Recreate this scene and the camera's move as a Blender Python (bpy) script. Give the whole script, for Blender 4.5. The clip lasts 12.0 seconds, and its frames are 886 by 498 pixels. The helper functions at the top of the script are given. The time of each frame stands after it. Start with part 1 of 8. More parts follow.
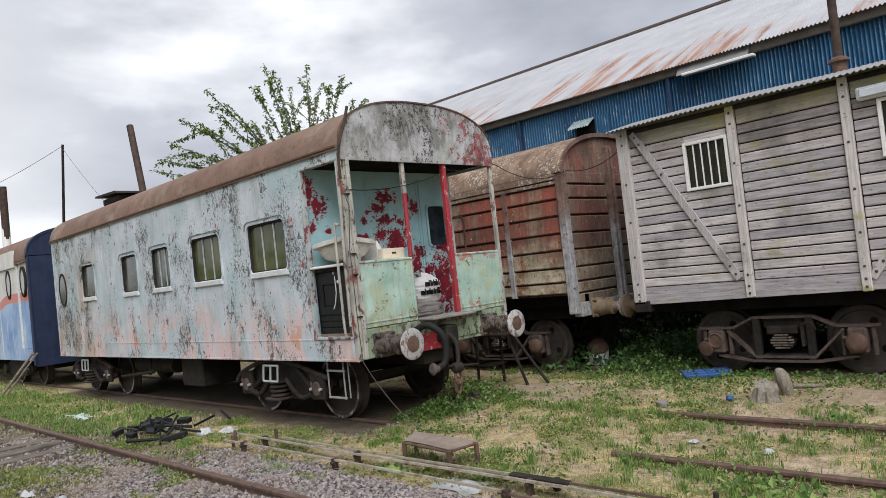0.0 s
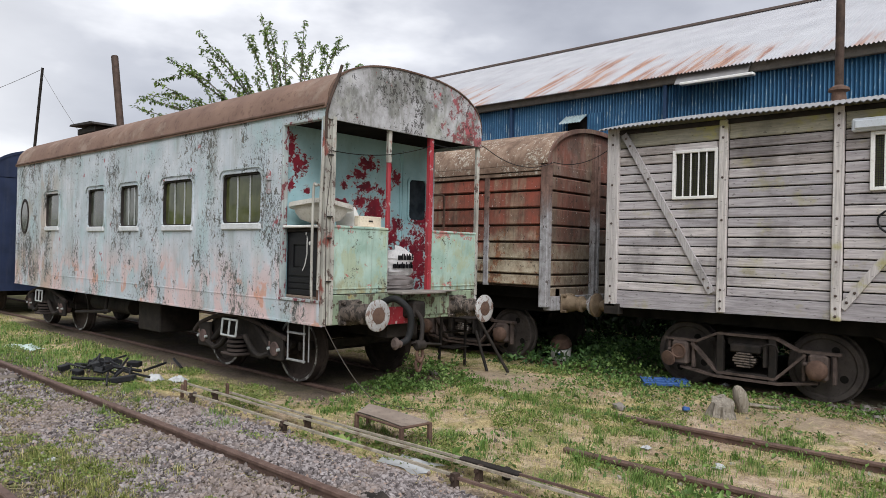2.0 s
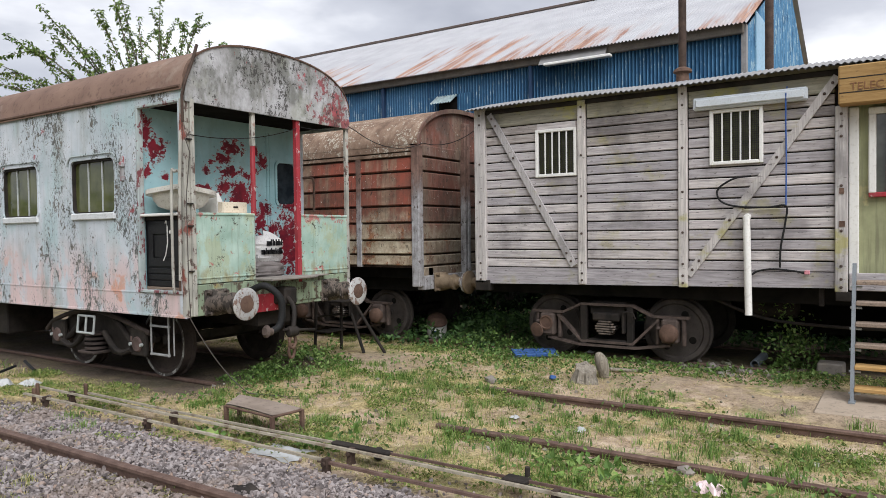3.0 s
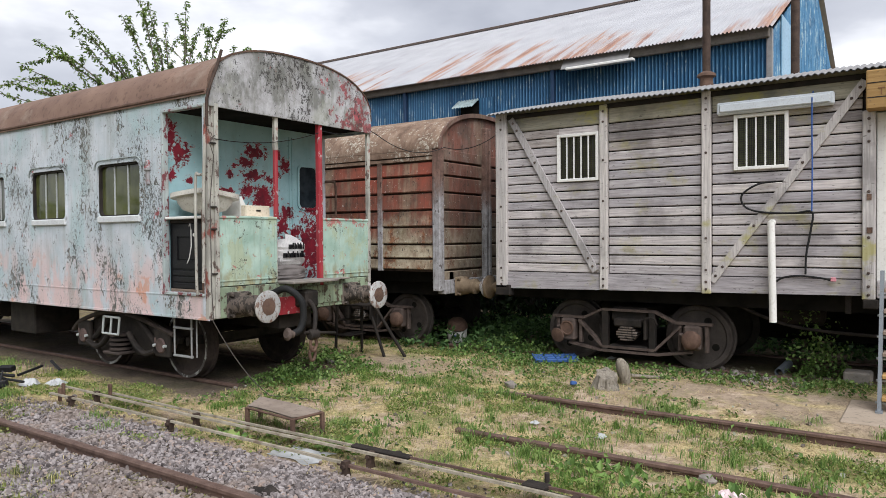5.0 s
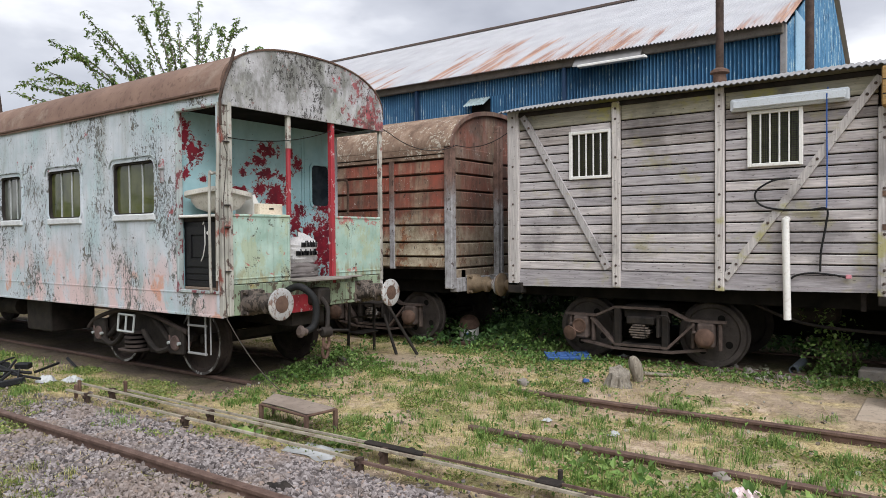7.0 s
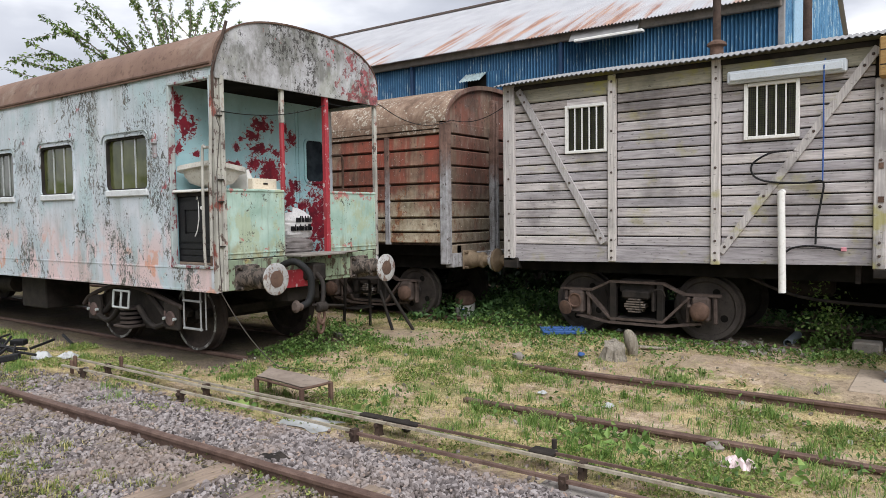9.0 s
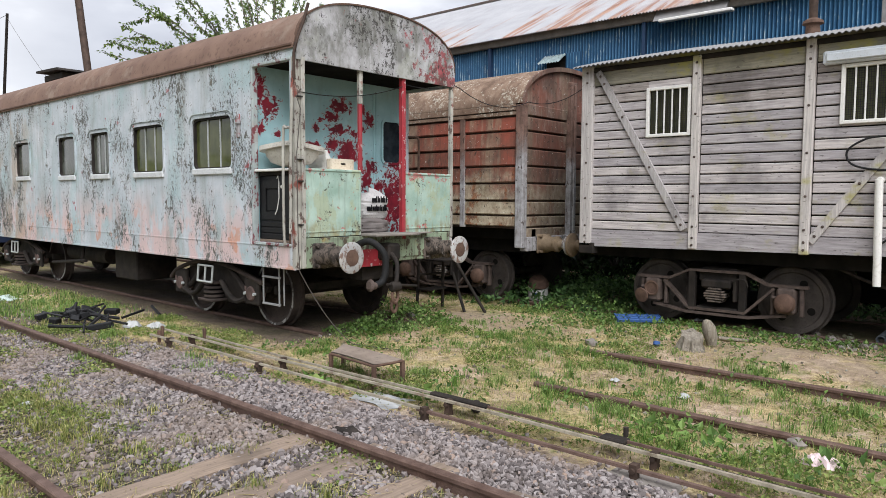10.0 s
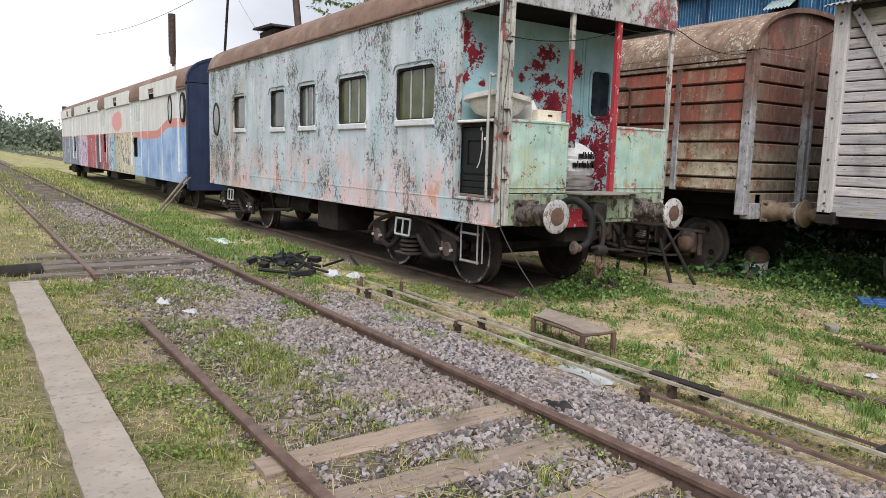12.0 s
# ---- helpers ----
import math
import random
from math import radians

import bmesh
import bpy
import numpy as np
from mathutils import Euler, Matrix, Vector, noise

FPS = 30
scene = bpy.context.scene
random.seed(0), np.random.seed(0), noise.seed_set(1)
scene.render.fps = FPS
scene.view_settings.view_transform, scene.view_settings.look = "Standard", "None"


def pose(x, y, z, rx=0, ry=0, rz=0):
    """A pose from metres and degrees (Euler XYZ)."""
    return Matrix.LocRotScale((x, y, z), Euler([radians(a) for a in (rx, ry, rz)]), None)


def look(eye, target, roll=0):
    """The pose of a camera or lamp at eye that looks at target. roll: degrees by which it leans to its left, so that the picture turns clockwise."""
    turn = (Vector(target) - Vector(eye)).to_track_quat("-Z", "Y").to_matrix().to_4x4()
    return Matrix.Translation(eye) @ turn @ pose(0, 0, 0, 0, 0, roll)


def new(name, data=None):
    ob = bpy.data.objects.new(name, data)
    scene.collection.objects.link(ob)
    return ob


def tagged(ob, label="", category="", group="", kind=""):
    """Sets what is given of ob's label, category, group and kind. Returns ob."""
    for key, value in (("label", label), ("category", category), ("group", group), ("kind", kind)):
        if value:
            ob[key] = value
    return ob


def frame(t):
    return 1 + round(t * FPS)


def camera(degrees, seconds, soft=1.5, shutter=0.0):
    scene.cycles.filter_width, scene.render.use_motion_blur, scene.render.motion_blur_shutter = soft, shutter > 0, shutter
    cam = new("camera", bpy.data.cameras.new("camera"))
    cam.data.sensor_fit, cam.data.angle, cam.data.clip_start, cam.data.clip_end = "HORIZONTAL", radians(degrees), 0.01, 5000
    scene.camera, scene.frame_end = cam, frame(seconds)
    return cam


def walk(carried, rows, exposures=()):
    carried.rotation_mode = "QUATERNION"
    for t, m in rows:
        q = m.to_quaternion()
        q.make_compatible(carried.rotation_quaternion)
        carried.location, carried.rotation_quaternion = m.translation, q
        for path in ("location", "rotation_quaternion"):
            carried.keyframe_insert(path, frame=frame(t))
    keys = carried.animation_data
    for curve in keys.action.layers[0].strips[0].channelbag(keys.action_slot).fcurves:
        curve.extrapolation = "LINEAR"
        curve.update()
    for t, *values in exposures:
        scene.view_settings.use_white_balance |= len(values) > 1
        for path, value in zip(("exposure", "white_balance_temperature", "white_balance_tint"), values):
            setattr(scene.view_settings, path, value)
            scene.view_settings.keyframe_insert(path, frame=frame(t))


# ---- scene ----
cam = camera(63.8, 12.0, soft=0.6)
PATH = [
    (0, (-5.656, -7.332, 1.964), (-4.238, -5.923, 2.029), -6.2),
    (0.5, (-5.632, -7.179, 1.927), (-4.275, -5.71, 1.94), -3.4),
    (0.8, (-5.657, -7.058, 1.925), (-4.183, -5.706, 1.915), -3.3),
    (1, (-5.653, -7.007, 1.927), (-4.201, -5.631, 1.904), -2.3),
    (1.5, (-5.637, -7.046, 1.914), (-4.224, -5.631, 1.949), 1.9),
    (2, (-5.574, -7.176, 1.92), (-4.104, -5.82, 1.927), 1.3),
    (2.5, (-5.507, -7.299, 1.943), (-3.844, -6.189, 1.895), 0.4),
    (2.7, (-5.49, -7.315, 1.946), (-3.816, -6.222, 1.894), -0.5),
    (4.5, (-5.504, -7.308, 1.937), (-3.845, -6.192, 1.914), -1.0),
    (5, (-5.494, -7.319, 1.946), (-3.854, -6.174, 1.911), -0.4),
    (5.5, (-5.479, -7.326, 1.959), (-3.826, -6.201, 1.916), -0.6),
    (6, (-5.51, -7.306, 1.947), (-3.865, -6.169, 1.921), -0.6),
    (6.5, (-5.521, -7.307, 1.936), (-3.902, -6.133, 1.886), 0.2),
    (7, (-5.511, -7.315, 1.936), (-3.89, -6.145, 1.897), -0.5),
    (7.2, (-5.51, -7.325, 1.933), (-3.875, -6.174, 1.881), -0.9),
    (8.8, (-5.477, -7.332, 1.879), (-3.836, -6.191, 1.809), -1.2),
    (9, (-5.478, -7.322, 1.87), (-3.854, -6.159, 1.773), -0.7),
    (9.5, (-5.488, -7.315, 1.866), (-3.946, -6.048, 1.737), -0.5),
    (10, (-5.47, -7.316, 1.851), (-3.977, -5.993, 1.709), 0.3),
    (10.5, (-5.484, -7.227, 1.807), (-4.006, -5.911, 1.513), 0.3),
    (11, (-5.469, -7.001, 1.792), (-4.162, -5.537, 1.408), 3.9),
    (11.5, (-5.471, -6.805, 1.86), (-4.146, -5.315, 1.709), 2.2),
    (12, (-5.303, -6.664, 1.741), (-4.188, -5.023, 1.487), 1.7),
]
walk(cam, [(t, look(eye, target, roll)) for t, eye, target, roll in PATH], exposures=[(0, 0.18), (2.0, 0.22), (2.6, 0.32), (4.3, 0.38), (7.0, 0.36), (9.0, 0.41), (12.0, 0.47)])

# ---- world and light ----
world = bpy.data.worlds.new("overcast_sky")
scene.world = world
world.use_nodes = True
wn, wl = world.node_tree.nodes, world.node_tree.links
wn.clear()
w_out, w_bg = wn.new("ShaderNodeOutputWorld"), wn.new("ShaderNodeBackground")
w_sky = wn.new("ShaderNodeTexSky")
w_sky.sky_type, w_sky.sun_disc = "NISHITA", False
w_sky.sun_elevation, w_sky.sun_rotation = radians(48), radians(214)
w_gain = wn.new("ShaderNodeMix")
w_gain.data_type, w_gain.blend_type = "RGBA", "MULTIPLY"
w_gain.inputs["Factor"].default_value = 1.0
w_gain.inputs[7].default_value = (0.12, 0.12, 0.12, 1)
wl.new(w_sky.outputs[0], w_gain.inputs[6])
w_co, w_map, w_n1, w_ramp = wn.new("ShaderNodeTexCoord"), wn.new("ShaderNodeMapping"), wn.new("ShaderNodeTexNoise"), wn.new("ShaderNodeValToRGB")
w_map.inputs["Scale"].default_value = (1.0, 1.0, 2.4)
w_map.inputs["Location"].default_value = (0.35, 0.2, 0.0)
wl.new(w_co.outputs["Generated"], w_map.inputs[0])
wl.new(w_map.outputs[0], w_n1.inputs["Vector"])
w_n1.inputs["Scale"].default_value, w_n1.inputs["Detail"].default_value, w_n1.inputs["Roughness"].default_value = 2.3, 6, 0.5
w_ramp.color_ramp.elements[0].position, w_ramp.color_ramp.elements[0].color = 0.34, (0.42, 0.44, 0.51, 1)
w_ramp.color_ramp.elements[1].position, w_ramp.color_ramp.elements[1].color = 0.64, (1.12, 1.13, 1.17, 1)
w_e = w_ramp.color_ramp.elements.new(0.5)
w_e.color = (0.62, 0.64, 0.71, 1)
wl.new(w_n1.outputs["Fac"], w_ramp.inputs[0])
w_mix = wn.new("ShaderNodeMix")
w_mix.data_type = "RGBA"
w_mix.inputs["Factor"].default_value = 0.93
wl.new(w_gain.outputs[2], w_mix.inputs[6])
wl.new(w_ramp.outputs[0], w_mix.inputs[7])
w_dot, w_thin, w_glow = wn.new("ShaderNodeVectorMath"), wn.new("ShaderNodeMapRange"), wn.new("ShaderNodeMix")
w_dot.operation, w_dot.inputs[1].default_value = "DOT_PRODUCT", (-0.10, 0.97, 0.20)
wl.new(w_co.outputs["Generated"], w_dot.inputs[0])
w_thin.interpolation_type = "SMOOTHSTEP"
w_thin.inputs[1].default_value, w_thin.inputs[2].default_value, w_thin.inputs[4].default_value = 0.86, 0.995, 0.62
wl.new(w_dot.outputs["Value"], w_thin.inputs[0])
w_glow.data_type = "RGBA"
wl.new(w_thin.outputs[0], w_glow.inputs[0])
wl.new(w_mix.outputs[2], w_glow.inputs[6])
w_glow.inputs[7].default_value = (1.10, 1.11, 1.13, 1)
wl.new(w_glow.outputs[2], w_bg.inputs[0])
w_bg.inputs[1].default_value = 0.9
wl.new(w_bg.outputs[0], w_out.inputs[0])
sun = new("sun", bpy.data.lights.new("sun", "SUN"))
sun.data.energy, sun.data.angle, sun.data.color = 3.15, radians(50), (0.95, 0.975, 1.03)
sun.matrix_world = look((-6.5, -9.5, 13), (0, 0, 0))


# ---- mesh and material helpers ----
class Mesh:
    """Collects vertices and faces."""

    def __init__(self):
        self.v, self.f = [], []

    def add(self, verts, faces, m=None):
        n = len(self.v)
        self.v += [tuple(m @ Vector(p)) if m else tuple(p) for p in verts]
        self.f += [tuple(n + i for i in f) for f in faces]
        return self

    def box(self, x0, x1, y0, y1, z0, z1, r=0.0, m=None):
        lo, hi = (min(x0, x1), min(y0, y1), min(z0, z1)), (max(x0, x1), max(y0, y1), max(z0, z1))
        r = min([r] + [0.45 * (b - a) for a, b in zip(lo, hi)])
        if r <= 0:
            vs = [(hi[0] if c & 1 else lo[0], hi[1] if c & 2 else lo[1], hi[2] if c & 4 else lo[2]) for c in range(8)]
            return self.add(vs, [(0, 2, 3, 1), (4, 5, 7, 6), (0, 1, 5, 4), (2, 6, 7, 3), (0, 4, 6, 2), (1, 3, 7, 5)], m)
        vs = []
        for c in range(8):
            for k in range(3):
                vs.append(tuple((hi[a] - (0 if a == k else r)) if c >> a & 1 else (lo[a] + (0 if a == k else r)) for a in range(3)))
        fs = []
        for k in range(3):
            a, b = (k + 1) % 3, (k + 2) % 3
            for s in (0, 1):
                q = [(s << k) | (i << a) | (j << b) for i, j in ((0, 0), (1, 0), (1, 1), (0, 1))]
                fs.append(tuple(3 * c + k for c in (q if s else q[::-1])))
            for i in (0, 1):
                for j in (0, 1):
                    c1 = (i << a) | (j << b)
                    c2 = c1 | (1 << k)
                    q = (3 * c1 + a, 3 * c2 + a, 3 * c2 + b, 3 * c1 + b)
                    fs.append(q if i ^ j else q[::-1])
        for c in range(8):
            q = (3 * c, 3 * c + 1, 3 * c + 2)
            fs.append(q if bin(c).count("1") % 2 else q[::-1])
        return self.add(vs, fs, m)

    def rod(self, a, b, r, r2=None, n=10, caps=True):
        a, b = Vector(a), Vector(b)
        r2 = r if r2 is None else r2
        q = (b - a).to_track_quat("Z", "Y").to_matrix()
        vs = []
        for p, s in ((a, r), (b, r2)):
            vs += [tuple(p + q @ Vector((s * math.cos(2 * math.pi * i / n), s * math.sin(2 * math.pi * i / n), 0))) for i in range(n)]
        fs = [(i, (i + 1) % n, n + (i + 1) % n, n + i) for i in range(n)]
        if caps:
            fs += [tuple(range(n))[::-1], tuple(range(n, 2 * n))]
        return self.add(vs, fs)

    def lathe(self, a, b, prof, n=24):
        """prof: (share of the way from a to b in metres, radius) pairs, closed at both ends."""
        a, b = Vector(a), Vector(b)
        d = (b - a).normalized()
        q = d.to_track_quat("Z", "Y").to_matrix()
        vs, fs = [], []
        for s, r in prof:
            vs += [tuple(a + d * s + q @ Vector((r * math.cos(2 * math.pi * i / n), r * math.sin(2 * math.pi * i / n), 0))) for i in range(n)]
        for k in range(len(prof) - 1):
            fs += [(k * n + i, k * n + (i + 1) % n, (k + 1) * n + (i + 1) % n, (k + 1) * n + i) for i in range(n)]
        fs += [tuple(range(n))[::-1], tuple(range((len(prof) - 1) * n, len(prof) * n))]
        return self.add(vs, fs)

    def tube(self, pts, r, n=8):
        pts = [Vector(p) for p in pts]
        vs, fs = [], []
        up = Vector((0.13, 0.21, 1)).normalized()
        for k, p in enumerate(pts):
            d = (pts[min(k + 1, len(pts) - 1)] - pts[max(k - 1, 0)]).normalized()
            u = d.cross(up)
            u = u.normalized() if u.length > 1e-4 else Vector((1, 0, 0))
            w = d.cross(u)
            rr = r[k] if isinstance(r, (list, tuple)) else r
            vs += [tuple(p + rr * (math.cos(2 * math.pi * i / n) * u + math.sin(2 * math.pi * i / n) * w)) for i in range(n)]
        for k in range(len(pts) - 1):
            fs += [(k * n + i, k * n + (i + 1) % n, (k + 1) * n + (i + 1) % n, (k + 1) * n + i) for i in range(n)]
        fs += [tuple(range(n))[::-1], tuple(range((len(pts) - 1) * n, len(pts) * n))]
        return self.add(vs, fs)

    def bend(self, pts, r, n=10, steps=6):
        """A tube along a smooth curve through the points."""
        p = [Vector(q) for q in pts]
        p = [2 * p[0] - p[1]] + p + [2 * p[-1] - p[-2]]
        out = []
        for k in range(1, len(p) - 2):
            a, b, c, d = p[k - 1:k + 3]
            for i in range(steps):
                t = i / steps
                out.append(0.5 * (2 * b + (c - a) * t + (2 * a - 5 * b + 4 * c - d) * t * t + (3 * b - a - 3 * c + d) * t ** 3))
        return self.tube([tuple(q) for q in out + [p[-2]]], r, n)

    def prism(self, poly, axis, a, b):
        """A polygon of (u, v) pairs in the two other axes, pushed from a to b along the axis."""
        n = len(poly)
        place = {"x": lambda u, v, t: (t, u, v), "y": lambda u, v, t: (u, t, v), "z": lambda u, v, t: (u, v, t)}[axis]
        vs = [place(u, v, a) for u, v in poly] + [place(u, v, b) for u, v in poly]
        fs = [(i, (i + 1) % n, n + (i + 1) % n, n + i) for i in range(n)] + [tuple(range(n))[::-1], tuple(range(n, 2 * n))]
        return self.add(vs, fs)

    def grid(self, us, vs, fn):
        n = len(vs)
        return self.add([fn(u, v) for u in us for v in vs],
                        [(i * n + j, (i + 1) * n + j, (i + 1) * n + j + 1, i * n + j + 1) for i in range(len(us) - 1) for j in range(n - 1)])

    def data(self, name, off=(0, 0, 0), sharp=35):
        me = bpy.data.meshes.new(name)
        me.from_pydata([(p[0] - off[0], p[1] - off[1], p[2] - off[2]) for p in self.v], [], self.f)
        bm = bmesh.new()
        bm.from_mesh(me)
        bmesh.ops.recalc_face_normals(bm, faces=bm.faces)
        bm.to_mesh(me)
        bm.free()
        me.shade_smooth()
        me.set_sharp_from_angle(angle=radians(sharp))
        return me


BASE = {}


def thing(name, base, label, category, group="", kind=""):
    ob = new(name)
    ob.location = base
    ob.empty_display_size = 0.2
    BASE[ob.name] = Vector(base)
    return tagged(ob, label, category, group, kind)


def part(name, mesh, material, parent, label=""):
    """One mesh object, its places given in the world, under a thing or a part."""
    off = BASE[parent.name]
    ob = new(name, mesh.data(name, off))
    ob.data.materials.append(material)
    ob.parent = parent
    BASE[ob.name] = off
    return tagged(ob, label)


def whole(name, mesh, material, base, label, category, group="", kind=""):
    """A thing of one mesh."""
    ob = new(name, mesh.data(name, base))
    ob.location = base
    ob.data.materials.append(material)
    BASE[ob.name] = Vector(base)
    return tagged(ob, label, category, group, kind)


class Shade:
    """A procedural material in the making."""

    def __init__(self, name):
        self.m = bpy.data.materials.new(name)
        self.m.use_nodes = True
        self.t = self.m.node_tree
        self.t.nodes.clear()
        self.co = self.t.nodes.new("ShaderNodeTexCoord").outputs["Object"]

    def node(self, kind):
        return self.t.nodes.new(kind)

    def put(self, socket, value):
        if hasattr(value, "is_linked"):
            self.t.links.new(value, socket)
        elif isinstance(value, (tuple, list)) and len(value) == 3 and socket.type == "RGBA":
            socket.default_value = (*value, 1)
        else:
            socket.default_value = value

    def scaled(self, s, shift=(0, 0, 0)):
        n = self.node("ShaderNodeMapping")
        n.inputs["Scale"].default_value, n.inputs["Location"].default_value = s, shift
        self.put(n.inputs[0], self.co)
        return n.outputs[0]

    def noise(self, scale, detail=4, rough=0.55, vec=None, warp=0.0):
        n = self.node("ShaderNodeTexNoise")
        self.put(n.inputs["Vector"], self.co if vec is None else vec)
        n.inputs["Scale"].default_value, n.inputs["Detail"].default_value = scale, detail
        n.inputs["Roughness"].default_value, n.inputs["Distortion"].default_value = rough, warp
        return n.outputs["Fac"]

    def cells(self, scale, vec=None):
        n = self.node("ShaderNodeTexVoronoi")
        self.put(n.inputs["Vector"], self.co if vec is None else vec)
        n.inputs["Scale"].default_value = scale
        return n.outputs["Distance"], n.outputs["Color"]

    def axis(self, k):
        n = self.node("ShaderNodeSeparateXYZ")
        self.put(n.inputs[0], self.co)
        return n.outputs[k]

    def step(self, x, a, b):
        n = self.node("ShaderNodeMapRange")
        n.interpolation_type = "SMOOTHSTEP"
        self.put(n.inputs[0], x)
        n.inputs[1].default_value, n.inputs[2].default_value = a, b
        n.inputs[3].default_value, n.inputs[4].default_value = 0, 1
        if a > b:
            n.inputs[1].default_value, n.inputs[2].default_value = b, a
            n.inputs[3].default_value, n.inputs[4].default_value = 1, 0
        return n.outputs[0]

    def calc(self, op, a, b=0.0):
        n = self.node("ShaderNodeMath")
        n.operation = op
        self.put(n.inputs[0], a)
        self.put(n.inputs[1], b)
        return n.outputs[0]

    def times(self, *xs):
        out = xs[0]
        for x in xs[1:]:
            out = self.calc("MULTIPLY", out, x)
        return out

    def mix(self, fac, a, b, blend="MIX"):
        n = self.node("ShaderNodeMix")
        n.data_type, n.blend_type = "RGBA", blend
        self.put(n.inputs[0], fac)
        self.put(n.inputs[6], a)
        self.put(n.inputs[7], b)
        return n.outputs[2]

    def ramp(self, x, *stops):
        n = self.node("ShaderNodeValToRGB")
        e = n.color_ramp.elements
        e[0].position, e[0].color = stops[0][0], (*stops[0][1], 1)
        e[1].position, e[1].color = stops[-1][0], (*stops[-1][1], 1)
        for p, c in stops[1:-1]:
            e.new(p).color = (*c, 1)
        self.put(n.inputs[0], x)
        return n.outputs[0]

    def lucky(self):
        return self.node("ShaderNodeObjectInfo").outputs["Random"]

    def island(self):
        return self.node("ShaderNodeNewGeometry").outputs["Random Per Island"]

    def done(self, colour, rough=0.8, metal=0.0, height=None, strength=0.4, depth=0.01, spec=0.3):
        b, o = self.node("ShaderNodeBsdfPrincipled"), self.node("ShaderNodeOutputMaterial")
        self.put(b.inputs["Base Color"], colour)
        self.put(b.inputs["Roughness"], rough)
        self.put(b.inputs["Metallic"], metal)
        b.inputs["Specular IOR Level"].default_value = spec
        if height is not None:
            n = self.node("ShaderNodeBump")
            n.inputs["Strength"].default_value, n.inputs["Distance"].default_value = strength, depth
            self.put(n.inputs["Height"], height)
            self.t.links.new(n.outputs[0], b.inputs["Normal"])
        self.t.links.new(b.outputs[0], o.inputs[0])
        return self.m


def plain(name, colour, rough=0.7, metal=0.0, vary=0.35, scale=6.0, dirt=(0.05, 0.04, 0.03), dirty=0.35):
    """Paint, steel or plastic with grain and dirt."""
    s = Shade(name)
    n1, n2 = s.noise(scale, 5), s.noise(scale * 9, 3)
    c = s.mix(s.calc("MULTIPLY", s.step(n1, 0.35, 0.75), vary), colour, tuple(0.55 * k for k in colour))
    c = s.mix(s.calc("MULTIPLY", s.step(n2, 0.52, 0.72), dirty), c, dirt)
    return s.done(c, rough, metal, n2, 0.25, 0.004)


# ---- materials ----
def coach_paint():
    s = Shade("peeling_mint_paint")
    big, mid = s.noise(0.9, 4), s.noise(2.6, 5, 0.6, s.scaled((1, 1, 0.55)))
    c = s.ramp(s.noise(1.7, 6, 0.6), (0.3, (0.36, 0.42, 0.43)), (0.5, (0.465, 0.505, 0.525)), (0.68, (0.585, 0.60, 0.62)))
    c = s.mix(s.times(s.step(s.noise(1.3, 5, 0.6, s.scaled((1, 1, 0.6), (3, 1, 2))), 0.54, 0.64), 0.45), c, (0.34, 0.49, 0.485))
    z = s.axis(2)
    low = s.times(s.step(z, 2.15, 1.25), s.step(mid, 0.45, 0.56))
    c = s.mix(s.times(low, 0.85), c, (0.63, 0.45, 0.42))
    c = s.mix(s.times(s.step(z, 2.0, 1.2), s.step(s.noise(1.9, 6, 0.65, s.scaled((1, 1, 1), (7, 2, 5))), 0.58, 0.64), 0.8), c, (0.56, 0.27, 0.17))
    y = s.axis(1)
    rusty = s.times(s.step(y, 1.6, 4.5), s.step(s.noise(1.6, 6, 0.65, s.scaled((1, 1, 0.4), (5, 5, 1))), 0.50, 0.62))
    c = s.mix(s.times(rusty, 0.65), c, (0.36, 0.25, 0.15))
    c = s.mix(s.times(s.step(s.noise(1.1, 5, 0.7, s.scaled((1, 1, 0.25), (1, 9, 4))), 0.54, 0.70), 0.6), c, (0.24, 0.24, 0.20))
    dense = s.calc("ADD", s.times(s.step(s.noise(1.5, 5, 0.65, s.scaled((1, 1, 0.45), (2, 2, 2))), 0.42, 0.64), 0.8), s.times(s.step(y, 1.0, 8.0), 0.28))
    lim = s.noise(12.5, 8, 0.72, s.scaled((1, 1, 0.7)), 0.8)
    chips = s.step(s.calc("ADD", lim, s.calc("MULTIPLY", dense, 0.15)), 0.628, 0.638)
    rim = s.step(s.calc("ADD", lim, s.calc("MULTIPLY", dense, 0.15)), 0.605, 0.628)
    fine = s.step(s.calc("ADD", s.noise(40, 7, 0.78, s.scaled((1, 1, 0.5))), s.calc("MULTIPLY", dense, 0.14)), 0.62, 0.63)
    c = s.mix(s.times(rim, 0.55), c, (0.66, 0.68, 0.66))
    c = s.mix(s.times(chips, 0.88), c, s.ramp(s.noise(5, 2), (0.4, (0.028, 0.032, 0.028)), (0.6, (0.10, 0.075, 0.05))))
    c = s.mix(s.times(fine, 0.85), c, (0.06, 0.06, 0.05))
    red = s.step(s.noise(3.4, 6, 0.6, s.scaled((1, 1, 0.8), (11, 3, 8))), 0.685, 0.70)
    c = s.mix(s.times(red, 0.8), c, (0.30, 0.045, 0.05))
    c = s.mix(s.times(s.step(s.noise(14, 3, 0.5, s.scaled((1, 1, 0.06))), 0.50, 0.75), 0.35), c, (0.28, 0.29, 0.26))
    h = s.calc("SUBTRACT", s.noise(4, 3), s.calc("ADD", s.times(chips, 0.5), s.times(fine, 0.3)))
    return s.done(c, 0.62, 0, h, 0.5, 0.008)


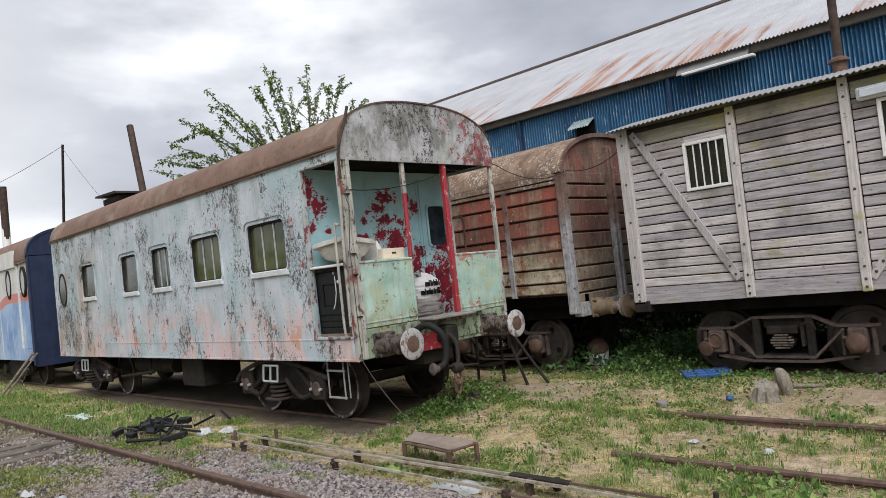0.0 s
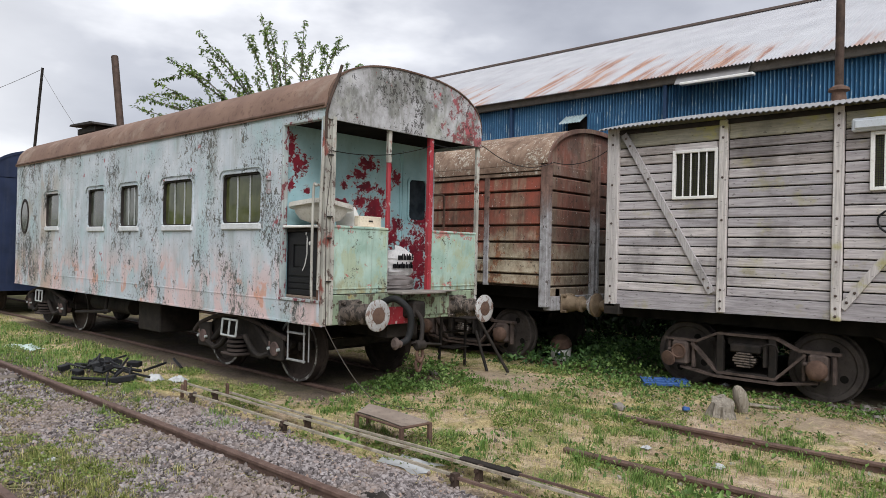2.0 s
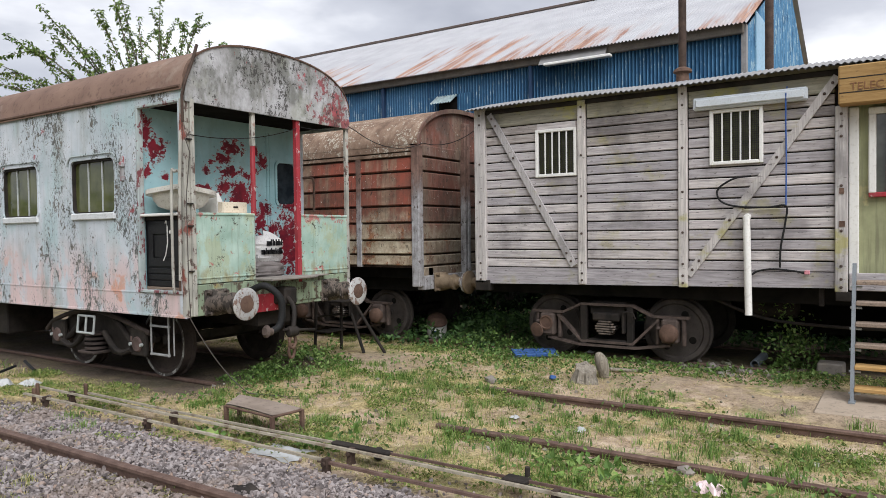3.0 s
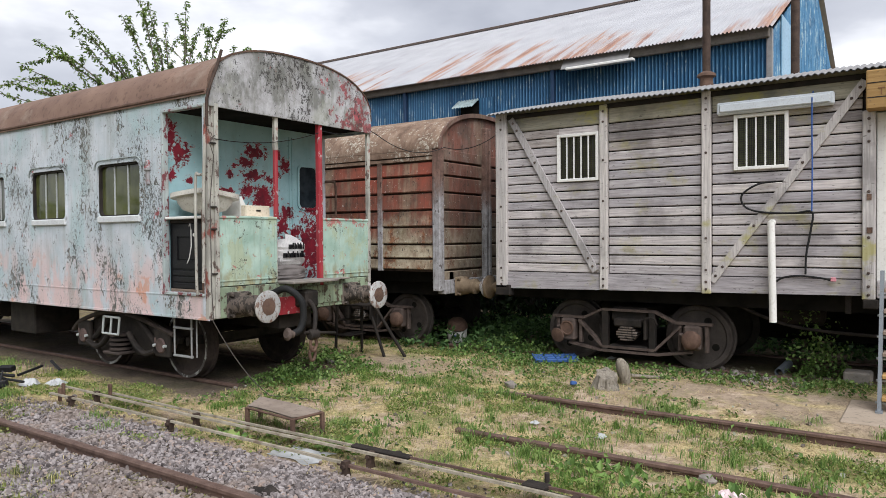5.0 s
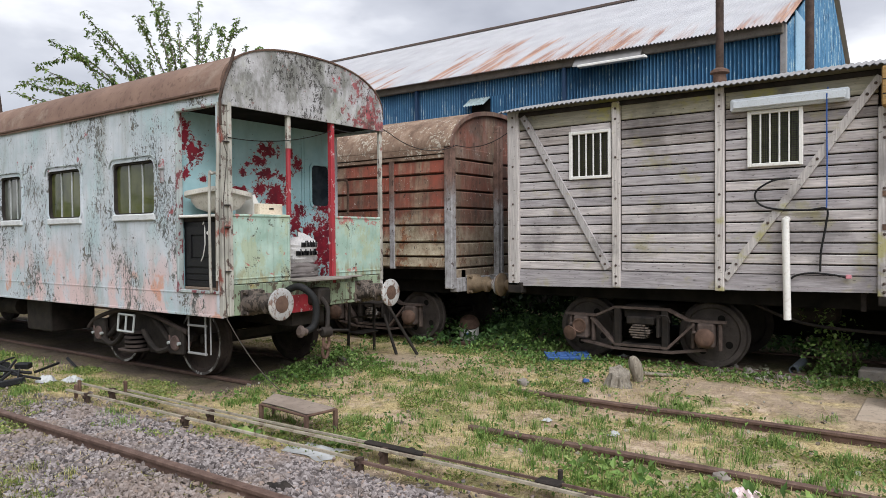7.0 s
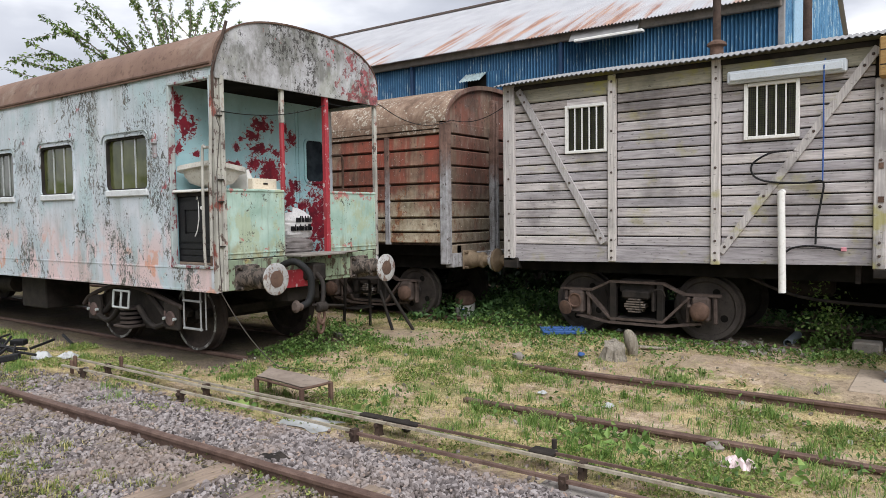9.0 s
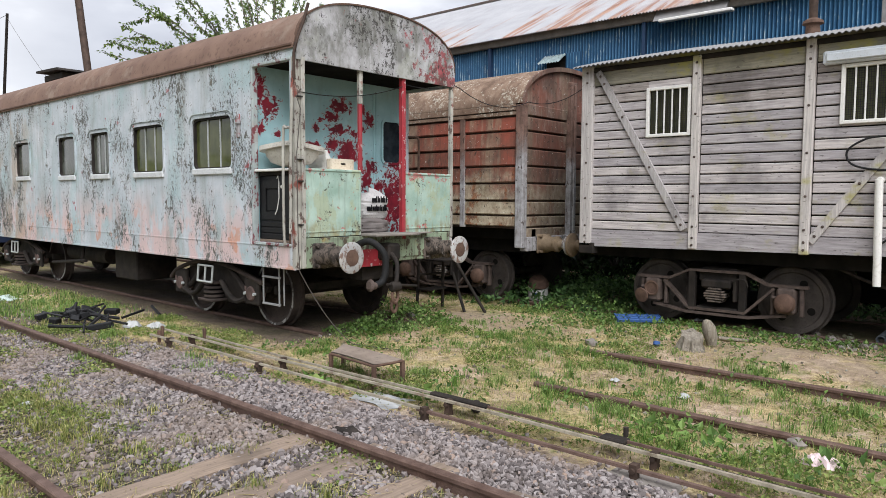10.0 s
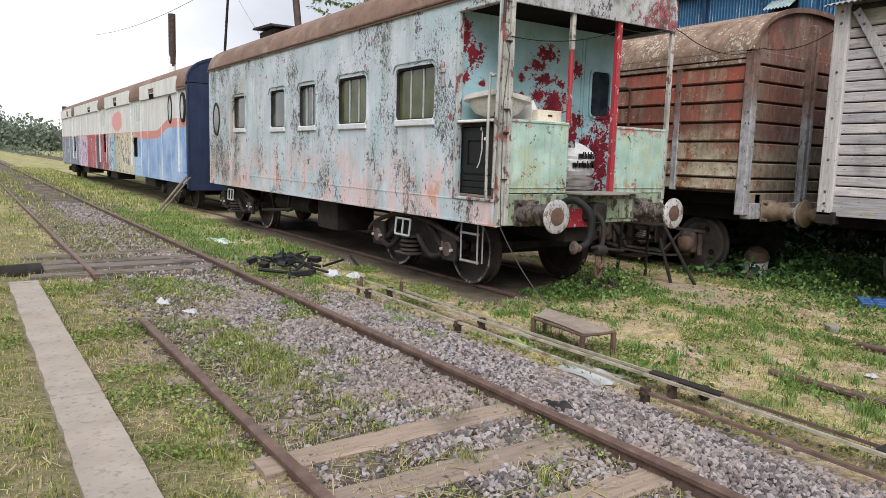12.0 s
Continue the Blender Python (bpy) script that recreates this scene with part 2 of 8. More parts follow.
# where the aqua paint has fallen away: centre and half widths across and up
LOST = [(0.14, 3.29, 0.1, 0.19), (0.28, 3.09, 0.15, 0.14), (0.16, 2.8, 0.07, 0.08), (0.41, 2.73, 0.06, 0.05), (0.08, 3.42, 0.06, 0.16),
        (1.55, 3.22, 0.2, 0.11), (1.37, 3.04, 0.14, 0.07), (1.18, 2.99, 0.07, 0.04), (1.08, 2.86, 0.06, 0.08), (1.5, 2.86, 0.23, 0.07),
        (1.8, 2.81, 0.1, 0.06), (0.99, 2.6, 0.16, 0.07), (1.4, 2.63, 0.15, 0.1), (1.66, 2.59, 0.26, 0.14), (1.13, 2.4, 0.08, 0.11),
        (1.71, 2.47, 0.24, 0.1), (2.13, 3.04, 0.1, 0.11), (2.0, 2.91, 0.05, 0.05), (2.0, 3.21, 0.04, 0.08), (2.74, 2.4, 0.28, 0.16),
        (2.14, 2.33, 0.14, 0.1), (2.05, 2.1, 0.12, 0.18), (2.62, 1.8, 0.3, 0.5), (2.3, 2.0, 0.14, 0.12)]


def peeled_wall():
    s = Shade("aqua_paint_over_maroon")
    c = s.ramp(s.noise(2, 4), (0.35, (0.25, 0.42, 0.44)), (0.65, (0.37, 0.56, 0.58)))
    c = s.mix(s.times(s.step(s.noise(4, 6, 0.7, s.scaled((1, 1, 0.3))), 0.5, 0.7), 0.4), c, (0.25, 0.34, 0.33))
    best = None
    for x, z, rx, rz in LOST:
        v = s.node("ShaderNodeVectorMath")
        v.operation = "LENGTH"
        s.put(v.inputs[0], s.scaled((1.25 / rx, 0, 1.25 / rz), (-(x - 1.5) * 1.25 / rx, 0, -z * 1.25 / rz)))
        best = v.outputs["Value"] if best is None else s.calc("MINIMUM", best, v.outputs["Value"])
    ragged = s.calc("MULTIPLY", s.calc("SUBTRACT", s.noise(12.0, 9, 0.74, s.scaled((1, 1, 1.2), (1, 1, 1)), 0.6), 0.5), 7.5)
    n = s.calc("ADD", best, ragged)
    c = s.mix(s.step(n, 1.26, 1.18), c, (0.50, 0.50, 0.46))
    bare = s.step(n, 1.13, 1.07)
    c = s.mix(bare, c, s.ramp(s.noise(7, 3), (0.3, (0.09, 0.008, 0.016)), (0.7, (0.27, 0.015, 0.03))))
    c = s.mix(s.times(s.step(s.noise(18, 6, 0.75), 0.64, 0.655), 0.85), c, (0.07, 0.06, 0.06))
    return s.done(c, 0.5, 0, s.times(bare, -1.0), 0.5, 0.006)


def hood_paint():
    s = Shade("mottled_grey_hood_paint")
    c = s.ramp(s.noise(3.2, 8, 0.7, s.scaled((1, 1, 0.7))), (0.34, (0.22, 0.21, 0.195)), (0.52, (0.37, 0.36, 0.355)), (0.66, (0.50, 0.49, 0.49)))
    blot = s.noise(2.6, 7, 0.68, s.scaled((1, 1, 0.55), (5, 2, 4)))
    c = s.mix(s.times(s.step(blot, 0.48, 0.62), 0.8), c, (0.12, 0.12, 0.10))
    c = s.mix(s.times(s.step(s.noise(9, 6, 0.65, s.scaled((1, 1, 0.14))), 0.50, 0.70), 0.5), c, (0.17, 0.165, 0.135))
    c = s.mix(s.times(s.step(s.noise(1.6, 5, 0.65), 0.52, 0.66), 0.35), c, (0.30, 0.31, 0.22))
    worn = s.calc("ADD", s.noise(8, 8, 0.74, s.scaled((1, 1, 0.8), (3, 3, 3))), s.calc("MULTIPLY", s.step(s.axis(0), 0.0, 1.4), 0.165))
    c = s.mix(s.times(s.step(worn, 0.64, 0.655), 0.9), c, s.ramp(s.noise(5, 3), (0.4, (0.15, 0.04, 0.04)), (0.65, (0.36, 0.06, 0.07))))
    dense = s.step(s.noise(2.2, 5, 0.65, s.scaled((1, 1, 0.6), (8, 1, 2))), 0.42, 0.62)
    spots = s.step(s.calc("ADD", s.noise(24, 8, 0.76, s.scaled((1, 1, 0.7))), s.times(dense, 0.13)), 0.615, 0.63)
    c = s.mix(s.times(spots, 0.9), c, (0.045, 0.04, 0.035))
    return s.done(c, 0.65, 0, s.calc("SUBTRACT", s.noise(30, 3), spots), 0.5, 0.006)


def gate_paint(name, red):
    s = Shade(name)
    c = s.ramp(s.noise(3.0, 6, 0.6), (0.32, (0.25, 0.36, 0.29)), (0.68, (0.42, 0.54, 0.46)))
    z = s.axis(2)
    c = s.mix(s.times(s.step(s.noise(3.2, 6, 0.7, s.scaled((1, 1, 0.6), (4, 1, 3))), 0.50, 0.60), 0.55), c, (0.36, 0.37, 0.21))
    low = s.step(s.calc("ADD", z, s.calc("MULTIPLY", s.noise(5, 4), 0.5)), 1.85, 1.6)
    c = s.mix(s.times(low, s.step(s.noise(9, 6, 0.7, s.scaled((1, 1, 0.25))), 0.40, 0.60), 0.75), c, (0.25, 0.20, 0.09))
    c = s.mix(s.times(s.step(s.noise(14, 6, 0.7, s.scaled((1, 1, 0.10))), 0.50, 0.72), 0.4), c, (0.18, 0.20, 0.15))
    top = s.times(s.step(z, 1.95, 2.18), 0.10 if red else 0.03)
    pr = s.step(s.calc("ADD", s.noise(8, 7, 0.7, s.scaled((1, 1, 1), (2, 6, 1))), top), 0.635, 0.65)
    c = s.mix(s.times(pr, 0.85), c, (0.42, 0.13, 0.12))
    dense = s.step(s.noise(3, 4, 0.6, s.scaled((1, 1, 0.7), (6, 2, 2))), 0.48, 0.66)
    chips = s.step(s.calc("ADD", s.noise(24, 7, 0.75), s.times(dense, 0.13)), 0.655, 0.67)
    c = s.mix(s.times(chips, 0.9), c, (0.055, 0.045, 0.035))
    return s.done(c, 0.55, 0, s.calc("SUBTRACT", s.noise(12, 3), s.calc("ADD", chips, pr)), 0.5, 0.005)


def chipped(name, colour, chip, amount=0.64, second=None, scale=7.0, streak=0.5, rough=0.6):
    """Painted steel with chips, streaks and a second worn coat."""
    s = Shade(name)
    c = s.mix(s.step(s.noise(2.2, 5), 0.35, 0.68), colour, tuple(0.68 * k for k in colour))
    if second:
        c = s.mix(s.step(s.noise(2.4, 6, 0.65, s.scaled((1, 1, 0.7), (4, 1, 3))), 0.56, 0.62), c, second)
    c = s.mix(s.times(s.step(s.noise(16, 4, 0.6, s.scaled((1, 1, 0.07))), 0.45, 0.72), streak), c, tuple(0.4 * k + 0.03 for k in chip))
    chips = s.step(s.noise(scale, 8, 0.7, s.scaled((1, 1, 0.6))), amount, amount + 0.02)
    c = s.mix(s.times(chips, 0.9), c, chip)
    return s.done(c, rough, 0, s.calc("SUBTRACT", s.noise(30, 3), chips), 0.4, 0.005)


def rust(name, a, b, rough=0.85, metal=0.15, scale=3.0, pale=None):
    s = Shade(name)
    c = s.ramp(s.noise(scale, 7, 0.65), (0.3, a), (0.7, b))
    c = s.mix(s.times(s.step(s.noise(scale * 8, 4, 0.6), 0.5, 0.7), 0.5), c, tuple(0.45 * k for k in a))
    if pale:
        c = s.mix(s.times(s.step(s.noise(scale * 0.6, 6, 0.7, s.scaled((1, 1, 1), (8, 3, 1))), 0.52, 0.66), 0.7), c, pale)
    return s.done(c, rough, metal, s.noise(scale * 14, 4), 0.45, 0.005, 0.2)


def old_wood(name, a, b, along="y", moss=0.0):
    s = Shade(name)
    k = {"y": (9, 0.6, 9), "x": (0.6, 9, 9), "z": (9, 9, 0.6)}[along]
    grain = s.noise(5, 6, 0.65, s.scaled(k))
    c = s.ramp(grain, (0.3, a), (0.72, b))
    tone = s.ramp(s.lucky(), (0.0, (0.72, 0.72, 0.74)), (1.0, (1.12, 1.1, 1.06)))
    c = s.mix(1.0, c, tone, "MULTIPLY")
    c = s.mix(s.times(s.step(s.noise(1.3, 5, 0.6), 0.5, 0.68), 0.6), c, tuple(0.5 * q for q in a))
    if moss:
        c = s.mix(s.times(s.step(s.noise(2.1, 5, 0.65, s.scaled((1, 0.7, 1), (3, 3, 3))), 0.55, 0.68), moss), c, (0.34, 0.31, 0.08))
    c = s.mix(s.times(s.step(s.noise(40, 3, 0.5, s.scaled((1, 0.3, 1))), 0.64, 0.70), 0.6), c, (0.06, 0.05, 0.045))
    return s.done(c, 0.88, 0, grain, 0.6, 0.006)


def ground_mat():
    s = Shade("yard_soil_and_dry_grass")
    x, y = s.axis(0), s.axis(1)
    grit = s.noise(38, 8, 0.78)
    soil = s.ramp(s.noise(5, 9, 0.75), (0.32, (0.19, 0.138, 0.098)), (0.5, (0.48, 0.36, 0.255)), (0.68, (0.66, 0.53, 0.40)))
    dry = s.ramp(s.noise(26, 8, 0.78), (0.34, (0.20, 0.15, 0.065)), (0.5, (0.50, 0.39, 0.20)), (0.64, (0.70, 0.58, 0.34)))
    green = s.ramp(s.noise(30, 8, 0.76), (0.36, (0.075, 0.09, 0.025)), (0.5, (0.20, 0.215, 0.07)), (0.64, (0.35, 0.34, 0.13)))
    c = s.mix(s.step(s.noise(1.3, 8, 0.7), 0.45, 0.56), soil, dry)
    c = s.mix(s.times(s.step(s.noise(1.5, 9, 0.72, s.scaled((1, 1, 1), (4, 7, 0))), 0.505, 0.60), 0.85), c, green)
    thatch = s.step(s.noise(3.4, 8, 0.72, s.scaled((1, 1, 1), (12, 3, 5))), 0.54, 0.60)
    c = s.mix(s.times(thatch, 0.6), c, s.ramp(s.noise(34, 6, 0.75), (0.36, (0.12, 0.08, 0.05)), (0.64, (0.40, 0.28, 0.175))))
    path = s.times(s.step(x, 2.3, 2.9), s.step(x, 4.5, 4.0), s.step(y, -3.0, -4.6), s.step(s.noise(0.9, 6, 0.65, s.scaled((1, 0.6, 1), (1, 2, 0))), 0.42, 0.54))
    spot = s.times(s.step(x, 2.4, 2.8), s.step(x, 4.0, 3.5), s.step(y, -1.5, -1.1), s.step(y, 0.6, 0.1))
    c = s.mix(s.times(s.calc("MAXIMUM", path, spot), 0.85), c, s.ramp(s.noise(8, 8, 0.72), (0.35, (0.27, 0.20, 0.145)), (0.65, (0.44, 0.34, 0.245))))
    edge = s.calc("ADD", x, s.calc("MULTIPLY", s.calc("SUBTRACT", s.noise(1.1, 5), 0.5), 1.6))
    bed = s.times(s.step(edge, -4.3, -3.7), s.step(edge, -0.9, -1.5))
    dist, _ = s.cells(24)
    stones = s.mix(s.step(dist, 0.0, 0.5), (0.27, 0.245, 0.235), (0.05, 0.043, 0.04))
    stones = s.mix(s.times(s.step(s.noise(1.6, 8, 0.7, s.scaled((1, 1, 1), (9, 4, 0))), 0.47, 0.58), 0.8), stones, s.ramp(s.noise(20, 8, 0.75), (0.35, (0.12, 0.088, 0.066)), (0.65, (0.33, 0.26, 0.20))))
    c = s.mix(s.times(bed, 0.95), c, stones)
    c = s.mix(s.times(s.step(grit, 0.55, 0.61), 0.6), c, (0.07, 0.052, 0.03))
    c = s.mix(s.times(s.step(grit, 0.44, 0.38), 0.4), c, (0.50, 0.42, 0.27))
    clod = s.noise(7, 7, 0.72, s.scaled((1, 1, 1), (2, 8, 3)))
    c = s.mix(s.times(s.step(clod, 0.54, 0.61), 0.4), c, (0.11, 0.08, 0.05))
    turf = s.mix(s.step(s.noise(13, 8, 0.75), 0.42, 0.56), (0.07, 0.085, 0.027), (0.20, 0.16, 0.085))
    c = s.mix(s.times(s.step(x, -4.0, -4.2), s.step(s.noise(1.4, 7, 0.68, s.scaled((1, 1, 1), (6, 1, 2))), 0.32, 0.46), 0.8), c, turf)
    far = s.mix(s.step(s.noise(0.6, 8, 0.7), 0.42, 0.58), (0.15, 0.165, 0.05), (0.33, 0.285, 0.14))
    c = s.mix(s.times(s.step(y, 9.0, 20.0), s.calc("SUBTRACT", 1.0, s.times(bed, 0.9)), 0.85), c, far)
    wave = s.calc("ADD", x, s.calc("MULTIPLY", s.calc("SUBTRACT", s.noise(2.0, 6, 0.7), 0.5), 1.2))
    # coach footprint: dark earth, with the shade beneath it painted in
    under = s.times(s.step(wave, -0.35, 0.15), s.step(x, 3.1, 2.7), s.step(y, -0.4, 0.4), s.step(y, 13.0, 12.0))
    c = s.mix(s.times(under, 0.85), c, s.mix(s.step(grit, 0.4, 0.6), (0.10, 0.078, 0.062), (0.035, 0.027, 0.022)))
    # shade beneath the wagons, painted as a dark strip of ground
    wagon_shade = s.times(s.step(x, 4.95, 5.6), s.step(x, 9.5, 8.5))
    c = s.mix(s.times(wagon_shade, 0.8), c, (0.05, 0.042, 0.03))
    h = s.calc("ADD", s.noise(18, 8, 0.75), s.times(bed, s.calc("MULTIPLY", dist, -1.5)))
    return s.done(c, 0.95, 0, h, 0.9, 0.035, 0.15)


def sheet_blue():
    s = Shade("blue_painted_corrugated_iron")
    c = s.ramp(s.noise(0.6, 4), (0.3, (0.018, 0.068, 0.145)), (0.7, (0.034, 0.115, 0.215)))
    # paler crests: worn paint, with the light on the corrugation painted in
    crest = s.step(s.calc("SINE", s.calc("MULTIPLY", s.calc("ADD", s.axis(1), 10.0), 2 * math.pi / 0.085)), -0.1, -0.9)
    rub = s.noise(3, 7, 0.7, s.scaled((1, 1, 0.4)))
    c = s.mix(s.times(crest, s.step(rub, 0.36, 0.54), 0.8), c, (0.085, 0.22, 0.36))
    c = s.mix(s.times(crest, s.step(s.noise(5, 7, 0.72, s.scaled((1, 1, 0.35), (3, 3, 3))), 0.53, 0.62), 0.8), c, (0.36, 0.47, 0.50))
    c = s.mix(s.times(s.step(s.noise(2, 5, 0.7), 0.60, 0.7), 0.6), c, (0.018, 0.05, 0.12))
    return s.done(c, 0.55, 0.1, s.noise(20, 3), 0.2, 0.004)


def sheet_roof():
    s = Shade("galvanised_roof_with_rust_bands")
    c = s.ramp(s.noise(1.2, 6), (0.3, (0.34, 0.335, 0.345)), (0.7, (0.42, 0.415, 0.42)))
    band = s.noise(0.85, 3, 0.55, s.scaled((0.10, 1, 0.10), (0, 2.2, 0)))
    low = s.step(s.calc("ADD", s.axis(2), s.calc("MULTIPLY", s.noise(1.9, 4, 0.6, s.scaled((0.05, 1, 0.05))), 3.2)), 9.35, 8.75)
    fine = s.step(s.noise(5.5, 5, 0.7, s.scaled((0.05, 1, 0.05))), 0.45, 0.53)
    c = s.mix(s.times(s.step(band, 0.45, 0.53), low, s.calc("ADD", s.times(fine, 0.65), 0.25)), c, s.ramp(s.noise(8, 5, 0.6, s.scaled((0.1, 1, 0.1))), (0.4, (0.24, 0.11, 0.07)), (0.6, (0.38, 0.21, 0.13))))
    c = s.mix(s.times(s.step(s.noise(5, 4, 0.6, s.scaled((0.1, 1, 0.1), (5, 5, 5))), 0.58, 0.75), 0.3), c, (0.30, 0.25, 0.23))
    return s.done(c, 0.6, 0.1, s.noise(25, 3), 0.2, 0.004)


def graffiti():
    s = Shade("two_tone_coach_paint_with_faded_tags")
    z, y = s.axis(2), s.axis(1)
    grime = s.noise(3, 6, 0.65, s.scaled((1, 1, 0.35)))
    top = s.ramp(grime, (0.35, (0.52, 0.50, 0.46)), (0.7, (0.70, 0.68, 0.64)))
    low = s.ramp(s.noise(0.9, 5, 0.6), (0.35, (0.14, 0.26, 0.50)), (0.6, (0.36, 0.47, 0.62)))
    line = s.calc("ADD", 2.22, s.times(s.step(y, 4.0, 2.2), 0.32))
    zz = s.calc("SUBTRACT", z, line)
    c = s.mix(s.step(zz, 0.12, 0.14), (0.55, 0.22, 0.18), top)
    c = s.mix(s.step(zz, -0.14, -0.12), low, c)
    u = s.calc("ADD", s.calc("MULTIPLY", y, 1 / 30.0), s.calc("MULTIPLY", s.calc("SUBTRACT", s.noise(2.2, 6, 0.7, s.scaled((1, 1, 0.5), (2, 1, 6))), 0.5), 0.05))
    tags = s.ramp(u, (0.255, (0.30, 0.42, 0.58)), (0.262, (0.55, 0.45, 0.24)), (0.33, (0.60, 0.53, 0.38)), (0.375, (0.50, 0.38, 0.19)), (0.382, (0.20, 0.40, 0.50)),
                  (0.43, (0.55, 0.55, 0.53)), (0.445, (0.28, 0.035, 0.045)), (0.495, (0.44, 0.05, 0.05)), (0.505, (0.03, 0.02, 0.03)), (0.535, (0.04, 0.02, 0.03)), (0.545, (0.45, 0.07, 0.06)),
                  (0.635, (0.40, 0.05, 0.06)), (0.645, (0.56, 0.40, 0.50)), (0.74, (0.50, 0.38, 0.48)), (0.75, (0.17, 0.19, 0.25)), (1.0, (0.22, 0.23, 0.27)))
    lower = s.step(s.calc("ADD", z, s.calc("MULTIPLY", s.noise(2.5, 4), 0.2)), 2.44, 2.40)
    painted = s.times(s.step(u, 0.25, 0.262), lower)
    c = s.mix(s.times(painted, 0.92), c, tags)
    curl = s.calc("ABSOLUTE", s.calc("SUBTRACT", s.noise(1.5, 3, 0.5, s.scaled((1, 1, 1.2), (7, 3, 1)), 1.2), 0.5))
    c = s.mix(s.times(s.step(curl, 0.030, 0.018), painted, 0.85), c, (0.06, 0.05, 0.09))
    c = s.mix(s.times(s.step(s.noise(2.4, 4, 0.6, s.scaled((1, 1, 0.8), (4, 9, 3)), 0.8), 0.66, 0.68), painted, 0.8), c, (0.66, 0.64, 0.62))
    c = s.mix(s.times(s.step(s.noise(6, 5, 0.65, s.scaled((1, 1, 0.08), (1, 5, 2))), 0.57, 0.62), s.step(z, 2.2, 1.6), 0.6), c, (0.62, 0.62, 0.60))
    p = s.node("ShaderNodeVectorMath")
    p.operation = "DISTANCE"
    s.put(p.inputs[0], s.scaled((1, 0.34, 1)))
    p.inputs[1].default_value = (-1.46, 3.69, 2.80)
    c = s.mix(s.times(s.step(s.calc("ADD", p.outputs["Value"], s.calc("MULTIPLY", s.noise(3), 0.4)), 0.62, 0.56), 0.85), c, (0.66, 0.24, 0.22))
    c = s.mix(s.times(s.step(s.noise(9, 5, 0.7, s.scaled((1, 1, 0.2))), 0.57, 0.7), 0.4), c, (0.16, 0.14, 0.12))
    return s.done(c, 0.55, 0, grime, 0.3, 0.005)


def wagon_red():
    s = Shade("faded_oxide_red_wagon_paint")
    column = s.noise(1.7, 5, 0.6, s.scaled((1, 1, 0.12), (3, 2, 6)))
    tone = s.calc("ADD", s.noise(2.3, 7, 0.7), s.calc("MULTIPLY", s.calc("SUBTRACT", s.lucky(), 0.5), 0.16))
    c = s.ramp(tone, (0.36, (0.285, 0.075, 0.047)), (0.52, (0.20, 0.07, 0.046)), (0.66, (0.095, 0.05, 0.037)))
    c = s.mix(s.times(s.step(column, 0.50, 0.58), 0.6), c, s.ramp(s.noise(6, 6, 0.7), (0.35, (0.13, 0.10, 0.07)), (0.65, (0.34, 0.27, 0.18))))
    z = s.calc("ADD", s.axis(2), s.calc("MULTIPLY", s.calc("SUBTRACT", s.noise(1.9, 7, 0.7, s.scaled((1, 1, 0.8), (9, 2, 1))), 0.5), 1.5))
    c = s.mix(s.times(s.step(z, 2.30, 1.80), 0.85), c, s.ramp(s.noise(7, 7, 0.7), (0.35, (0.22, 0.175, 0.11)), (0.65, (0.52, 0.46, 0.33))))
    orange = s.step(s.noise(4.5, 8, 0.72, s.scaled((1, 1, 0.6), (1, 4, 1))), 0.555, 0.585)
    c = s.mix(s.times(orange, s.step(z, 2.7, 2.1), 0.85), c, s.ramp(s.noise(18, 5, 0.7), (0.4, (0.10, 0.035, 0.018)), (0.6, (0.30, 0.12, 0.05))))
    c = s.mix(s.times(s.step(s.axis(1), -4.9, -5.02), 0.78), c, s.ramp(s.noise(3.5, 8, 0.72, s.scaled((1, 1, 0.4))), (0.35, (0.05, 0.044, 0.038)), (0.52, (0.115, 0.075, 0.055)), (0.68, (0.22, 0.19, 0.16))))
    c = s.mix(s.times(s.step(s.noise(17, 6, 0.72, s.scaled((1, 1, 0.07))), 0.50, 0.68), 0.4), c, (0.045, 0.032, 0.026))
    c = s.mix(s.times(s.step(s.noise(21, 6, 0.72, s.scaled((1, 1, 0.08), (2, 7, 3))), 0.58, 0.68), 0.25), c, (0.42, 0.36, 0.27))
    chips = s.step(s.noise(14, 8, 0.76, s.scaled((1, 1, 0.6))), 0.60, 0.615)
    c = s.mix(s.times(chips, 0.85), c, (0.038, 0.025, 0.02))
    c = s.mix(s.times(s.step(s.noise(24, 3, 0.6), 0.70, 0.712), 0.85), c, (0.66, 0.63, 0.58))
    return s.done(c, 0.78, 0, s.calc("SUBTRACT", s.noise(25, 3), chips), 0.45, 0.005)


def lichen_roof():
    s = Shade("lichen_brown_roof")
    c = s.ramp(s.noise(3.5, 8, 0.7), (0.32, (0.13, 0.085, 0.06)), (0.52, (0.23, 0.155, 0.11)), (0.68, (0.33, 0.25, 0.185)))
    c = s.mix(s.times(s.step(s.noise(9, 6, 0.7, s.scaled((0.3, 1, 0.3))), 0.5, 0.66), 0.5), c, (0.11, 0.07, 0.05))
    dense = s.step(s.noise(1.6, 5, 0.65, s.scaled((1, 1, 1), (3, 5, 2))), 0.42, 0.62)
    crust = s.step(s.calc("ADD", s.noise(19, 7, 0.74), s.times(dense, 0.10)), 0.62, 0.65)
    c = s.mix(s.times(crust, 0.7), c, s.ramp(s.noise(40, 3), (0.4, (0.34, 0.30, 0.22)), (0.6, (0.62, 0.58, 0.49))))
    return s.done(c, 0.92, 0, s.noise(30, 5), 0.45, 0.005, 0.15)


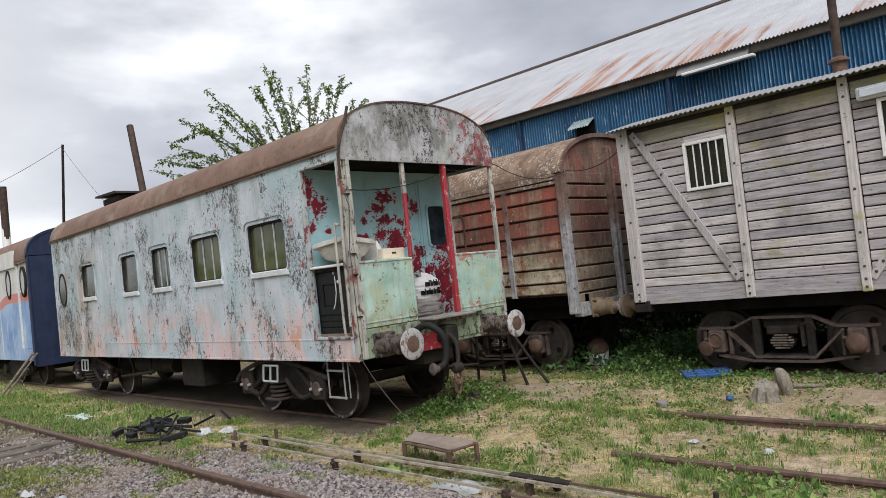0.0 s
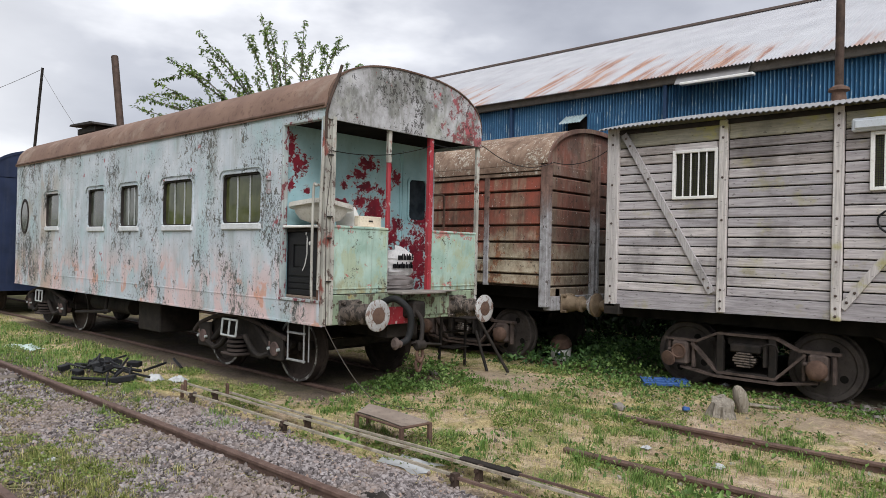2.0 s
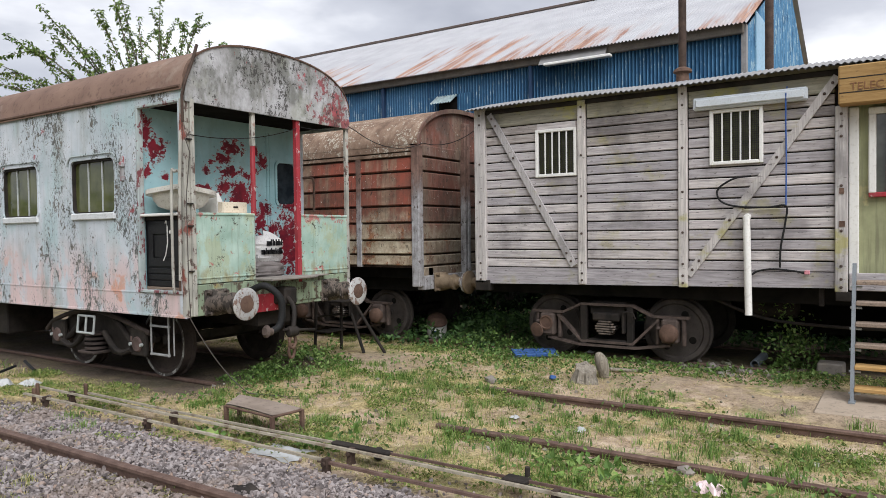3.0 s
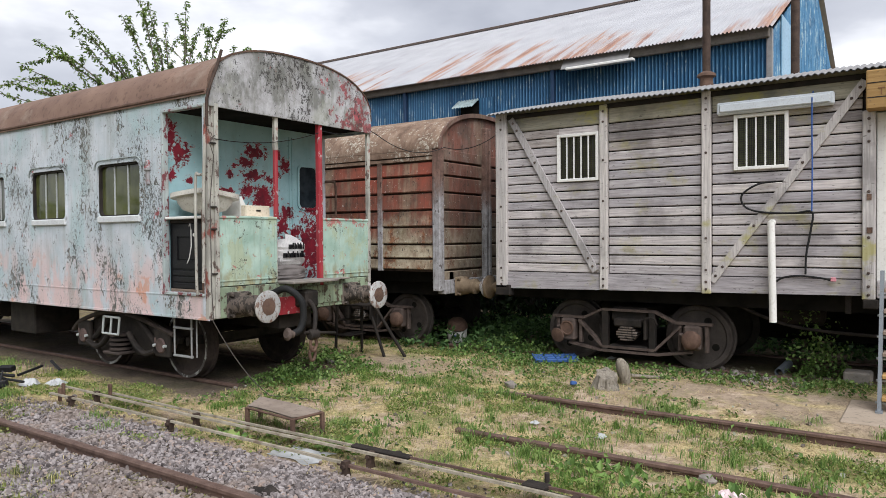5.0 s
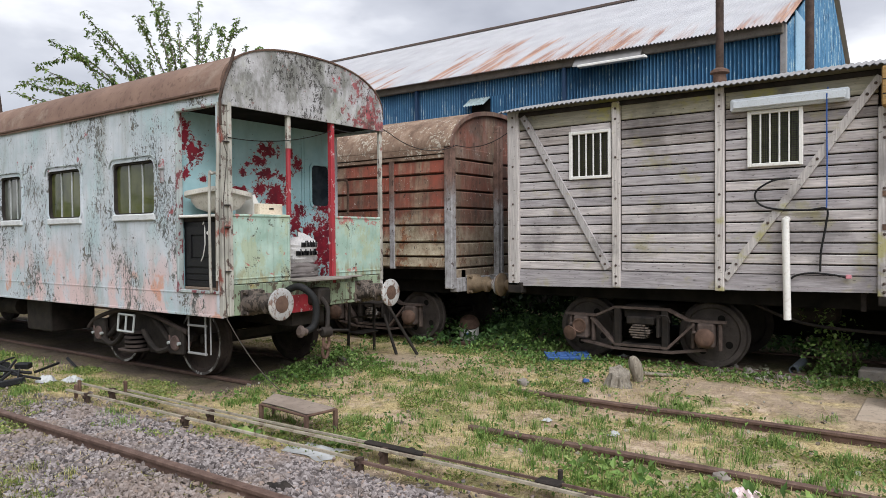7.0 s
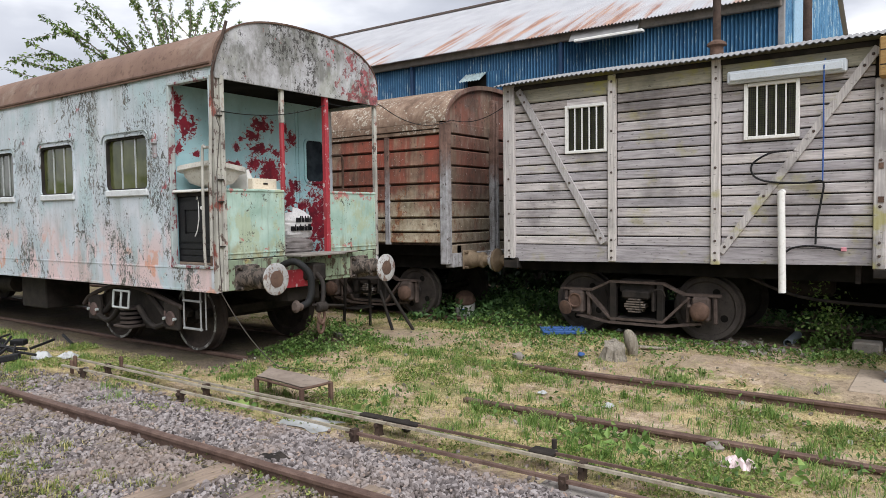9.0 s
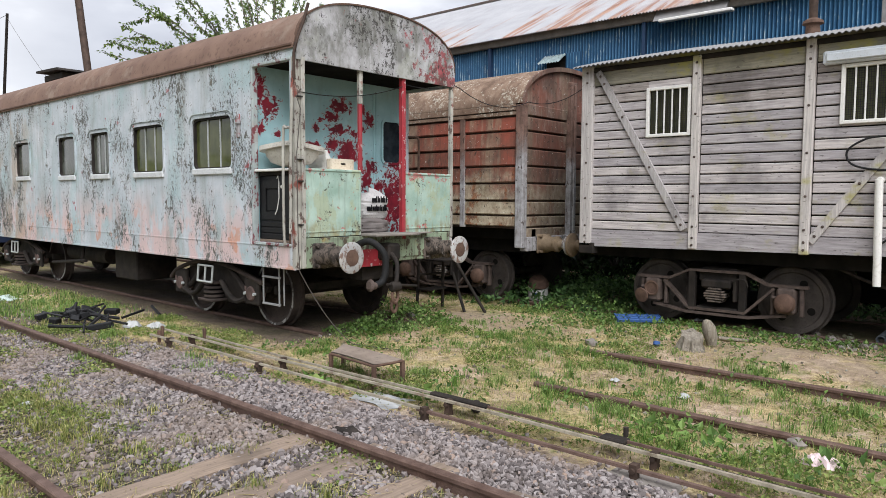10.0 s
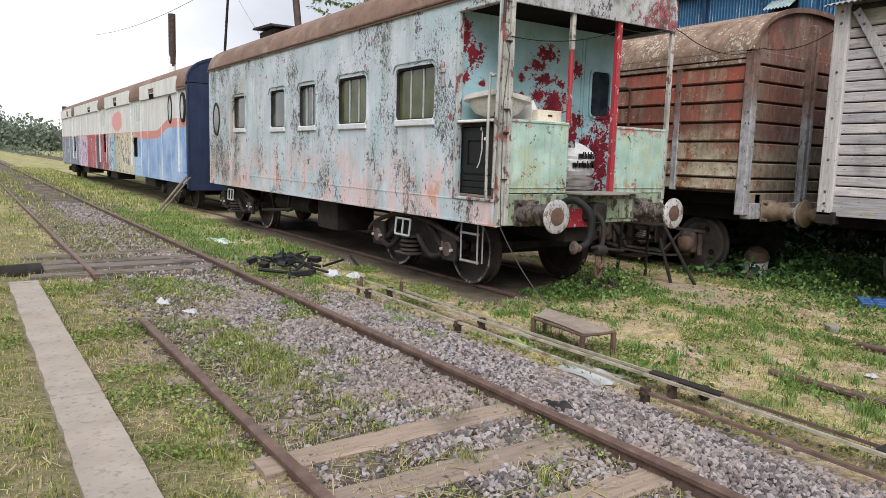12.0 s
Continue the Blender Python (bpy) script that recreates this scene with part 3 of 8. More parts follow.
def post_paint():
    s = Shade("brown_post_paint_bleached_grey")
    z = s.calc("ADD", s.axis(2), s.calc("MULTIPLY", s.calc("SUBTRACT", s.noise(3, 6, 0.7, s.scaled((1, 1, 0.5))), 0.5), 2.2))
    top = s.ramp(s.noise(6, 6, 0.7), (0.35, (0.10, 0.06, 0.045)), (0.65, (0.22, 0.13, 0.10)))
    low = s.ramp(s.noise(7, 6, 0.7), (0.35, (0.22, 0.205, 0.20)), (0.65, (0.42, 0.41, 0.41)))
    c = s.mix(s.step(z, 2.9, 2.1), top, low)
    c = s.mix(s.times(s.step(s.noise(16, 6, 0.7, s.scaled((1, 1, 0.08))), 0.46, 0.68), 0.5), c, (0.07, 0.05, 0.04))
    chips = s.step(s.noise(13, 8, 0.75, s.scaled((1, 1, 0.6))), 0.585, 0.61)
    c = s.mix(s.times(chips, 0.9), c, (0.06, 0.037, 0.028))
    return s.done(c, 0.75, 0, s.calc("SUBTRACT", s.noise(25, 3), chips), 0.45, 0.005)


M_COACH, M_PEEL, M_GROUND = coach_paint(), peeled_wall(), ground_mat()
M_GATE, M_GATE_RED, M_HOOD = gate_paint("chipped_mint_gate_paint", False), gate_paint("mint_paint_with_red_primer", True), hood_paint()
M_BEAM = chipped("grimy_green_beam_paint", (0.27, 0.33, 0.22), (0.07, 0.045, 0.032), 0.53, (0.30, 0.25, 0.11), 12, 0.7)
M_HOODRED = chipped("grey_paint_worn_to_red", (0.42, 0.40, 0.39), (0.27, 0.06, 0.06), 0.535, (0.20, 0.17, 0.16), 6, 0.5)
M_JAMB = chipped("mint_jamb_over_maroon", (0.42, 0.47, 0.45), (0.16, 0.02, 0.028), 0.525, (0.36, 0.36, 0.33), 11, 0.35)
M_ROOF = rust("rust_brown_roof_paint", (0.135, 0.082, 0.062), (0.235, 0.15, 0.11), 0.8, 0.0, 1.6, (0.28, 0.215, 0.17))
M_POST = chipped("worn_cream_post_paint", (0.44, 0.42, 0.36), (0.085, 0.05, 0.04), 0.56, (0.24, 0.075, 0.055), 14, 0.45)
M_REDPOST = chipped("red_and_white_post_paint", (0.36, 0.03, 0.04), (0.50, 0.42, 0.40), 0.585, (0.30, 0.02, 0.03), 12, 0.15)
M_STEEL = rust("dark_greasy_steel", (0.011, 0.010, 0.009), (0.042, 0.033, 0.027), 0.75, 0.05, 5)
M_BLACK = plain("black_enamel", (0.008, 0.008, 0.009), 0.5, 0, 0.3, 6, (0.05, 0.045, 0.04), 0.3)
M_WHEEL = rust("worn_wheel_steel", (0.024, 0.019, 0.017), (0.075, 0.056, 0.047), 0.75, 0.1, 5)
M_BUFFER = chipped("whitewashed_buffer_rim", (0.47, 0.46, 0.44), (0.15, 0.085, 0.06), 0.53, (0.40, 0.37, 0.33), 22, 0.15)
M_TYRE = chipped("flaking_white_tyre_paint", (0.42, 0.41, 0.38), (0.05, 0.04, 0.034), 0.46, (0.06, 0.048, 0.04), 7, 0.2)
M_BEAMRUST = chipped("flaking_buffer_paint", (0.13, 0.10, 0.08), (0.025, 0.02, 0.016), 0.50, (0.33, 0.30, 0.27), 16, 0.5)
M_ARCH = rust("grey_brown_forged_steel", (0.05, 0.037, 0.031), (0.135, 0.10, 0.084), 0.75, 0.1, 7)
M_AXLEBOX = rust("maroon_brown_casting", (0.06, 0.042, 0.037), (0.17, 0.115, 0.10), 0.75, 0.1, 8)
M_RUST = rust("brown_rust", (0.075, 0.045, 0.034), (0.17, 0.105, 0.075), 0.85, 0.15, 7)
M_DARKRUST = rust("dark_brown_rust", (0.036, 0.025, 0.020), (0.10, 0.066, 0.05), 0.75, 0.2, 9)
M_TAN = rust("tan_rusty_casting", (0.12, 0.085, 0.055), (0.27, 0.20, 0.13), 0.8, 0.0, 6)
M_WHEELGREY = rust("grey_brown_wheel_steel", (0.034, 0.028, 0.025), (0.092, 0.077, 0.067), 0.75, 0.1, 4)
M_RAIL = rust("rusty_rail_steel", (0.098, 0.060, 0.047), (0.21, 0.138, 0.11), 0.6, 0.35, 8)
# olive base colour imitates trees mirrored in the panes
M_GLASSBASE = Shade("dim_window_glass")
M_DARKGLASS = M_GLASSBASE.done(M_GLASSBASE.ramp(M_GLASSBASE.noise(2.5, 3), (0.35, (0.04, 0.046, 0.016)), (0.65, (0.095, 0.10, 0.038))), 0.05, 0, None, spec=0.45)
M_GREYBASE = Shade("dusty_grey_glass")
M_GREYGLASS = M_GREYBASE.done(M_GREYBASE.ramp(M_GREYBASE.noise(2.5, 4), (0.35, (0.04, 0.042, 0.03)), (0.65, (0.10, 0.104, 0.085))), 0.10, 0, None, spec=0.7)
M_FRAME = plain("dull_aluminium_frame", (0.48, 0.50, 0.48), 0.5, 0.2, 0.3, 8)
M_STEPGREY = plain("worn_grey_step_paint", (0.30, 0.30, 0.29), 0.6, 0.1, 0.5, 10, (0.06, 0.05, 0.04), 0.6)
M_DARKRUBBER = plain("black_rubber", (0.010, 0.010, 0.010), 0.75)
M_SILL = plain("greyish_white_sill_paint", (0.60, 0.61, 0.60), 0.55, 0, 0.35, 9, (0.16, 0.14, 0.12), 0.5)
M_COACHGREY = chipped("grey_green_moulding_paint", (0.32, 0.36, 0.34), (0.05, 0.045, 0.04), 0.54, None, 16, 0.4)
M_WHITE = plain("chalky_white_enamel", (0.74, 0.72, 0.67), 0.45, 0, 0.18, 3, (0.30, 0.24, 0.16), 0.25)
# near-black colour that stands for shade in undersides and openings
M_DARKBASE = Shade("near_black_shade")
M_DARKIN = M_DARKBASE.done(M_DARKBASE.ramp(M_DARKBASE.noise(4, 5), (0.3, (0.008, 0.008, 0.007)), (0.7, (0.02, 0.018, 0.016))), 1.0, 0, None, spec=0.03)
M_DOORBASE = Shade("blue_black_door_glass")
M_DOORGLASS = M_DOORBASE.done(M_DOORBASE.ramp(M_DOORBASE.noise(4, 4), (0.35, (0.012, 0.017, 0.022)), (0.65, (0.035, 0.045, 0.052))), 0.25, 0, None, spec=0.25)
M_BROWN = wagon_red()
M_BROWNTOP = lichen_roof()
M_BROWNPOST = post_paint()
M_BOARD = old_wood("weathered_grey_boards", (0.30, 0.272, 0.268), (0.63, 0.582, 0.572), "y", 0.4)
M_BATTEN = old_wood("weathered_grey_posts", (0.31, 0.285, 0.275), (0.60, 0.565, 0.54), "z", 0.7)
M_STAINBOARD = old_wood("brown_stained_boards", (0.17, 0.145, 0.135), (0.46, 0.42, 0.40), "y", 0.35)
M_MOSSBOARD = old_wood("mossy_top_board", (0.21, 0.195, 0.15), (0.38, 0.355, 0.27), "y", 0.8)
M_SLEEPER = old_wood("grey_timber_sleeper", (0.18, 0.136, 0.104), (0.30, 0.23, 0.178), "x")
M_OLDTIMBER = old_wood("dark_cracked_timber", (0.06, 0.048, 0.038), (0.21, 0.175, 0.145), "x")
M_ZINC = plain("weathered_zinc_sheet", (0.27, 0.262, 0.255), 0.6, 0.2, 0.5, 5, (0.20, 0.15, 0.12), 0.5)
M_SHEDWALL, M_SHEDROOF, M_TAGS = sheet_blue(), sheet_roof(), graffiti()
M_NAVY = chipped("navy_end_paint", (0.018, 0.028, 0.065), (0.05, 0.06, 0.09), 0.68, None, 6, 0.2)
M_CONCRETE = rust("weathered_concrete", (0.17, 0.15, 0.13), (0.28, 0.25, 0.22), 0.9, 0.0, 4, (0.25, 0.215, 0.175))


# ---- ground ----
def ballast_share(x):
    a = min(1, max(0, (x + 4.4) / 0.6))
    b = min(1, max(0, (-0.9 - x) / 0.7))
    return a * b


def gz(x, y):
    n = noise.noise(Vector((x * 0.9, y * 0.9, 3.0))) * 0.022 + noise.noise(Vector((x * 3, y * 3, 9.0))) * 0.010
    near = 1.0 if abs(x) < 30 and abs(y) < 60 else 0.3
    mound = 0.10 * max(0.0, min(1.0, (x - 2.8) / 2.0)) * max(0.0, min(1.0, (0.5 - y) / 2.0)) * (1 if x < 12 else 0)
    sunk = 0.065 * max(0.0, min(1.0, (x - 0.1) / 0.4)) * max(0.0, min(1.0, (3.0 - x) / 0.5)) * max(0.0, min(1.0, (-2.6 - y) / 1.0))
    return -0.055 - sunk + n * near + 0.05 * ballast_share(x) + 0.4 * mound + 0.042 * max(0.0, min(1.0, (-4.78 - x) / 0.16)) + 0.035 * max(0.0, min(1.0, (-4.0 - x) / 0.3))


def ground():
    def ticks(inner, step, edge):
        out, p, s = [], inner, step
        near = [i * step for i in range(int(-inner / step), int(inner / step) + 1)]
        while p < edge:
            s *= 1.5
            p += s
            out.append(p)
        return sorted([-q for q in out]) + near + out

    m = Mesh().grid(ticks(13.0, 0.16, 1500), ticks(18.0, 0.2, 1500), lambda u, v: (u, v + 2, gz(u, v + 2)))
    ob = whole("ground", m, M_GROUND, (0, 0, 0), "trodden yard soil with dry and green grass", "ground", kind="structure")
    return ob


ground()


# ---- tracks ----
RAIL = [(-0.065, 0), (0.065, 0), (0.065, 0.012), (0.012, 0.030), (0.010, 0.095), (0.034, 0.105), (0.034, 0.130), (0.026, 0.140), (-0.026, 0.140), (-0.034, 0.130), (-0.034, 0.105), (-0.010, 0.095), (-0.012, 0.030), (-0.065, 0.012)]


def rail(x, top, y0, y1, parent, sway=0.0):
    """One flat-bottomed rail, its head at the height top."""
    m = Mesh()
    n = len(RAIL)
    ys = [y0 + (y1 - y0) * i / 24 for i in range(25)]
    vs = [(x + u + sway * math.sin(0.7 * y), y, top - 0.14 + v + 0.5 * sway * math.sin(1.1 * y + x)) for y in ys for u, v in RAIL]
    fs = [(k * n + i, k * n + (i + 1) % n, (k + 1) * n + (i + 1) % n, (k + 1) * n + i) for k in range(24) for i in range(n)]
    m.add(vs, fs + [tuple(range(n))[::-1], tuple(range(24 * n, 25 * n))])
    return part("rail", m, M_RAIL, parent)


main_track = thing("railway_track", (-3.02, 0, 0), "rusty main line rails on grey timber sleepers in ballast", "track", kind="structure")
rail(-2.14, 0.105, -12, 90, main_track, 0.004)
rail(-3.875, 0.08, -12, 0.72, main_track, 0.005)
rail(-3.885, 0.09, 3.5, 90, main_track, 0.005)
coach_track = thing("railway_track", (1.5, 0, 0), "half buried rusty siding rails in the grass", "track", kind="structure")
rail(0.64, -0.045, -14, -3.2, coach_track, 0.006)
rail(2.335, -0.02, -14, -2.75, coach_track, 0.006)
rail(0.66, 0.0, 0.35, 60, coach_track)
rail(2.34, 0.0, 0.35, 60, coach_track)
wagon_track = thing("railway_track", (5.9, 0, 0), "siding rails under the wagons", "track", kind="structure")
rail(5.06, 0.02, -14, 14, wagon_track)
rail(6.74, 0.02, -14, 14, wagon_track)

# ---- the mint coach with the open end ----
CW, CL = 3.0, 11.85


def roof_z(x, low=3.74, rise=0.67, half=1.5, mid=1.5, n=2.4):
    u = min(1.0, abs((x - mid) / half))
    return low + rise * (1 - u ** n) ** (1 / n)


def arch_xs(x0, x1, n=28):
    return [(x0 + x1) / 2 - (x1 - x0) / 2 * math.cos(math.pi * i / n) for i in range(n + 1)]


def rounded(y0, y1, z0, z1, r, n=4):
    """A rectangle with round corners, as a loop of points."""
    out = []
    for cy, cz, a in ((y1 - r, z1 - r, 0), (y0 + r, z1 - r, 90), (y0 + r, z0 + r, 180), (y1 - r, z0 + r, 270)):
        out += [(cy + r * math.cos(radians(a + 90 * i / n)), cz + r * math.sin(radians(a + 90 * i / n))) for i in range(n + 1)]
    return out


def ring(m, outer, inner, place, depth):
    """A frame between two loops of equal count; place(u, v, d) gives the point."""
    n = len(outer)
    vs = [place(u, v, d) for d in (0, depth) for loop in (outer, inner) for u, v in loop]
    fs = []
    for i in range(n):
        j = (i + 1) % n
        fs += [(i, j, n + j, n + i), (2 * n + i, 3 * n + i, 3 * n + j, 2 * n + j), (i, 2 * n + i, 2 * n + j, j), (n + i, n + j, 3 * n + j, 3 * n + i)]
    return m.add(vs, fs)


def side_wall(m, x0, x1, y0, y1, z0, z1, holes):
    """A wall of thickness x0..x1 with rectangular holes (y0, y1, z0, z1), as one skin."""
    ys = sorted({y0, y1, *[k for h in holes for k in h[:2]]})
    zs = sorted({z0, z1, *[k for h in holes for k in h[2:]]})
    solid = lambda i, j: 0 <= i < len(ys) - 1 and 0 <= j < len(zs) - 1 and not any(h[0] < (ys[i] + ys[i + 1]) / 2 < h[1] and h[2] < (zs[j] + zs[j + 1]) / 2 < h[3] for h in holes)
    index, vs, fs = {}, [], []

    def at(s, i, j):
        if (s, i, j) not in index:
            index[s, i, j] = len(vs)
            vs.append((x1 if s else x0, ys[i], zs[j]))
        return index[s, i, j]

    for i in range(len(ys) - 1):
        for j in range(len(zs) - 1):
            if not solid(i, j):
                continue
            c = ((i, j), (i + 1, j), (i + 1, j + 1), (i, j + 1))
            fs += [tuple(at(0, *q) for q in c), tuple(at(1, *q) for q in c[::-1])]
            for (p, q), (di, dj) in zip(zip(c, c[1:] + c[:1]), ((0, -1), (1, 0), (0, 1), (-1, 0))):
                if not solid(i + di, j + dj):
                    fs.append((at(0, *p), at(1, *p), at(1, *q), at(0, *q)))
    return m.add(vs, fs)


WINDOWS = [(1.45, 2.44, 2.275, 2.96, 2), (3.38, 4.35, 2.26, 2.96, 2), (5.29, 6.01, 2.26, 2.95, 2), (6.76, 7.50, 2.26, 2.95, 0), (9.09, 9.84, 2.28, 2.95, 0)]


def wheelset(y, gauge_mid, r, parent, face_m, holes=False):
    for side in (-1, 1):
        x = gauge_mid + side * 0.838
        a, b = (x - side * 0.085, y, r), (x + side * 0.085, y, r)
        m = Mesh().lathe(b, a, [(0, 0.10), (0.02, 0.11), (0.03, r - 0.09), (0.0, r - 0.07), (0.0, r - 0.012), (0.012, r), (0.11, r + 0.004), (0.125, r + 0.03), (0.165, r + 0.03), (0.17, r - 0.07), (0.13, r - 0.1), (0.13, 0.1), (0.17, 0.09)], 40)
        w = part("wheel", m, face_m, parent)
        if holes and side < 0:
            for k in range(4):
                a = math.pi / 2 * k + 0.5
                cy, cz = y + 0.27 * math.cos(a), r + 0.27 * math.sin(a)
                # a black disc stands for the shaded hole
                part("wheel_hole", Mesh().lathe((x + side * 0.062, cy, cz), (x, cy, cz), [(0, 0.052), (0.01, 0.054)], 16), M_DARKIN, parent)
        if not holes and side < 0:
            loop = lambda k: [(y + k * math.cos(2 * math.pi * i / 40), r + k * math.sin(2 * math.pi * i / 40)) for i in range(40)]
            part("tyre_edge", ring(Mesh(), loop(r - 0.004), loop(r - 0.04), lambda u, v, d: (x - 0.089 + d, u, v), 0.006), M_TYRE, w, "flaking white tyre edge")
        part("hub", Mesh().lathe((x + side * 0.14, y, r), (x, y, r), [(0, 0.06), (0.02, 0.085), (0.1, 0.085), (0.12, 0.06)], 16), M_STEEL, w)
    part("axle", Mesh().rod((gauge_mid - 1.1, y, r), (gauge_mid + 1.1, y, r), 0.07, n=14), M_STEEL, parent)


def coach_bogie(yc, coach):
    f, frames = Mesh(), []
    for x in (0.32, 2.68):
        sf = Mesh()
        frames.append(sf)
        sf.prism([(yc - 1.25, 0.60), (yc - 1.0, 0.70), (yc - 0.45, 0.86), (yc + 0.45, 0.86), (yc + 1.0, 0.70), (yc + 1.25, 0.60), (yc + 1.2, 0.52), (yc + 0.85, 0.50), (yc + 0.45, 0.30), (yc - 0.45, 0.30), (yc - 0.85, 0.50), (yc - 1.2, 0.52)], "x", x - 0.03, x + 0.05)
        for s in (-1, 1):
            sf.bend([(x - 0.06, yc + s * 0.36, 0.80), (x - 0.06, yc + s * 0.62, 0.60), (x - 0.06, yc + s * 0.80, 0.48), (x - 0.06, yc + s * 0.98, 0.50)], 0.045)
    f.box(0.4, 2.6, yc - 0.25, yc + 0.25, 0.45, 0.8, 0.03)
    bogie = part("bogie", f, M_STEEL, coach, "black riveted bogie frame")
    for x in (0.20, 2.80):
        part("equaliser_beam", Mesh().bend([(x, yc + 1.30, 0.56), (x, yc + 1.10, 0.70), (x, yc + 0.62, 0.84), (x, yc + 0.1, 0.90), (x, yc - 0.45, 0.84), (x, yc - 1.25, 0.66)], 0.034, 8), M_WHEEL, bogie)
        for s in (-1, 1):
            part("spring_arm", Mesh().bend([(x - 0.02, yc + s * 0.22, 0.62), (x - 0.02, yc + s * 0.42, 0.44), (x - 0.02, yc + s * 0.62, 0.36), (x - 0.02, yc + s * 0.86, 0.42)], 0.04, 8), M_STEEL, bogie)
            part("horn_guide", Mesh().box(x - 0.02, x + 0.05, yc + s * 0.985 - 0.17, yc + s * 0.985 + 0.17, 0.34, 0.72, 0.02), M_STEEL, bogie)
    for yy in (yc - 1.35, yc + 1.3):
        part("end_bar", Mesh().box(0.35, 2.65, yy, yy + 0.06, 0.5, 0.62, 0.01), M_STEEL, bogie)
    for sf in frames:
        part("side_frame", sf, M_STEEL, bogie)
    for s in (-1, 1):
        wheelset(yc + s * 0.985, 1.5, 0.47, bogie, M_WHEEL)
        for x, o in ((0.2, -1), (2.8, 1)):
            y = yc + s * 0.985
            b = Mesh().lathe((x - o * 0.16, y, 0.50), (x + o * 0.05, y, 0.50), [(0, 0.11), (0.10, 0.12), (0.16, 0.105), (0.185, 0.105), (0.20, 0.09)], 20)
            b.rod((x, y + 0.13, 0.60), (x, y + 0.13, 0.53), 0.03)
            box = part("axle_box", b, M_AXLEBOX, bogie, "dark round axle box cover")
            for dy in (-0.115, 0.115):
                part("cover_bolt", Mesh().rod((x - o * 0.02, y + dy, 0.50), (x + o * 0.06, y + dy, 0.50), 0.022, n=10), M_FRAME, bogie)
    for x in (0.2, 2.8):
        sp = Mesh()
        for i in range(4):
            z = 0.36 + i * 0.065
            sp.lathe((x, yc, z), (x, yc, z + 0.06), [(0, 0.12), (0.01, 0.155), (0.035, 0.155), (0.045, 0.12)], 20)
        sp.box(x - 0.17, x + 0.17, yc - 0.2, yc + 0.2, 0.31, 0.35, 0.01)
        part("coil_spring", sp, M_WHEEL, bogie)
        fr = Mesh()
        xx = x - 0.14 if x < 1 else x + 0.14
        for dy in (-0.20, 0.0, 0.20):
            fr.rod((xx, yc + dy + 0.04, 0.60), (xx, yc + dy, 0.84), 0.016, n=8)
        for z, o in ((0.60, 0.04), (0.84, 0.0)):
            fr.rod((xx, yc - 0.20 + o, z), (xx, yc + 0.20 + o, z), 0.016, n=8)
        part("spring_bracket", fr, M_FRAME, bogie, "white painted spring bracket")


def buffer(x, y0, z, coach, y1=-0.55, rim=0.20, stock=None):
    b = Mesh()
    b.box(x - 0.18, x + 0.18, y0 - 0.035, y0, z - 0.165, z + 0.165, 0.03)
    b.lathe((x, y0 - 0.03, z), (x, y1, z), [(0, 0.17), (0.06, 0.14), (0.24, 0.115), (0.26, 0.135), (0.31, 0.135), (0.33, 0.085), (abs(y1 - y0) - 0.07, 0.08)], 24)
    for dx in (-0.13, 0.13):
        for dz in (-0.13, 0.13):
            b.rod((x + dx, y0 - 0.03, z + dz), (x + dx, y0 - 0.09, z + dz), 0.025, n=6)
    body = part("buffer", b, stock or M_BEAMRUST, coach, "rust flaked buffer stock")
    part("buffer_head", Mesh().lathe((x, y1 + 0.08, z), (x, y1 - 0.03, z), [(0, 0.08), (0.05, 0.10), (0.082, rim * 0.96), (0.088, rim), (0.104, rim), (0.108, rim * 0.97), (0.112, rim * 0.55)], 40), M_BUFFER, body, "whitewashed round buffer head")
    part("buffer_centre", Mesh().lathe((x, y1 - 0.02, z), (x, y1 - 0.042, z), [(0, rim * 0.52), (0.016, rim * 0.52), (0.019, rim * 0.48)], 30), M_RUST, body)


def coach_window(y0, y1, z0, z1, bars, coach):
    place = lambda u, v, d: (d, u, v)
    f = Mesh()
    ring(f, rounded(y0 - 0.06, y1 + 0.06, z0 - 0.05, z1 + 0.06, 0.11), rounded(y0 - 0.025, y1 + 0.025, z0 - 0.02, z1 + 0.025, 0.09), lambda u, v, d: (-0.022 + d, u, v), 0.03)
    w = part("window", f, M_COACH, coach, "window with rounded painted surround")
    g = Mesh()
    ring(g, rounded(y0 - 0.025, y1 + 0.025, z0 - 0.02, z1 + 0.025, 0.09), rounded(y0 + 0.004, y1 - 0.004, z0 + 0.006, z1 - 0.004, 0.08), lambda u, v, d: (0.004 + d, u, v), 0.046)
    part("frame", g, M_STEEL, w)
    part("pane", Mesh().box(0.045, 0.052, y0 - 0.02, y1 + 0.02, z0 - 0.015, z1 + 0.02), M_DARKGLASS if y0 < 5 else M_GREYGLASS, w, "dull glass tinted with the olive of mirrored trees" if y0 < 5 else "dusty grey glass")
    part("sill", Mesh().box(-0.035, 0.02, y0 - 0.02, y1 + 0.02, z0 - 0.105, z0 - 0.012, 0.012), M_SILL, w, "pale window sill")
    hood = rounded(y0 - 0.085, y1 + 0.085, z1 - 0.30, z1 + 0.085, 0.13)[:10]
    part("drip_moulding", Mesh().tube([(-0.026, u, v) for u, v in hood], 0.013, 6), M_COACHGREY, w, "grey drip moulding")
    for i in range(bars):
        y = y0 + (y1 - y0) * (i + 1) / (bars + 1)
        part("window_bar", Mesh().box(0.028, 0.044, y - 0.008, y + 0.008, z0, z1), M_FRAME, w)


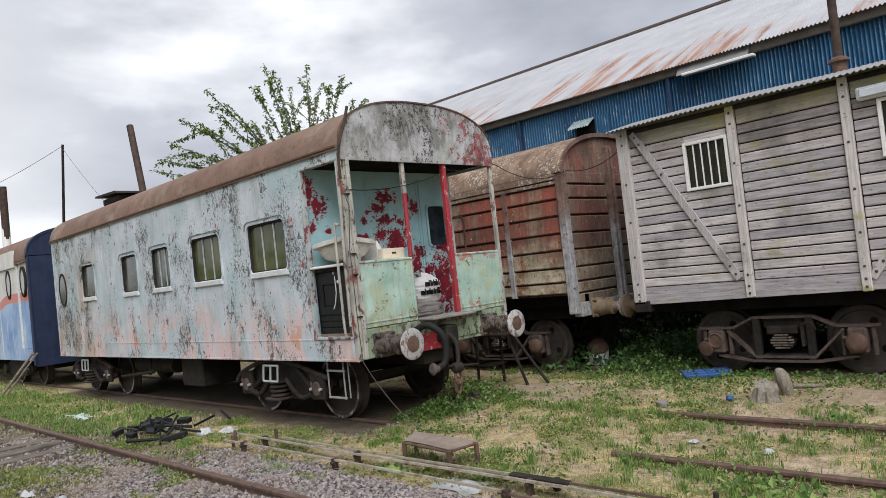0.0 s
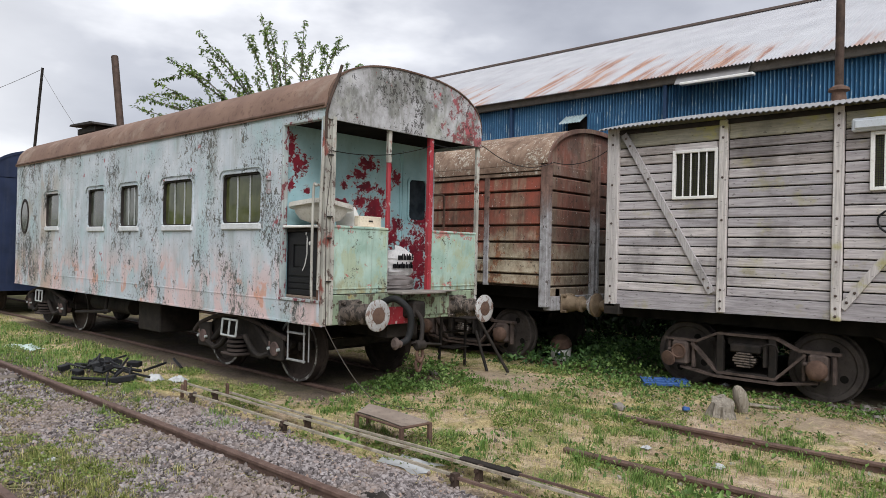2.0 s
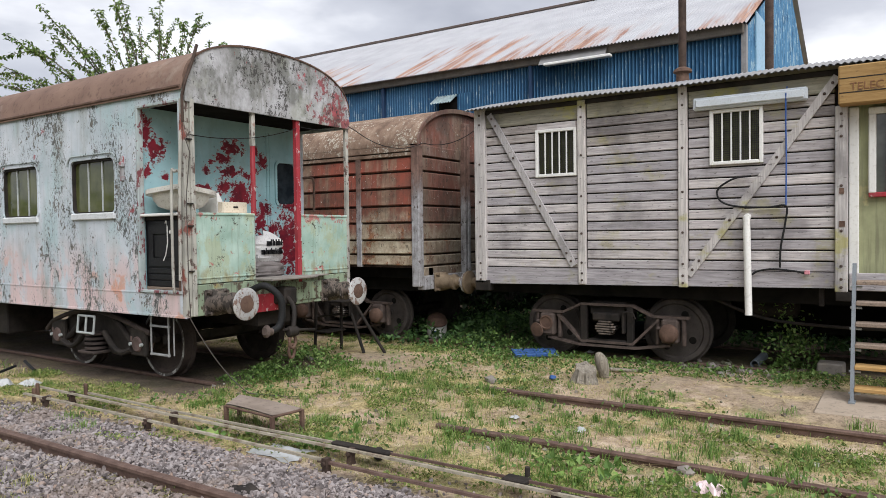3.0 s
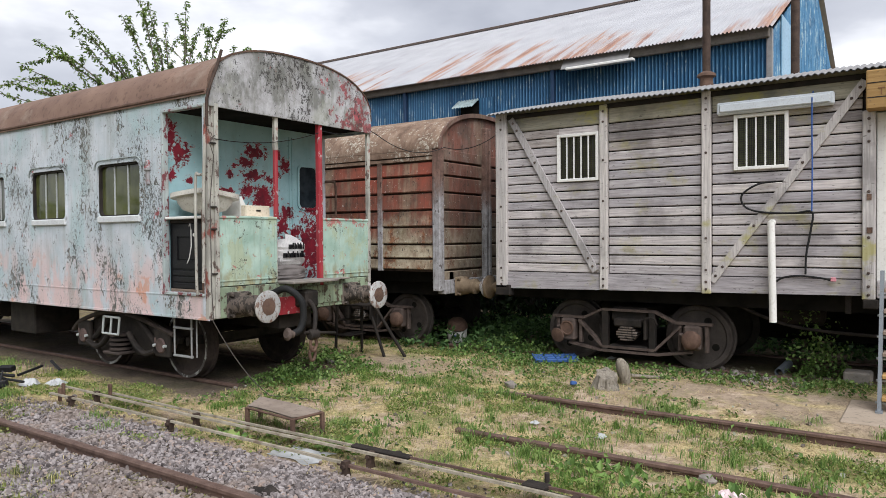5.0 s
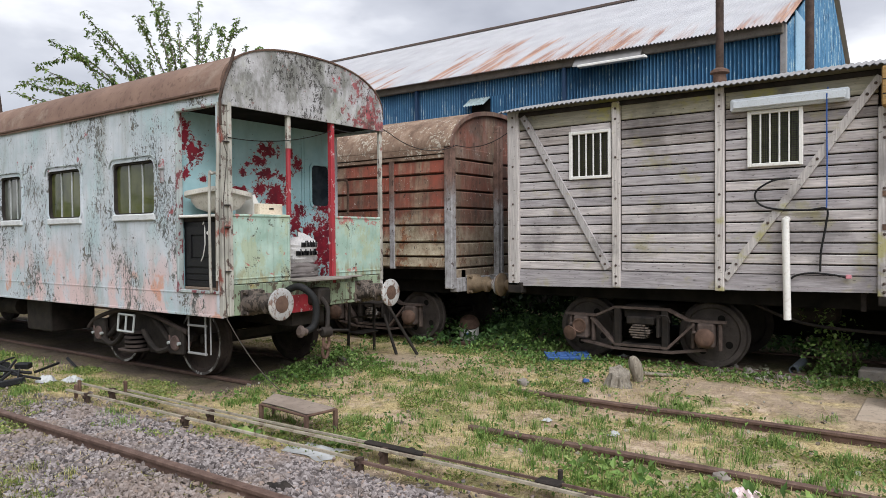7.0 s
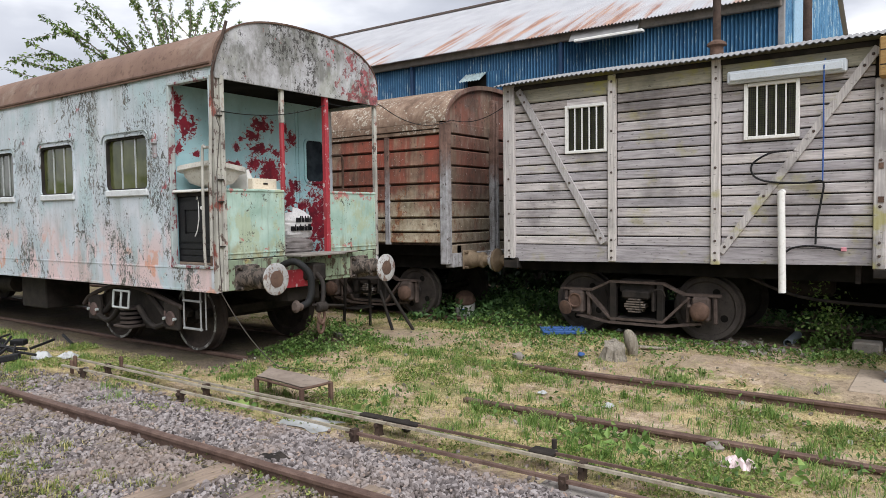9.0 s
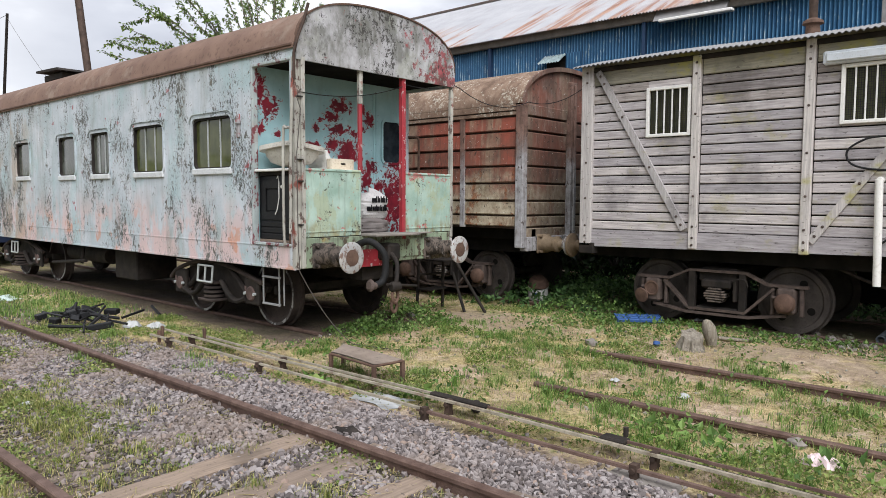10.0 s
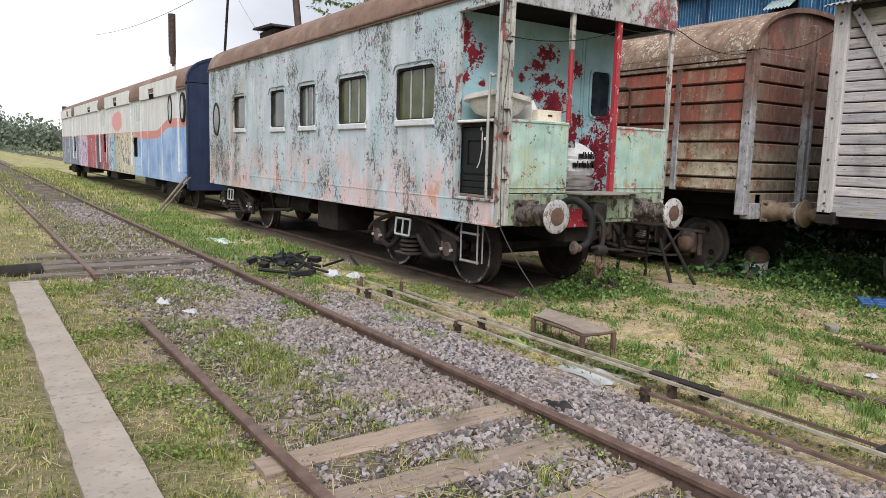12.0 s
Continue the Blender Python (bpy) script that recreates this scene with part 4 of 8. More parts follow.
def coach():
    c = thing("passenger_coach", (1.5, 5.9, 0), "old mint green railway coach with peeling paint and open end platform", "railway coach")
    holes = [(a - 0.03, b + 0.03, z0 - 0.025, z1 + 0.03) for a, b, z0, z1, _ in WINDOWS] + [(0.11, 0.92, 1.25, 3.58)]
    m = Mesh()
    side_wall(m, 0.0, 0.06, 0.0, CL, 0.94, 3.74, holes)
    part("side_wall", m, M_COACH, c, "mint green steel side with flaking paint and pink stains")
    m = Mesh()
    side_wall(m, CW - 0.06, CW, 0.96, CL, 0.94, 3.74, [])
    m.box(CW - 0.06, CW, 0.0, 0.96, 0.94, 1.25)
    m.box(CW - 0.06, CW, 0.0, 0.96, 3.56, 3.74)
    part("side_wall", m, M_COACH, c)
    m = Mesh().box(-0.005, 0.0, 0.92, CL, 1.215, 1.235, 0.002)
    m.box(-0.010, 0.0, 0.0, CL, 0.93, 0.965, 0.004)
    part("waist_strip", m, M_COACH, c)
    part("floor_pan", Mesh().box(0.06, CW - 0.06, 0.02, CL - 0.02, 1.16, 1.25), M_STEEL, c)
    m = Mesh()
    m.box(0.06, CW - 0.06, CL - 0.06, CL, 0.94, 3.74)
    xs = arch_xs(0.0, CW)
    m.prism([(x, roof_z(x) - 0.03) for x in xs] + [(CW, 3.70), (0.0, 3.70)], "y", CL - 0.06, CL)
    part("end_wall", m, M_COACH, c)
    # bulkhead at the back of the open platform
    m = side_wall(Mesh(), 0.96, 1.0, 0.06, CW - 0.06, 1.25, 3.72, [(2.40, 2.80, 2.42, 3.06)])
    m.v = [(y, x, z) for x, y, z in m.v]
    part("bulkhead", m, M_PEEL, c, "aqua bulkhead with maroon patches of lost paint")
    m = Mesh().prism([(x, roof_z(x) - 0.04) for x in arch_xs(0.06, CW - 0.06)] + [(CW - 0.06, 3.72), (0.06, 3.72)], "y", 0.962, 1.0)
    part("bulkhead_arch", m, M_PEEL, c)
    m = Mesh()
    ring(m, rounded(2.37, 2.83, 2.38, 3.10, 0.1), rounded(2.41, 2.79, 2.42, 3.06, 0.07), lambda u, v, d: (u, 0.94 + d, v), 0.03)
    d = part("door", m, M_PEEL, c, "aqua end door window surround")
    part("pane", Mesh().box(2.39, 2.81, 0.975, 0.982, 2.4, 3.08), M_DOORGLASS, d, "dark blue door glass")
    m = Mesh().box(2.20, 2.215, 0.948, 0.96, 1.26, 3.5).box(2.26, 2.285, 0.946, 0.96, 1.26, 3.5)
    part("door_strip", m, M_PEEL, c)
    # roof shell and gutter
    m = Mesh()
    outer = [(x, roof_z(min(max(x, 0.0), CW)) + 0.012) for x in arch_xs(-0.03, CW + 0.03)]
    inner = [(x, z - 0.05) for x, z in outer][::-1]
    m.prism(outer + inner, "y", 0.0, CL + 0.04)
    part("roof", m, M_ROOF, c, "arched roof with brown rusty paint")
    part("gutter", Mesh().box(-0.045, 0.0, 0.02, CL + 0.02, 3.725, 3.765, 0.01), M_RUST, c)
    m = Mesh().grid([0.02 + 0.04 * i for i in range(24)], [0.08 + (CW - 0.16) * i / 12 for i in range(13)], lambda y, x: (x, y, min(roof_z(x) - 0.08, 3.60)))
    # ceiling colour carries the shade under the hood
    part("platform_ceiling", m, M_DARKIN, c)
    # hood over the open end
    xs = arch_xs(0.0, CW)
    m = Mesh().prism([(x, roof_z(x) + 0.02) for x in xs] + [(CW - 0.0, 3.56), (0.0, 3.56)], "y", -0.035, 0.0)
    hood = part("hood", m, M_HOOD, c, "arched grey hood panel streaked with dirt")
    out = [(x, roof_z(x) + 0.03) for x in xs]
    m = Mesh()
    n = len(out)
    m.add([(x, y, z) for y in (-0.05, 0.01) for x, z in out] + [(x, y, z - 0.022) for y in (-0.05, 0.01) for x, z in out],
          [q for i in range(n - 1) for q in ((i, i + 1, n + i + 1, n + i), (i, 2 * n + i, 2 * n + i + 1, i + 1), (2 * n + i, 3 * n + i, 3 * n + i + 1, 2 * n + i + 1))])
    part("hood_edge", m, M_RUST, hood)
    m = Mesh().tube([(-0.05, -0.05, 3.30), (-0.05, -0.05, 3.62), (0.0, -0.06, 3.82), (0.10, -0.06, 4.05), (0.17, -0.06, 4.26)], 0.02)
    part("drain_pipe", m, M_DARKRUST, c, "bent dark drain pipe")
    part("drain_pipe", Mesh().tube([(-0.06, -0.03, 3.32), (-0.055, 0.02, 2.6), (-0.05, 0.05, 1.4)], 0.02), M_POST, c)
    # posts
    part("post", Mesh().box(1.095, 1.125, 0.028, 0.058, 1.25, 2.2, 0.006), M_POST, c)
    for x, y, w, mat in ((0.03, 0.03, 0.042, M_POST), (0.10, -0.01, 0.03, M_POST), (1.10, 0.03, 0.027, M_REDPOST), (1.92, 0.03, 0.038, M_REDPOST), (2.975, 0.02, 0.03, M_POST)):
        part("post", Mesh().box(x - w, x + w, y - w, y + w, 0.95 if x < 0.3 else 2.2 if x < 1.2 else 1.25, 3.60, 0.008), mat, c)
    part("post_band", Mesh().box(1.069, 1.131, -0.001, 0.061, 3.12, 3.575, 0.008), M_POST, c, "worn white upper part of a post")
    for z in (3.1, 2.32, 2.05, 1.5):
        part("post_clamp", Mesh().lathe((0.06, 0.0, z), (0.06, 0.0, z + 0.016), [(0, 0.052), (0.016, 0.052)], 14), M_STEEL, c)
    # gates
    for a, b, mat in ((0.13, 1.09, M_GATE), (1.96, 2.95, M_GATE_RED)):
        m = Mesh().box(a, b, 0.0, 0.025, 1.34, 2.22, 0.006)
        m.box(a, b, -0.012, 0.035, 2.19, 2.225, 0.008)
        g = part("gate_panel", m, mat, c, "chipped mint green platform side panel")
        part("panel_rib", Mesh().box(a + 0.01, b - 0.01, -0.010, 0.0, 1.40, 1.42, 0.003).box(b - 0.05, b - 0.02, -0.008, 0.0, 1.45, 2.15, 0.003), mat, g)
    # handrails and cabinet edge
    m = Mesh().bend([(-0.03, 0.17, 1.25), (-0.06, 0.17, 1.4), (-0.06, 0.17, 2.62), (-0.05, 0.12, 2.72), (0.0, 0.07, 2.72)], 0.018)
    part("handrail", m, M_POST, c, "worn cream handrail")
    m = Mesh().bend([(2.98, 0.95, 2.85), (3.05, 0.85, 2.85), (3.05, 0.78, 2.78), (3.05, 0.78, 2.30)], 0.02)
    part("handrail", m, M_RUST, c, "rusty handrail")
    m = Mesh().box(-0.03, 0.03, 1.22, 1.28, 2.66, 2.98, 0.01).box(-0.06, 0.0, 1.20, 1.26, 2.84, 2.90, 0.01)
    part("lamp_bracket", m, M_HOODRED, c, "small pink lamp bracket")
    # end beam, drag box and step
    m = Mesh().box(0.064, CW - 0.064, -0.006, 0.08, 0.945, 1.33, 0.008)
    part("end_beam", m, M_BEAM, c, "grimy green end beam")
    m = Mesh().box(1.52, 2.50, -0.022, -0.007, 1.0, 1.26, 0.004)
    part("beam_plate", m, M_BEAM, c, "grimy green and rust beam plate")
    m = Mesh().box(1.06, 1.50, -0.026, -0.007, 0.90, 1.14, 0.004)
    part("beam_plate", m, M_REDPOST, c)
    part("step_plate", Mesh().box(1.10, 1.97, -0.30, 0.12, 1.325, 1.36, 0.008).box(1.97, 2.4, -0.12, 0.1, 1.33, 1.35, 0.006), M_CONCRETE, c, "pale worn step plate")
    for x in (0.42, 2.51):
        buffer(x, 0.0, 1.10, c)
    # hose and coupling
    m = Mesh().bend([(0.97, -0.02, 1.20), (1.02, -0.25, 1.27), (1.13, -0.40, 1.12), (1.15, -0.42, 0.90), (1.10, -0.41, 0.74), (0.99, -0.40, 0.69)], 0.047, 12)
    part("brake_hose", m, M_DARKRUBBER, c, "thick black brake hose")
    m = Mesh().lathe((0.86, -0.40, 0.70), (1.0, -0.40, 0.68), [(0, 0.05), (0.03, 0.085), (0.05, 0.05), (0.12, 0.05)], 14)
    part("hose_end", m, M_ARCH, c)
    m = Mesh().box(1.38, 1.62, -0.25, 0.05, 0.98, 1.22, 0.03).bend([(1.45, -0.2, 1.1), (1.36, -0.42, 0.97), (1.28, -0.5, 0.78), (1.25, -0.5, 0.62)], 0.032)
    m.rod((1.1, -0.5, 0.70), (1.75, -0.42, 0.62), 0.018, n=8)
    m.lathe((1.17, -0.5, 0.66), (1.33, -0.5, 0.66), [(0, 0.05), (0.02, 0.07), (0.14, 0.07), (0.16, 0.05)], 14)
    part("coupling", m, M_STEEL, c, "hanging screw coupling")
    for k, z in enumerate((0.53, 0.40)):
        m = Mesh().tube([(1.25 + 0.055 * math.cos(a) * (1 if k == 0 else 0.9), -0.5 + 0.02 * k, z + 0.09 * math.sin(a)) for a in [2 * math.pi * i / 16 for i in range(17)]], 0.022)
        part("coupling_link", m, M_RUST, c, "rusty coupling link")
    # hanging step frame
    for y in (0.54, 0.90):
        part("step_hanger", Mesh().rod((0.12, y, 0.96), (0.12, y, 0.40), 0.012, n=8), M_STEPGREY, c)
    part("step_hanger", Mesh().rod((0.14, 0.46, 0.96), (0.14, 0.46, 0.42), 0.010, n=8), M_STEPGREY, c)
    for z in (0.405, 0.77):
        part("step_board", Mesh().box(0.10, 0.145, 0.53, 0.91, z, z + 0.026, 0.005), M_STEPGREY, c, "pale steel hanging step")
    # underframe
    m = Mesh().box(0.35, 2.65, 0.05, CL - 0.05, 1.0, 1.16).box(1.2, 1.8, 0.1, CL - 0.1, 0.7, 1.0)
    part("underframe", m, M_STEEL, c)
    part("equipment_box", Mesh().box(0.25, 1.0, 4.9, 5.75, 0.38, 0.98, 0.02), M_STEEL, c, "dark underfloor box")
    m = Mesh().rod((0.5, 6.4, 0.72), (0.5, 8.2, 0.72), 0.16, n=16)
    m.rod((0.25, 7.1, 0.95), (0.2, 7.1, 0.55), 0.03).rod((0.2, 6.9, 0.62), (0.22, 8.6, 0.48), 0.035)
    part("brake_gear", m, M_STEEL, c)
    coach_bogie(2.285, c)
    coach_bogie(10.35, c)
    for a, b, z0, z1, bars in WINDOWS:
        coach_window(a, b, z0, z1, bars, c)
    # round end window
    m = Mesh()
    oval = lambda k: [(11.22 + 0.26 * k * math.cos(a), 2.52 + 0.40 * k * math.sin(a)) for a in [2 * math.pi * i / 28 for i in range(28)]]
    ring(m, oval(1.0), oval(0.85), lambda u, v, d: (-0.02 + d, u, v), 0.03)
    w = part("oval_window", m, M_STEEL, c, "oval painted-over window")
    part("pane", Mesh().prism(oval(0.9), "x", -0.012, -0.004), M_GREYGLASS, w)
    # door frame at the side opening
    m = Mesh().box(-0.012, 0.075, 0.915, 0.955, 1.25, 3.58, 0.006).box(-0.012, 0.075, 0.09, 0.955, 3.565, 3.60, 0.006).box(-0.02, 0.075, 0.09, 0.955, 1.225, 1.262, 0.006)
    part("opening_trim", m, M_JAMB, c, "mint jamb chipped to maroon")
    part("side_bar", Mesh().box(-0.01, 0.03, 0.10, 0.14, 1.26, 2.3, 0.006), M_RUST, c)
    # roof stove pipe and vent
    p = part("stove_pipe", Mesh().rod((0.9, 8.25, 4.36), (0.98, 8.85, 6.05), 0.075, n=16), M_DARKRUST, c, "leaning rusty stove pipe")
    part("pipe_collar", Mesh().lathe((0.9, 8.25, 4.36), (0.92, 8.37, 4.7), [(0, 0.13), (0.03, 0.12), (0.05, 0.08)], 16), M_STEEL, p)
    m = Mesh().box(0.62, 1.1, 8.9, 9.9, 4.36, 4.50, 0.02)
    m.prism([(8.75, 4.50), (10.05, 4.56), (10.0, 4.60), (8.85, 4.56)], "x", 0.5, 1.2)
    part("roof_vent", m, M_STEEL, c, "low black roof vent")
    return c


coach()


# ---- the second coach ----
def far_coach():
    y0, y1 = 14.0, 43.5
    c = thing("passenger_coach", (1.5, y0, 0), "white and blue coach with faded painted tags and navy end", "railway coach")
    m = Mesh()
    doors = [(y0 + 0.12, y0 + 1.15, 1.1, 3.45), (y0 + 6.3, y0 + 8.05, 1.1, 3.45), (y0 + 13.5, y0 + 15.3, 1.1, 3.45), (y0 + 23.2, y0 + 24.5, 1.1, 3.45)]
    gaps = [(y0 + 7.15, y0 + 7.95, 1.45, 2.15), (y0 + 13.6, y0 + 14.5, 1.55, 2.35), (y0 + 23.3, y0 + 24.4, 1.5, 2.3)]
    side_wall(m, 0.04, 0.10, y0, y1, 0.78, 3.62, doors)
    part("side_wall", m, M_TAGS, c)
    for k, (a, b, z0, z1) in enumerate(doors):
        d = part("door", side_wall(Mesh(), 0.075, 0.11, a + 0.015, b - 0.015, z0 + 0.01, z1, gaps[k - 1:k] if k else []), M_TAGS, c, "sliding door")
        part("door_track", Mesh().box(0.0, 0.05, a - 0.06, b + 0.06, z1 + 0.005, z1 + 0.06, 0.008), M_ROOF, d)
        part("door_edge", Mesh().box(0.022, 0.075, a - 0.03, a + 0.02, z0, z1, 0.006).box(0.022, 0.075, b - 0.02, b + 0.03, z0, z1, 0.006), M_SILL, d)
    # black panels in place of the shaded inside of the doors
    for h in gaps:
        part("dark_opening", Mesh().box(0.16, 0.2, h[0] - 0.05, h[1] + 0.05, h[2] - 0.05, h[3] + 0.05), M_DARKIN, c)
    for k in range(3):
        part("louvre", Mesh().box(0.055, 0.078, y0 + 6.6 + 0.42 * k, y0 + 6.72 + 0.42 * k, 2.72, 3.30, 0.006), M_FRAME, c, "grey upright louvre")
        part("louvre", Mesh().box(0.055, 0.078, y0 + 13.85 + 0.45 * k, y0 + 13.98 + 0.45 * k, 2.72, 3.30, 0.006), M_FRAME, c)
    for q in (3.2, 5.2, 9.4, 12.2, 16.4, 19.2, 21.4, 26.0, 28.0):
        part("panel_seam", Mesh().box(0.034, 0.042, y0 + q, y0 + q + 0.03, 0.80, 3.45), M_SILL, c)
    m = Mesh().box(0.04, 2.96, y0 - 0.03, y0, 0.62, 3.62)
    m.prism([(x, roof_z(x, 3.60, 0.78) - 0.02) for x in arch_xs(0.04, 2.96)] + [(2.96, 3.6), (0.04, 3.6)], "y", y0 - 0.03, y0)
    m.box(0.0, 0.05, y0 - 0.05, y0 + 0.12, 0.66, 3.7, 0.01)
    m.prism([(x, roof_z(x, 3.60, 0.78) + 0.03) for x in arch_xs(0.0, 3.0)] + [(x, roof_z(x, 3.60, 0.78) - 0.04) for x in arch_xs(0.0, 3.0)[::-1]], "y", y0 - 0.05, y0 + 0.12)
    part("end_wall", m, M_NAVY, c, "navy blue end wall")
    m = Mesh().box(0.9, 2.1, y0 - 0.6, y0 - 0.04, 1.2, 3.3, 0.04)
    part("gangway", m, M_DARKIN, c, "dark gangway bellows")
    xs = arch_xs(0.0, 3.0)
    m = Mesh().prism([(x, roof_z(x, 3.58, 0.80)) for x in xs] + [(x, roof_z(x, 3.58, 0.80) - 0.05) for x in xs[::-1]], "y", y0 + 0.12, y1)
    part("roof", m, M_ROOF, c, "faded brown roof")
    lights = [(4.00, 4.82, 3.40, 3.70), (10.6, 11.4, 3.42, 3.76), (17.5, 18.4, 3.42, 3.66), (25.8, 26.6, 3.46, 3.76)]
    for (a, b), (wa, wb, za, zb) in zip(((1.2, 6.2), (8.15, 13.4), (15.4, 23.1), (24.6, 29.4)), lights):
        part("upper_panel", side_wall(Mesh(), -0.015, 0.035, y0 + a, y0 + b, 3.40, 3.87, [(y0 + wa, y0 + wb, za, zb)]), M_TAGS, c, "off-white panel under the roof")
        # black panel for the shade inside the window
        w = part("upper_window", Mesh().box(0.022, 0.034, y0 + wa - 0.02, y0 + wb + 0.02, za - 0.02, zb + 0.02), M_DARKIN, c, "small dark window opening")
        part("window_bar", Mesh().box(-0.012, 0.012, y0 + wa, y0 + wb, 0.5 * (za + zb) - 0.012, 0.5 * (za + zb) + 0.012), M_FRAME, w)
    part("far_end_wall", Mesh().box(0.1, 2.9, y1 - 0.06, y1, 0.7, 4.2), M_NAVY, c)
    part("far_side_wall", Mesh().box(2.9, 2.96, y0, y1, 0.78, 3.65), M_TAGS, c)
    for yy in (y0 + 0.62, y0 + 2.05):
        m = Mesh()
        oval = lambda k: [(yy + 0.24 * k * math.cos(a), 2.95 + 0.42 * k * math.sin(a)) for a in [2 * math.pi * i / 24 for i in range(24)]]
        ring(m, oval(1.0), oval(0.8), lambda u, v, d: (0.015 + d, u, v), 0.07)
        w = part("oval_window", m, M_STEEL, c)
        part("pane", Mesh().prism(oval(0.9), "x", 0.030, 0.036), M_FRAME, w)
    m = Mesh().box(0.4, 2.6, y0 + 0.1, y1 - 0.2, 0.75, 1.0)
    for a in (y0 + 5.0, y0 + 12.0, y0 + 20.0):
        m.box(0.2, 0.9, a, a + 1.6, 0.45, 0.8, 0.03)
    part("underframe", m, M_STEEL, c)
    for yc in (y0 + 2.6, y1 - 3.2):
        b = part("bogie", Mesh().box(0.4, 2.6, yc - 0.25, yc + 0.25, 0.45, 0.78, 0.03), M_STEEL, c)
        for x in (0.3, 2.7):
            f = Mesh().prism([(yc - 1.4, 0.55), (yc - 0.5, 0.8), (yc + 0.5, 0.8), (yc + 1.4, 0.55), (yc + 1.3, 0.42), (yc + 0.5, 0.28), (yc - 0.5, 0.28), (yc - 1.3, 0.42)], "x", x - 0.05, x + 0.05)
            part("side_frame", f, M_STEEL, b)
            for s in (-1, 1):
                part("axle_box", Mesh().rod((x - 0.16, yc + s * 1.1, 0.48), (x + 0.1, yc + s * 1.1, 0.48), 0.14, n=14), M_STEEL, b)
        for s in (-1, 1):
            wheelset(yc + s * 1.1, 1.5, 0.47, b, M_WHEEL)
    p = part("stove_pipe", Mesh().rod((1.5, 21.8, 4.36), (1.5, 21.75, 6.75), 0.13, n=16), M_DARKRUST, c, "brown stove pipe with white foot")
    part("pipe_foot", Mesh().rod((1.5, 21.8, 4.36), (1.5, 21.8, 5.25), 0.14, n=16), M_WHITE, p)


far_coach()


# ---- the brown covered wagon ----
def axle_gear(x, y, z, parent, hanging=False):
    m = Mesh().box(x - 0.10, x + 0.1, y - 0.12, y + 0.12, z - 0.15, z + 0.20, 0.03)
    m.box(x - 0.03, x + 0.05, y - 0.21, y - 0.16, z - 0.18, z + 0.20, 0.01).box(x - 0.03, x + 0.05, y + 0.16, y + 0.21, z - 0.18, z + 0.20, 0.01)
    m.rod((x - 0.08, y + 0.12, z + 0.06), (x - 0.08, y + 0.17, z + 0.06), 0.03)
    box = part("axle_box", m, M_ARCH, parent, "rusty axle box")
    if hanging:
        part("box_mouth", Mesh().lathe((x - 0.09, y, z + 0.05), (x - 0.13, y, z + 0.05), [(0, 0.10), (0.03, 0.115), (0.035, 0.095), (0.02, 0.085)], 20), M_RUST, parent)
        part("box_cover", Mesh().lathe((x - 0.14, y + 0.13, z - 0.06), (x - 0.19, y + 0.14, z - 0.07), [(0, 0.10), (0.02, 0.115), (0.035, 0.11), (0.045, 0.06)], 22), M_RUST, parent, "hanging round axle box cover")
    else:
        part("box_cover", Mesh().lathe((x - 0.08, y, z), (x - 0.20, y, z), [(0, 0.13), (0.06, 0.135), (0.09, 0.12), (0.10, 0.11), (0.115, 0.05)], 22), M_RUST, parent, "round rusty axle box cover")
    return box


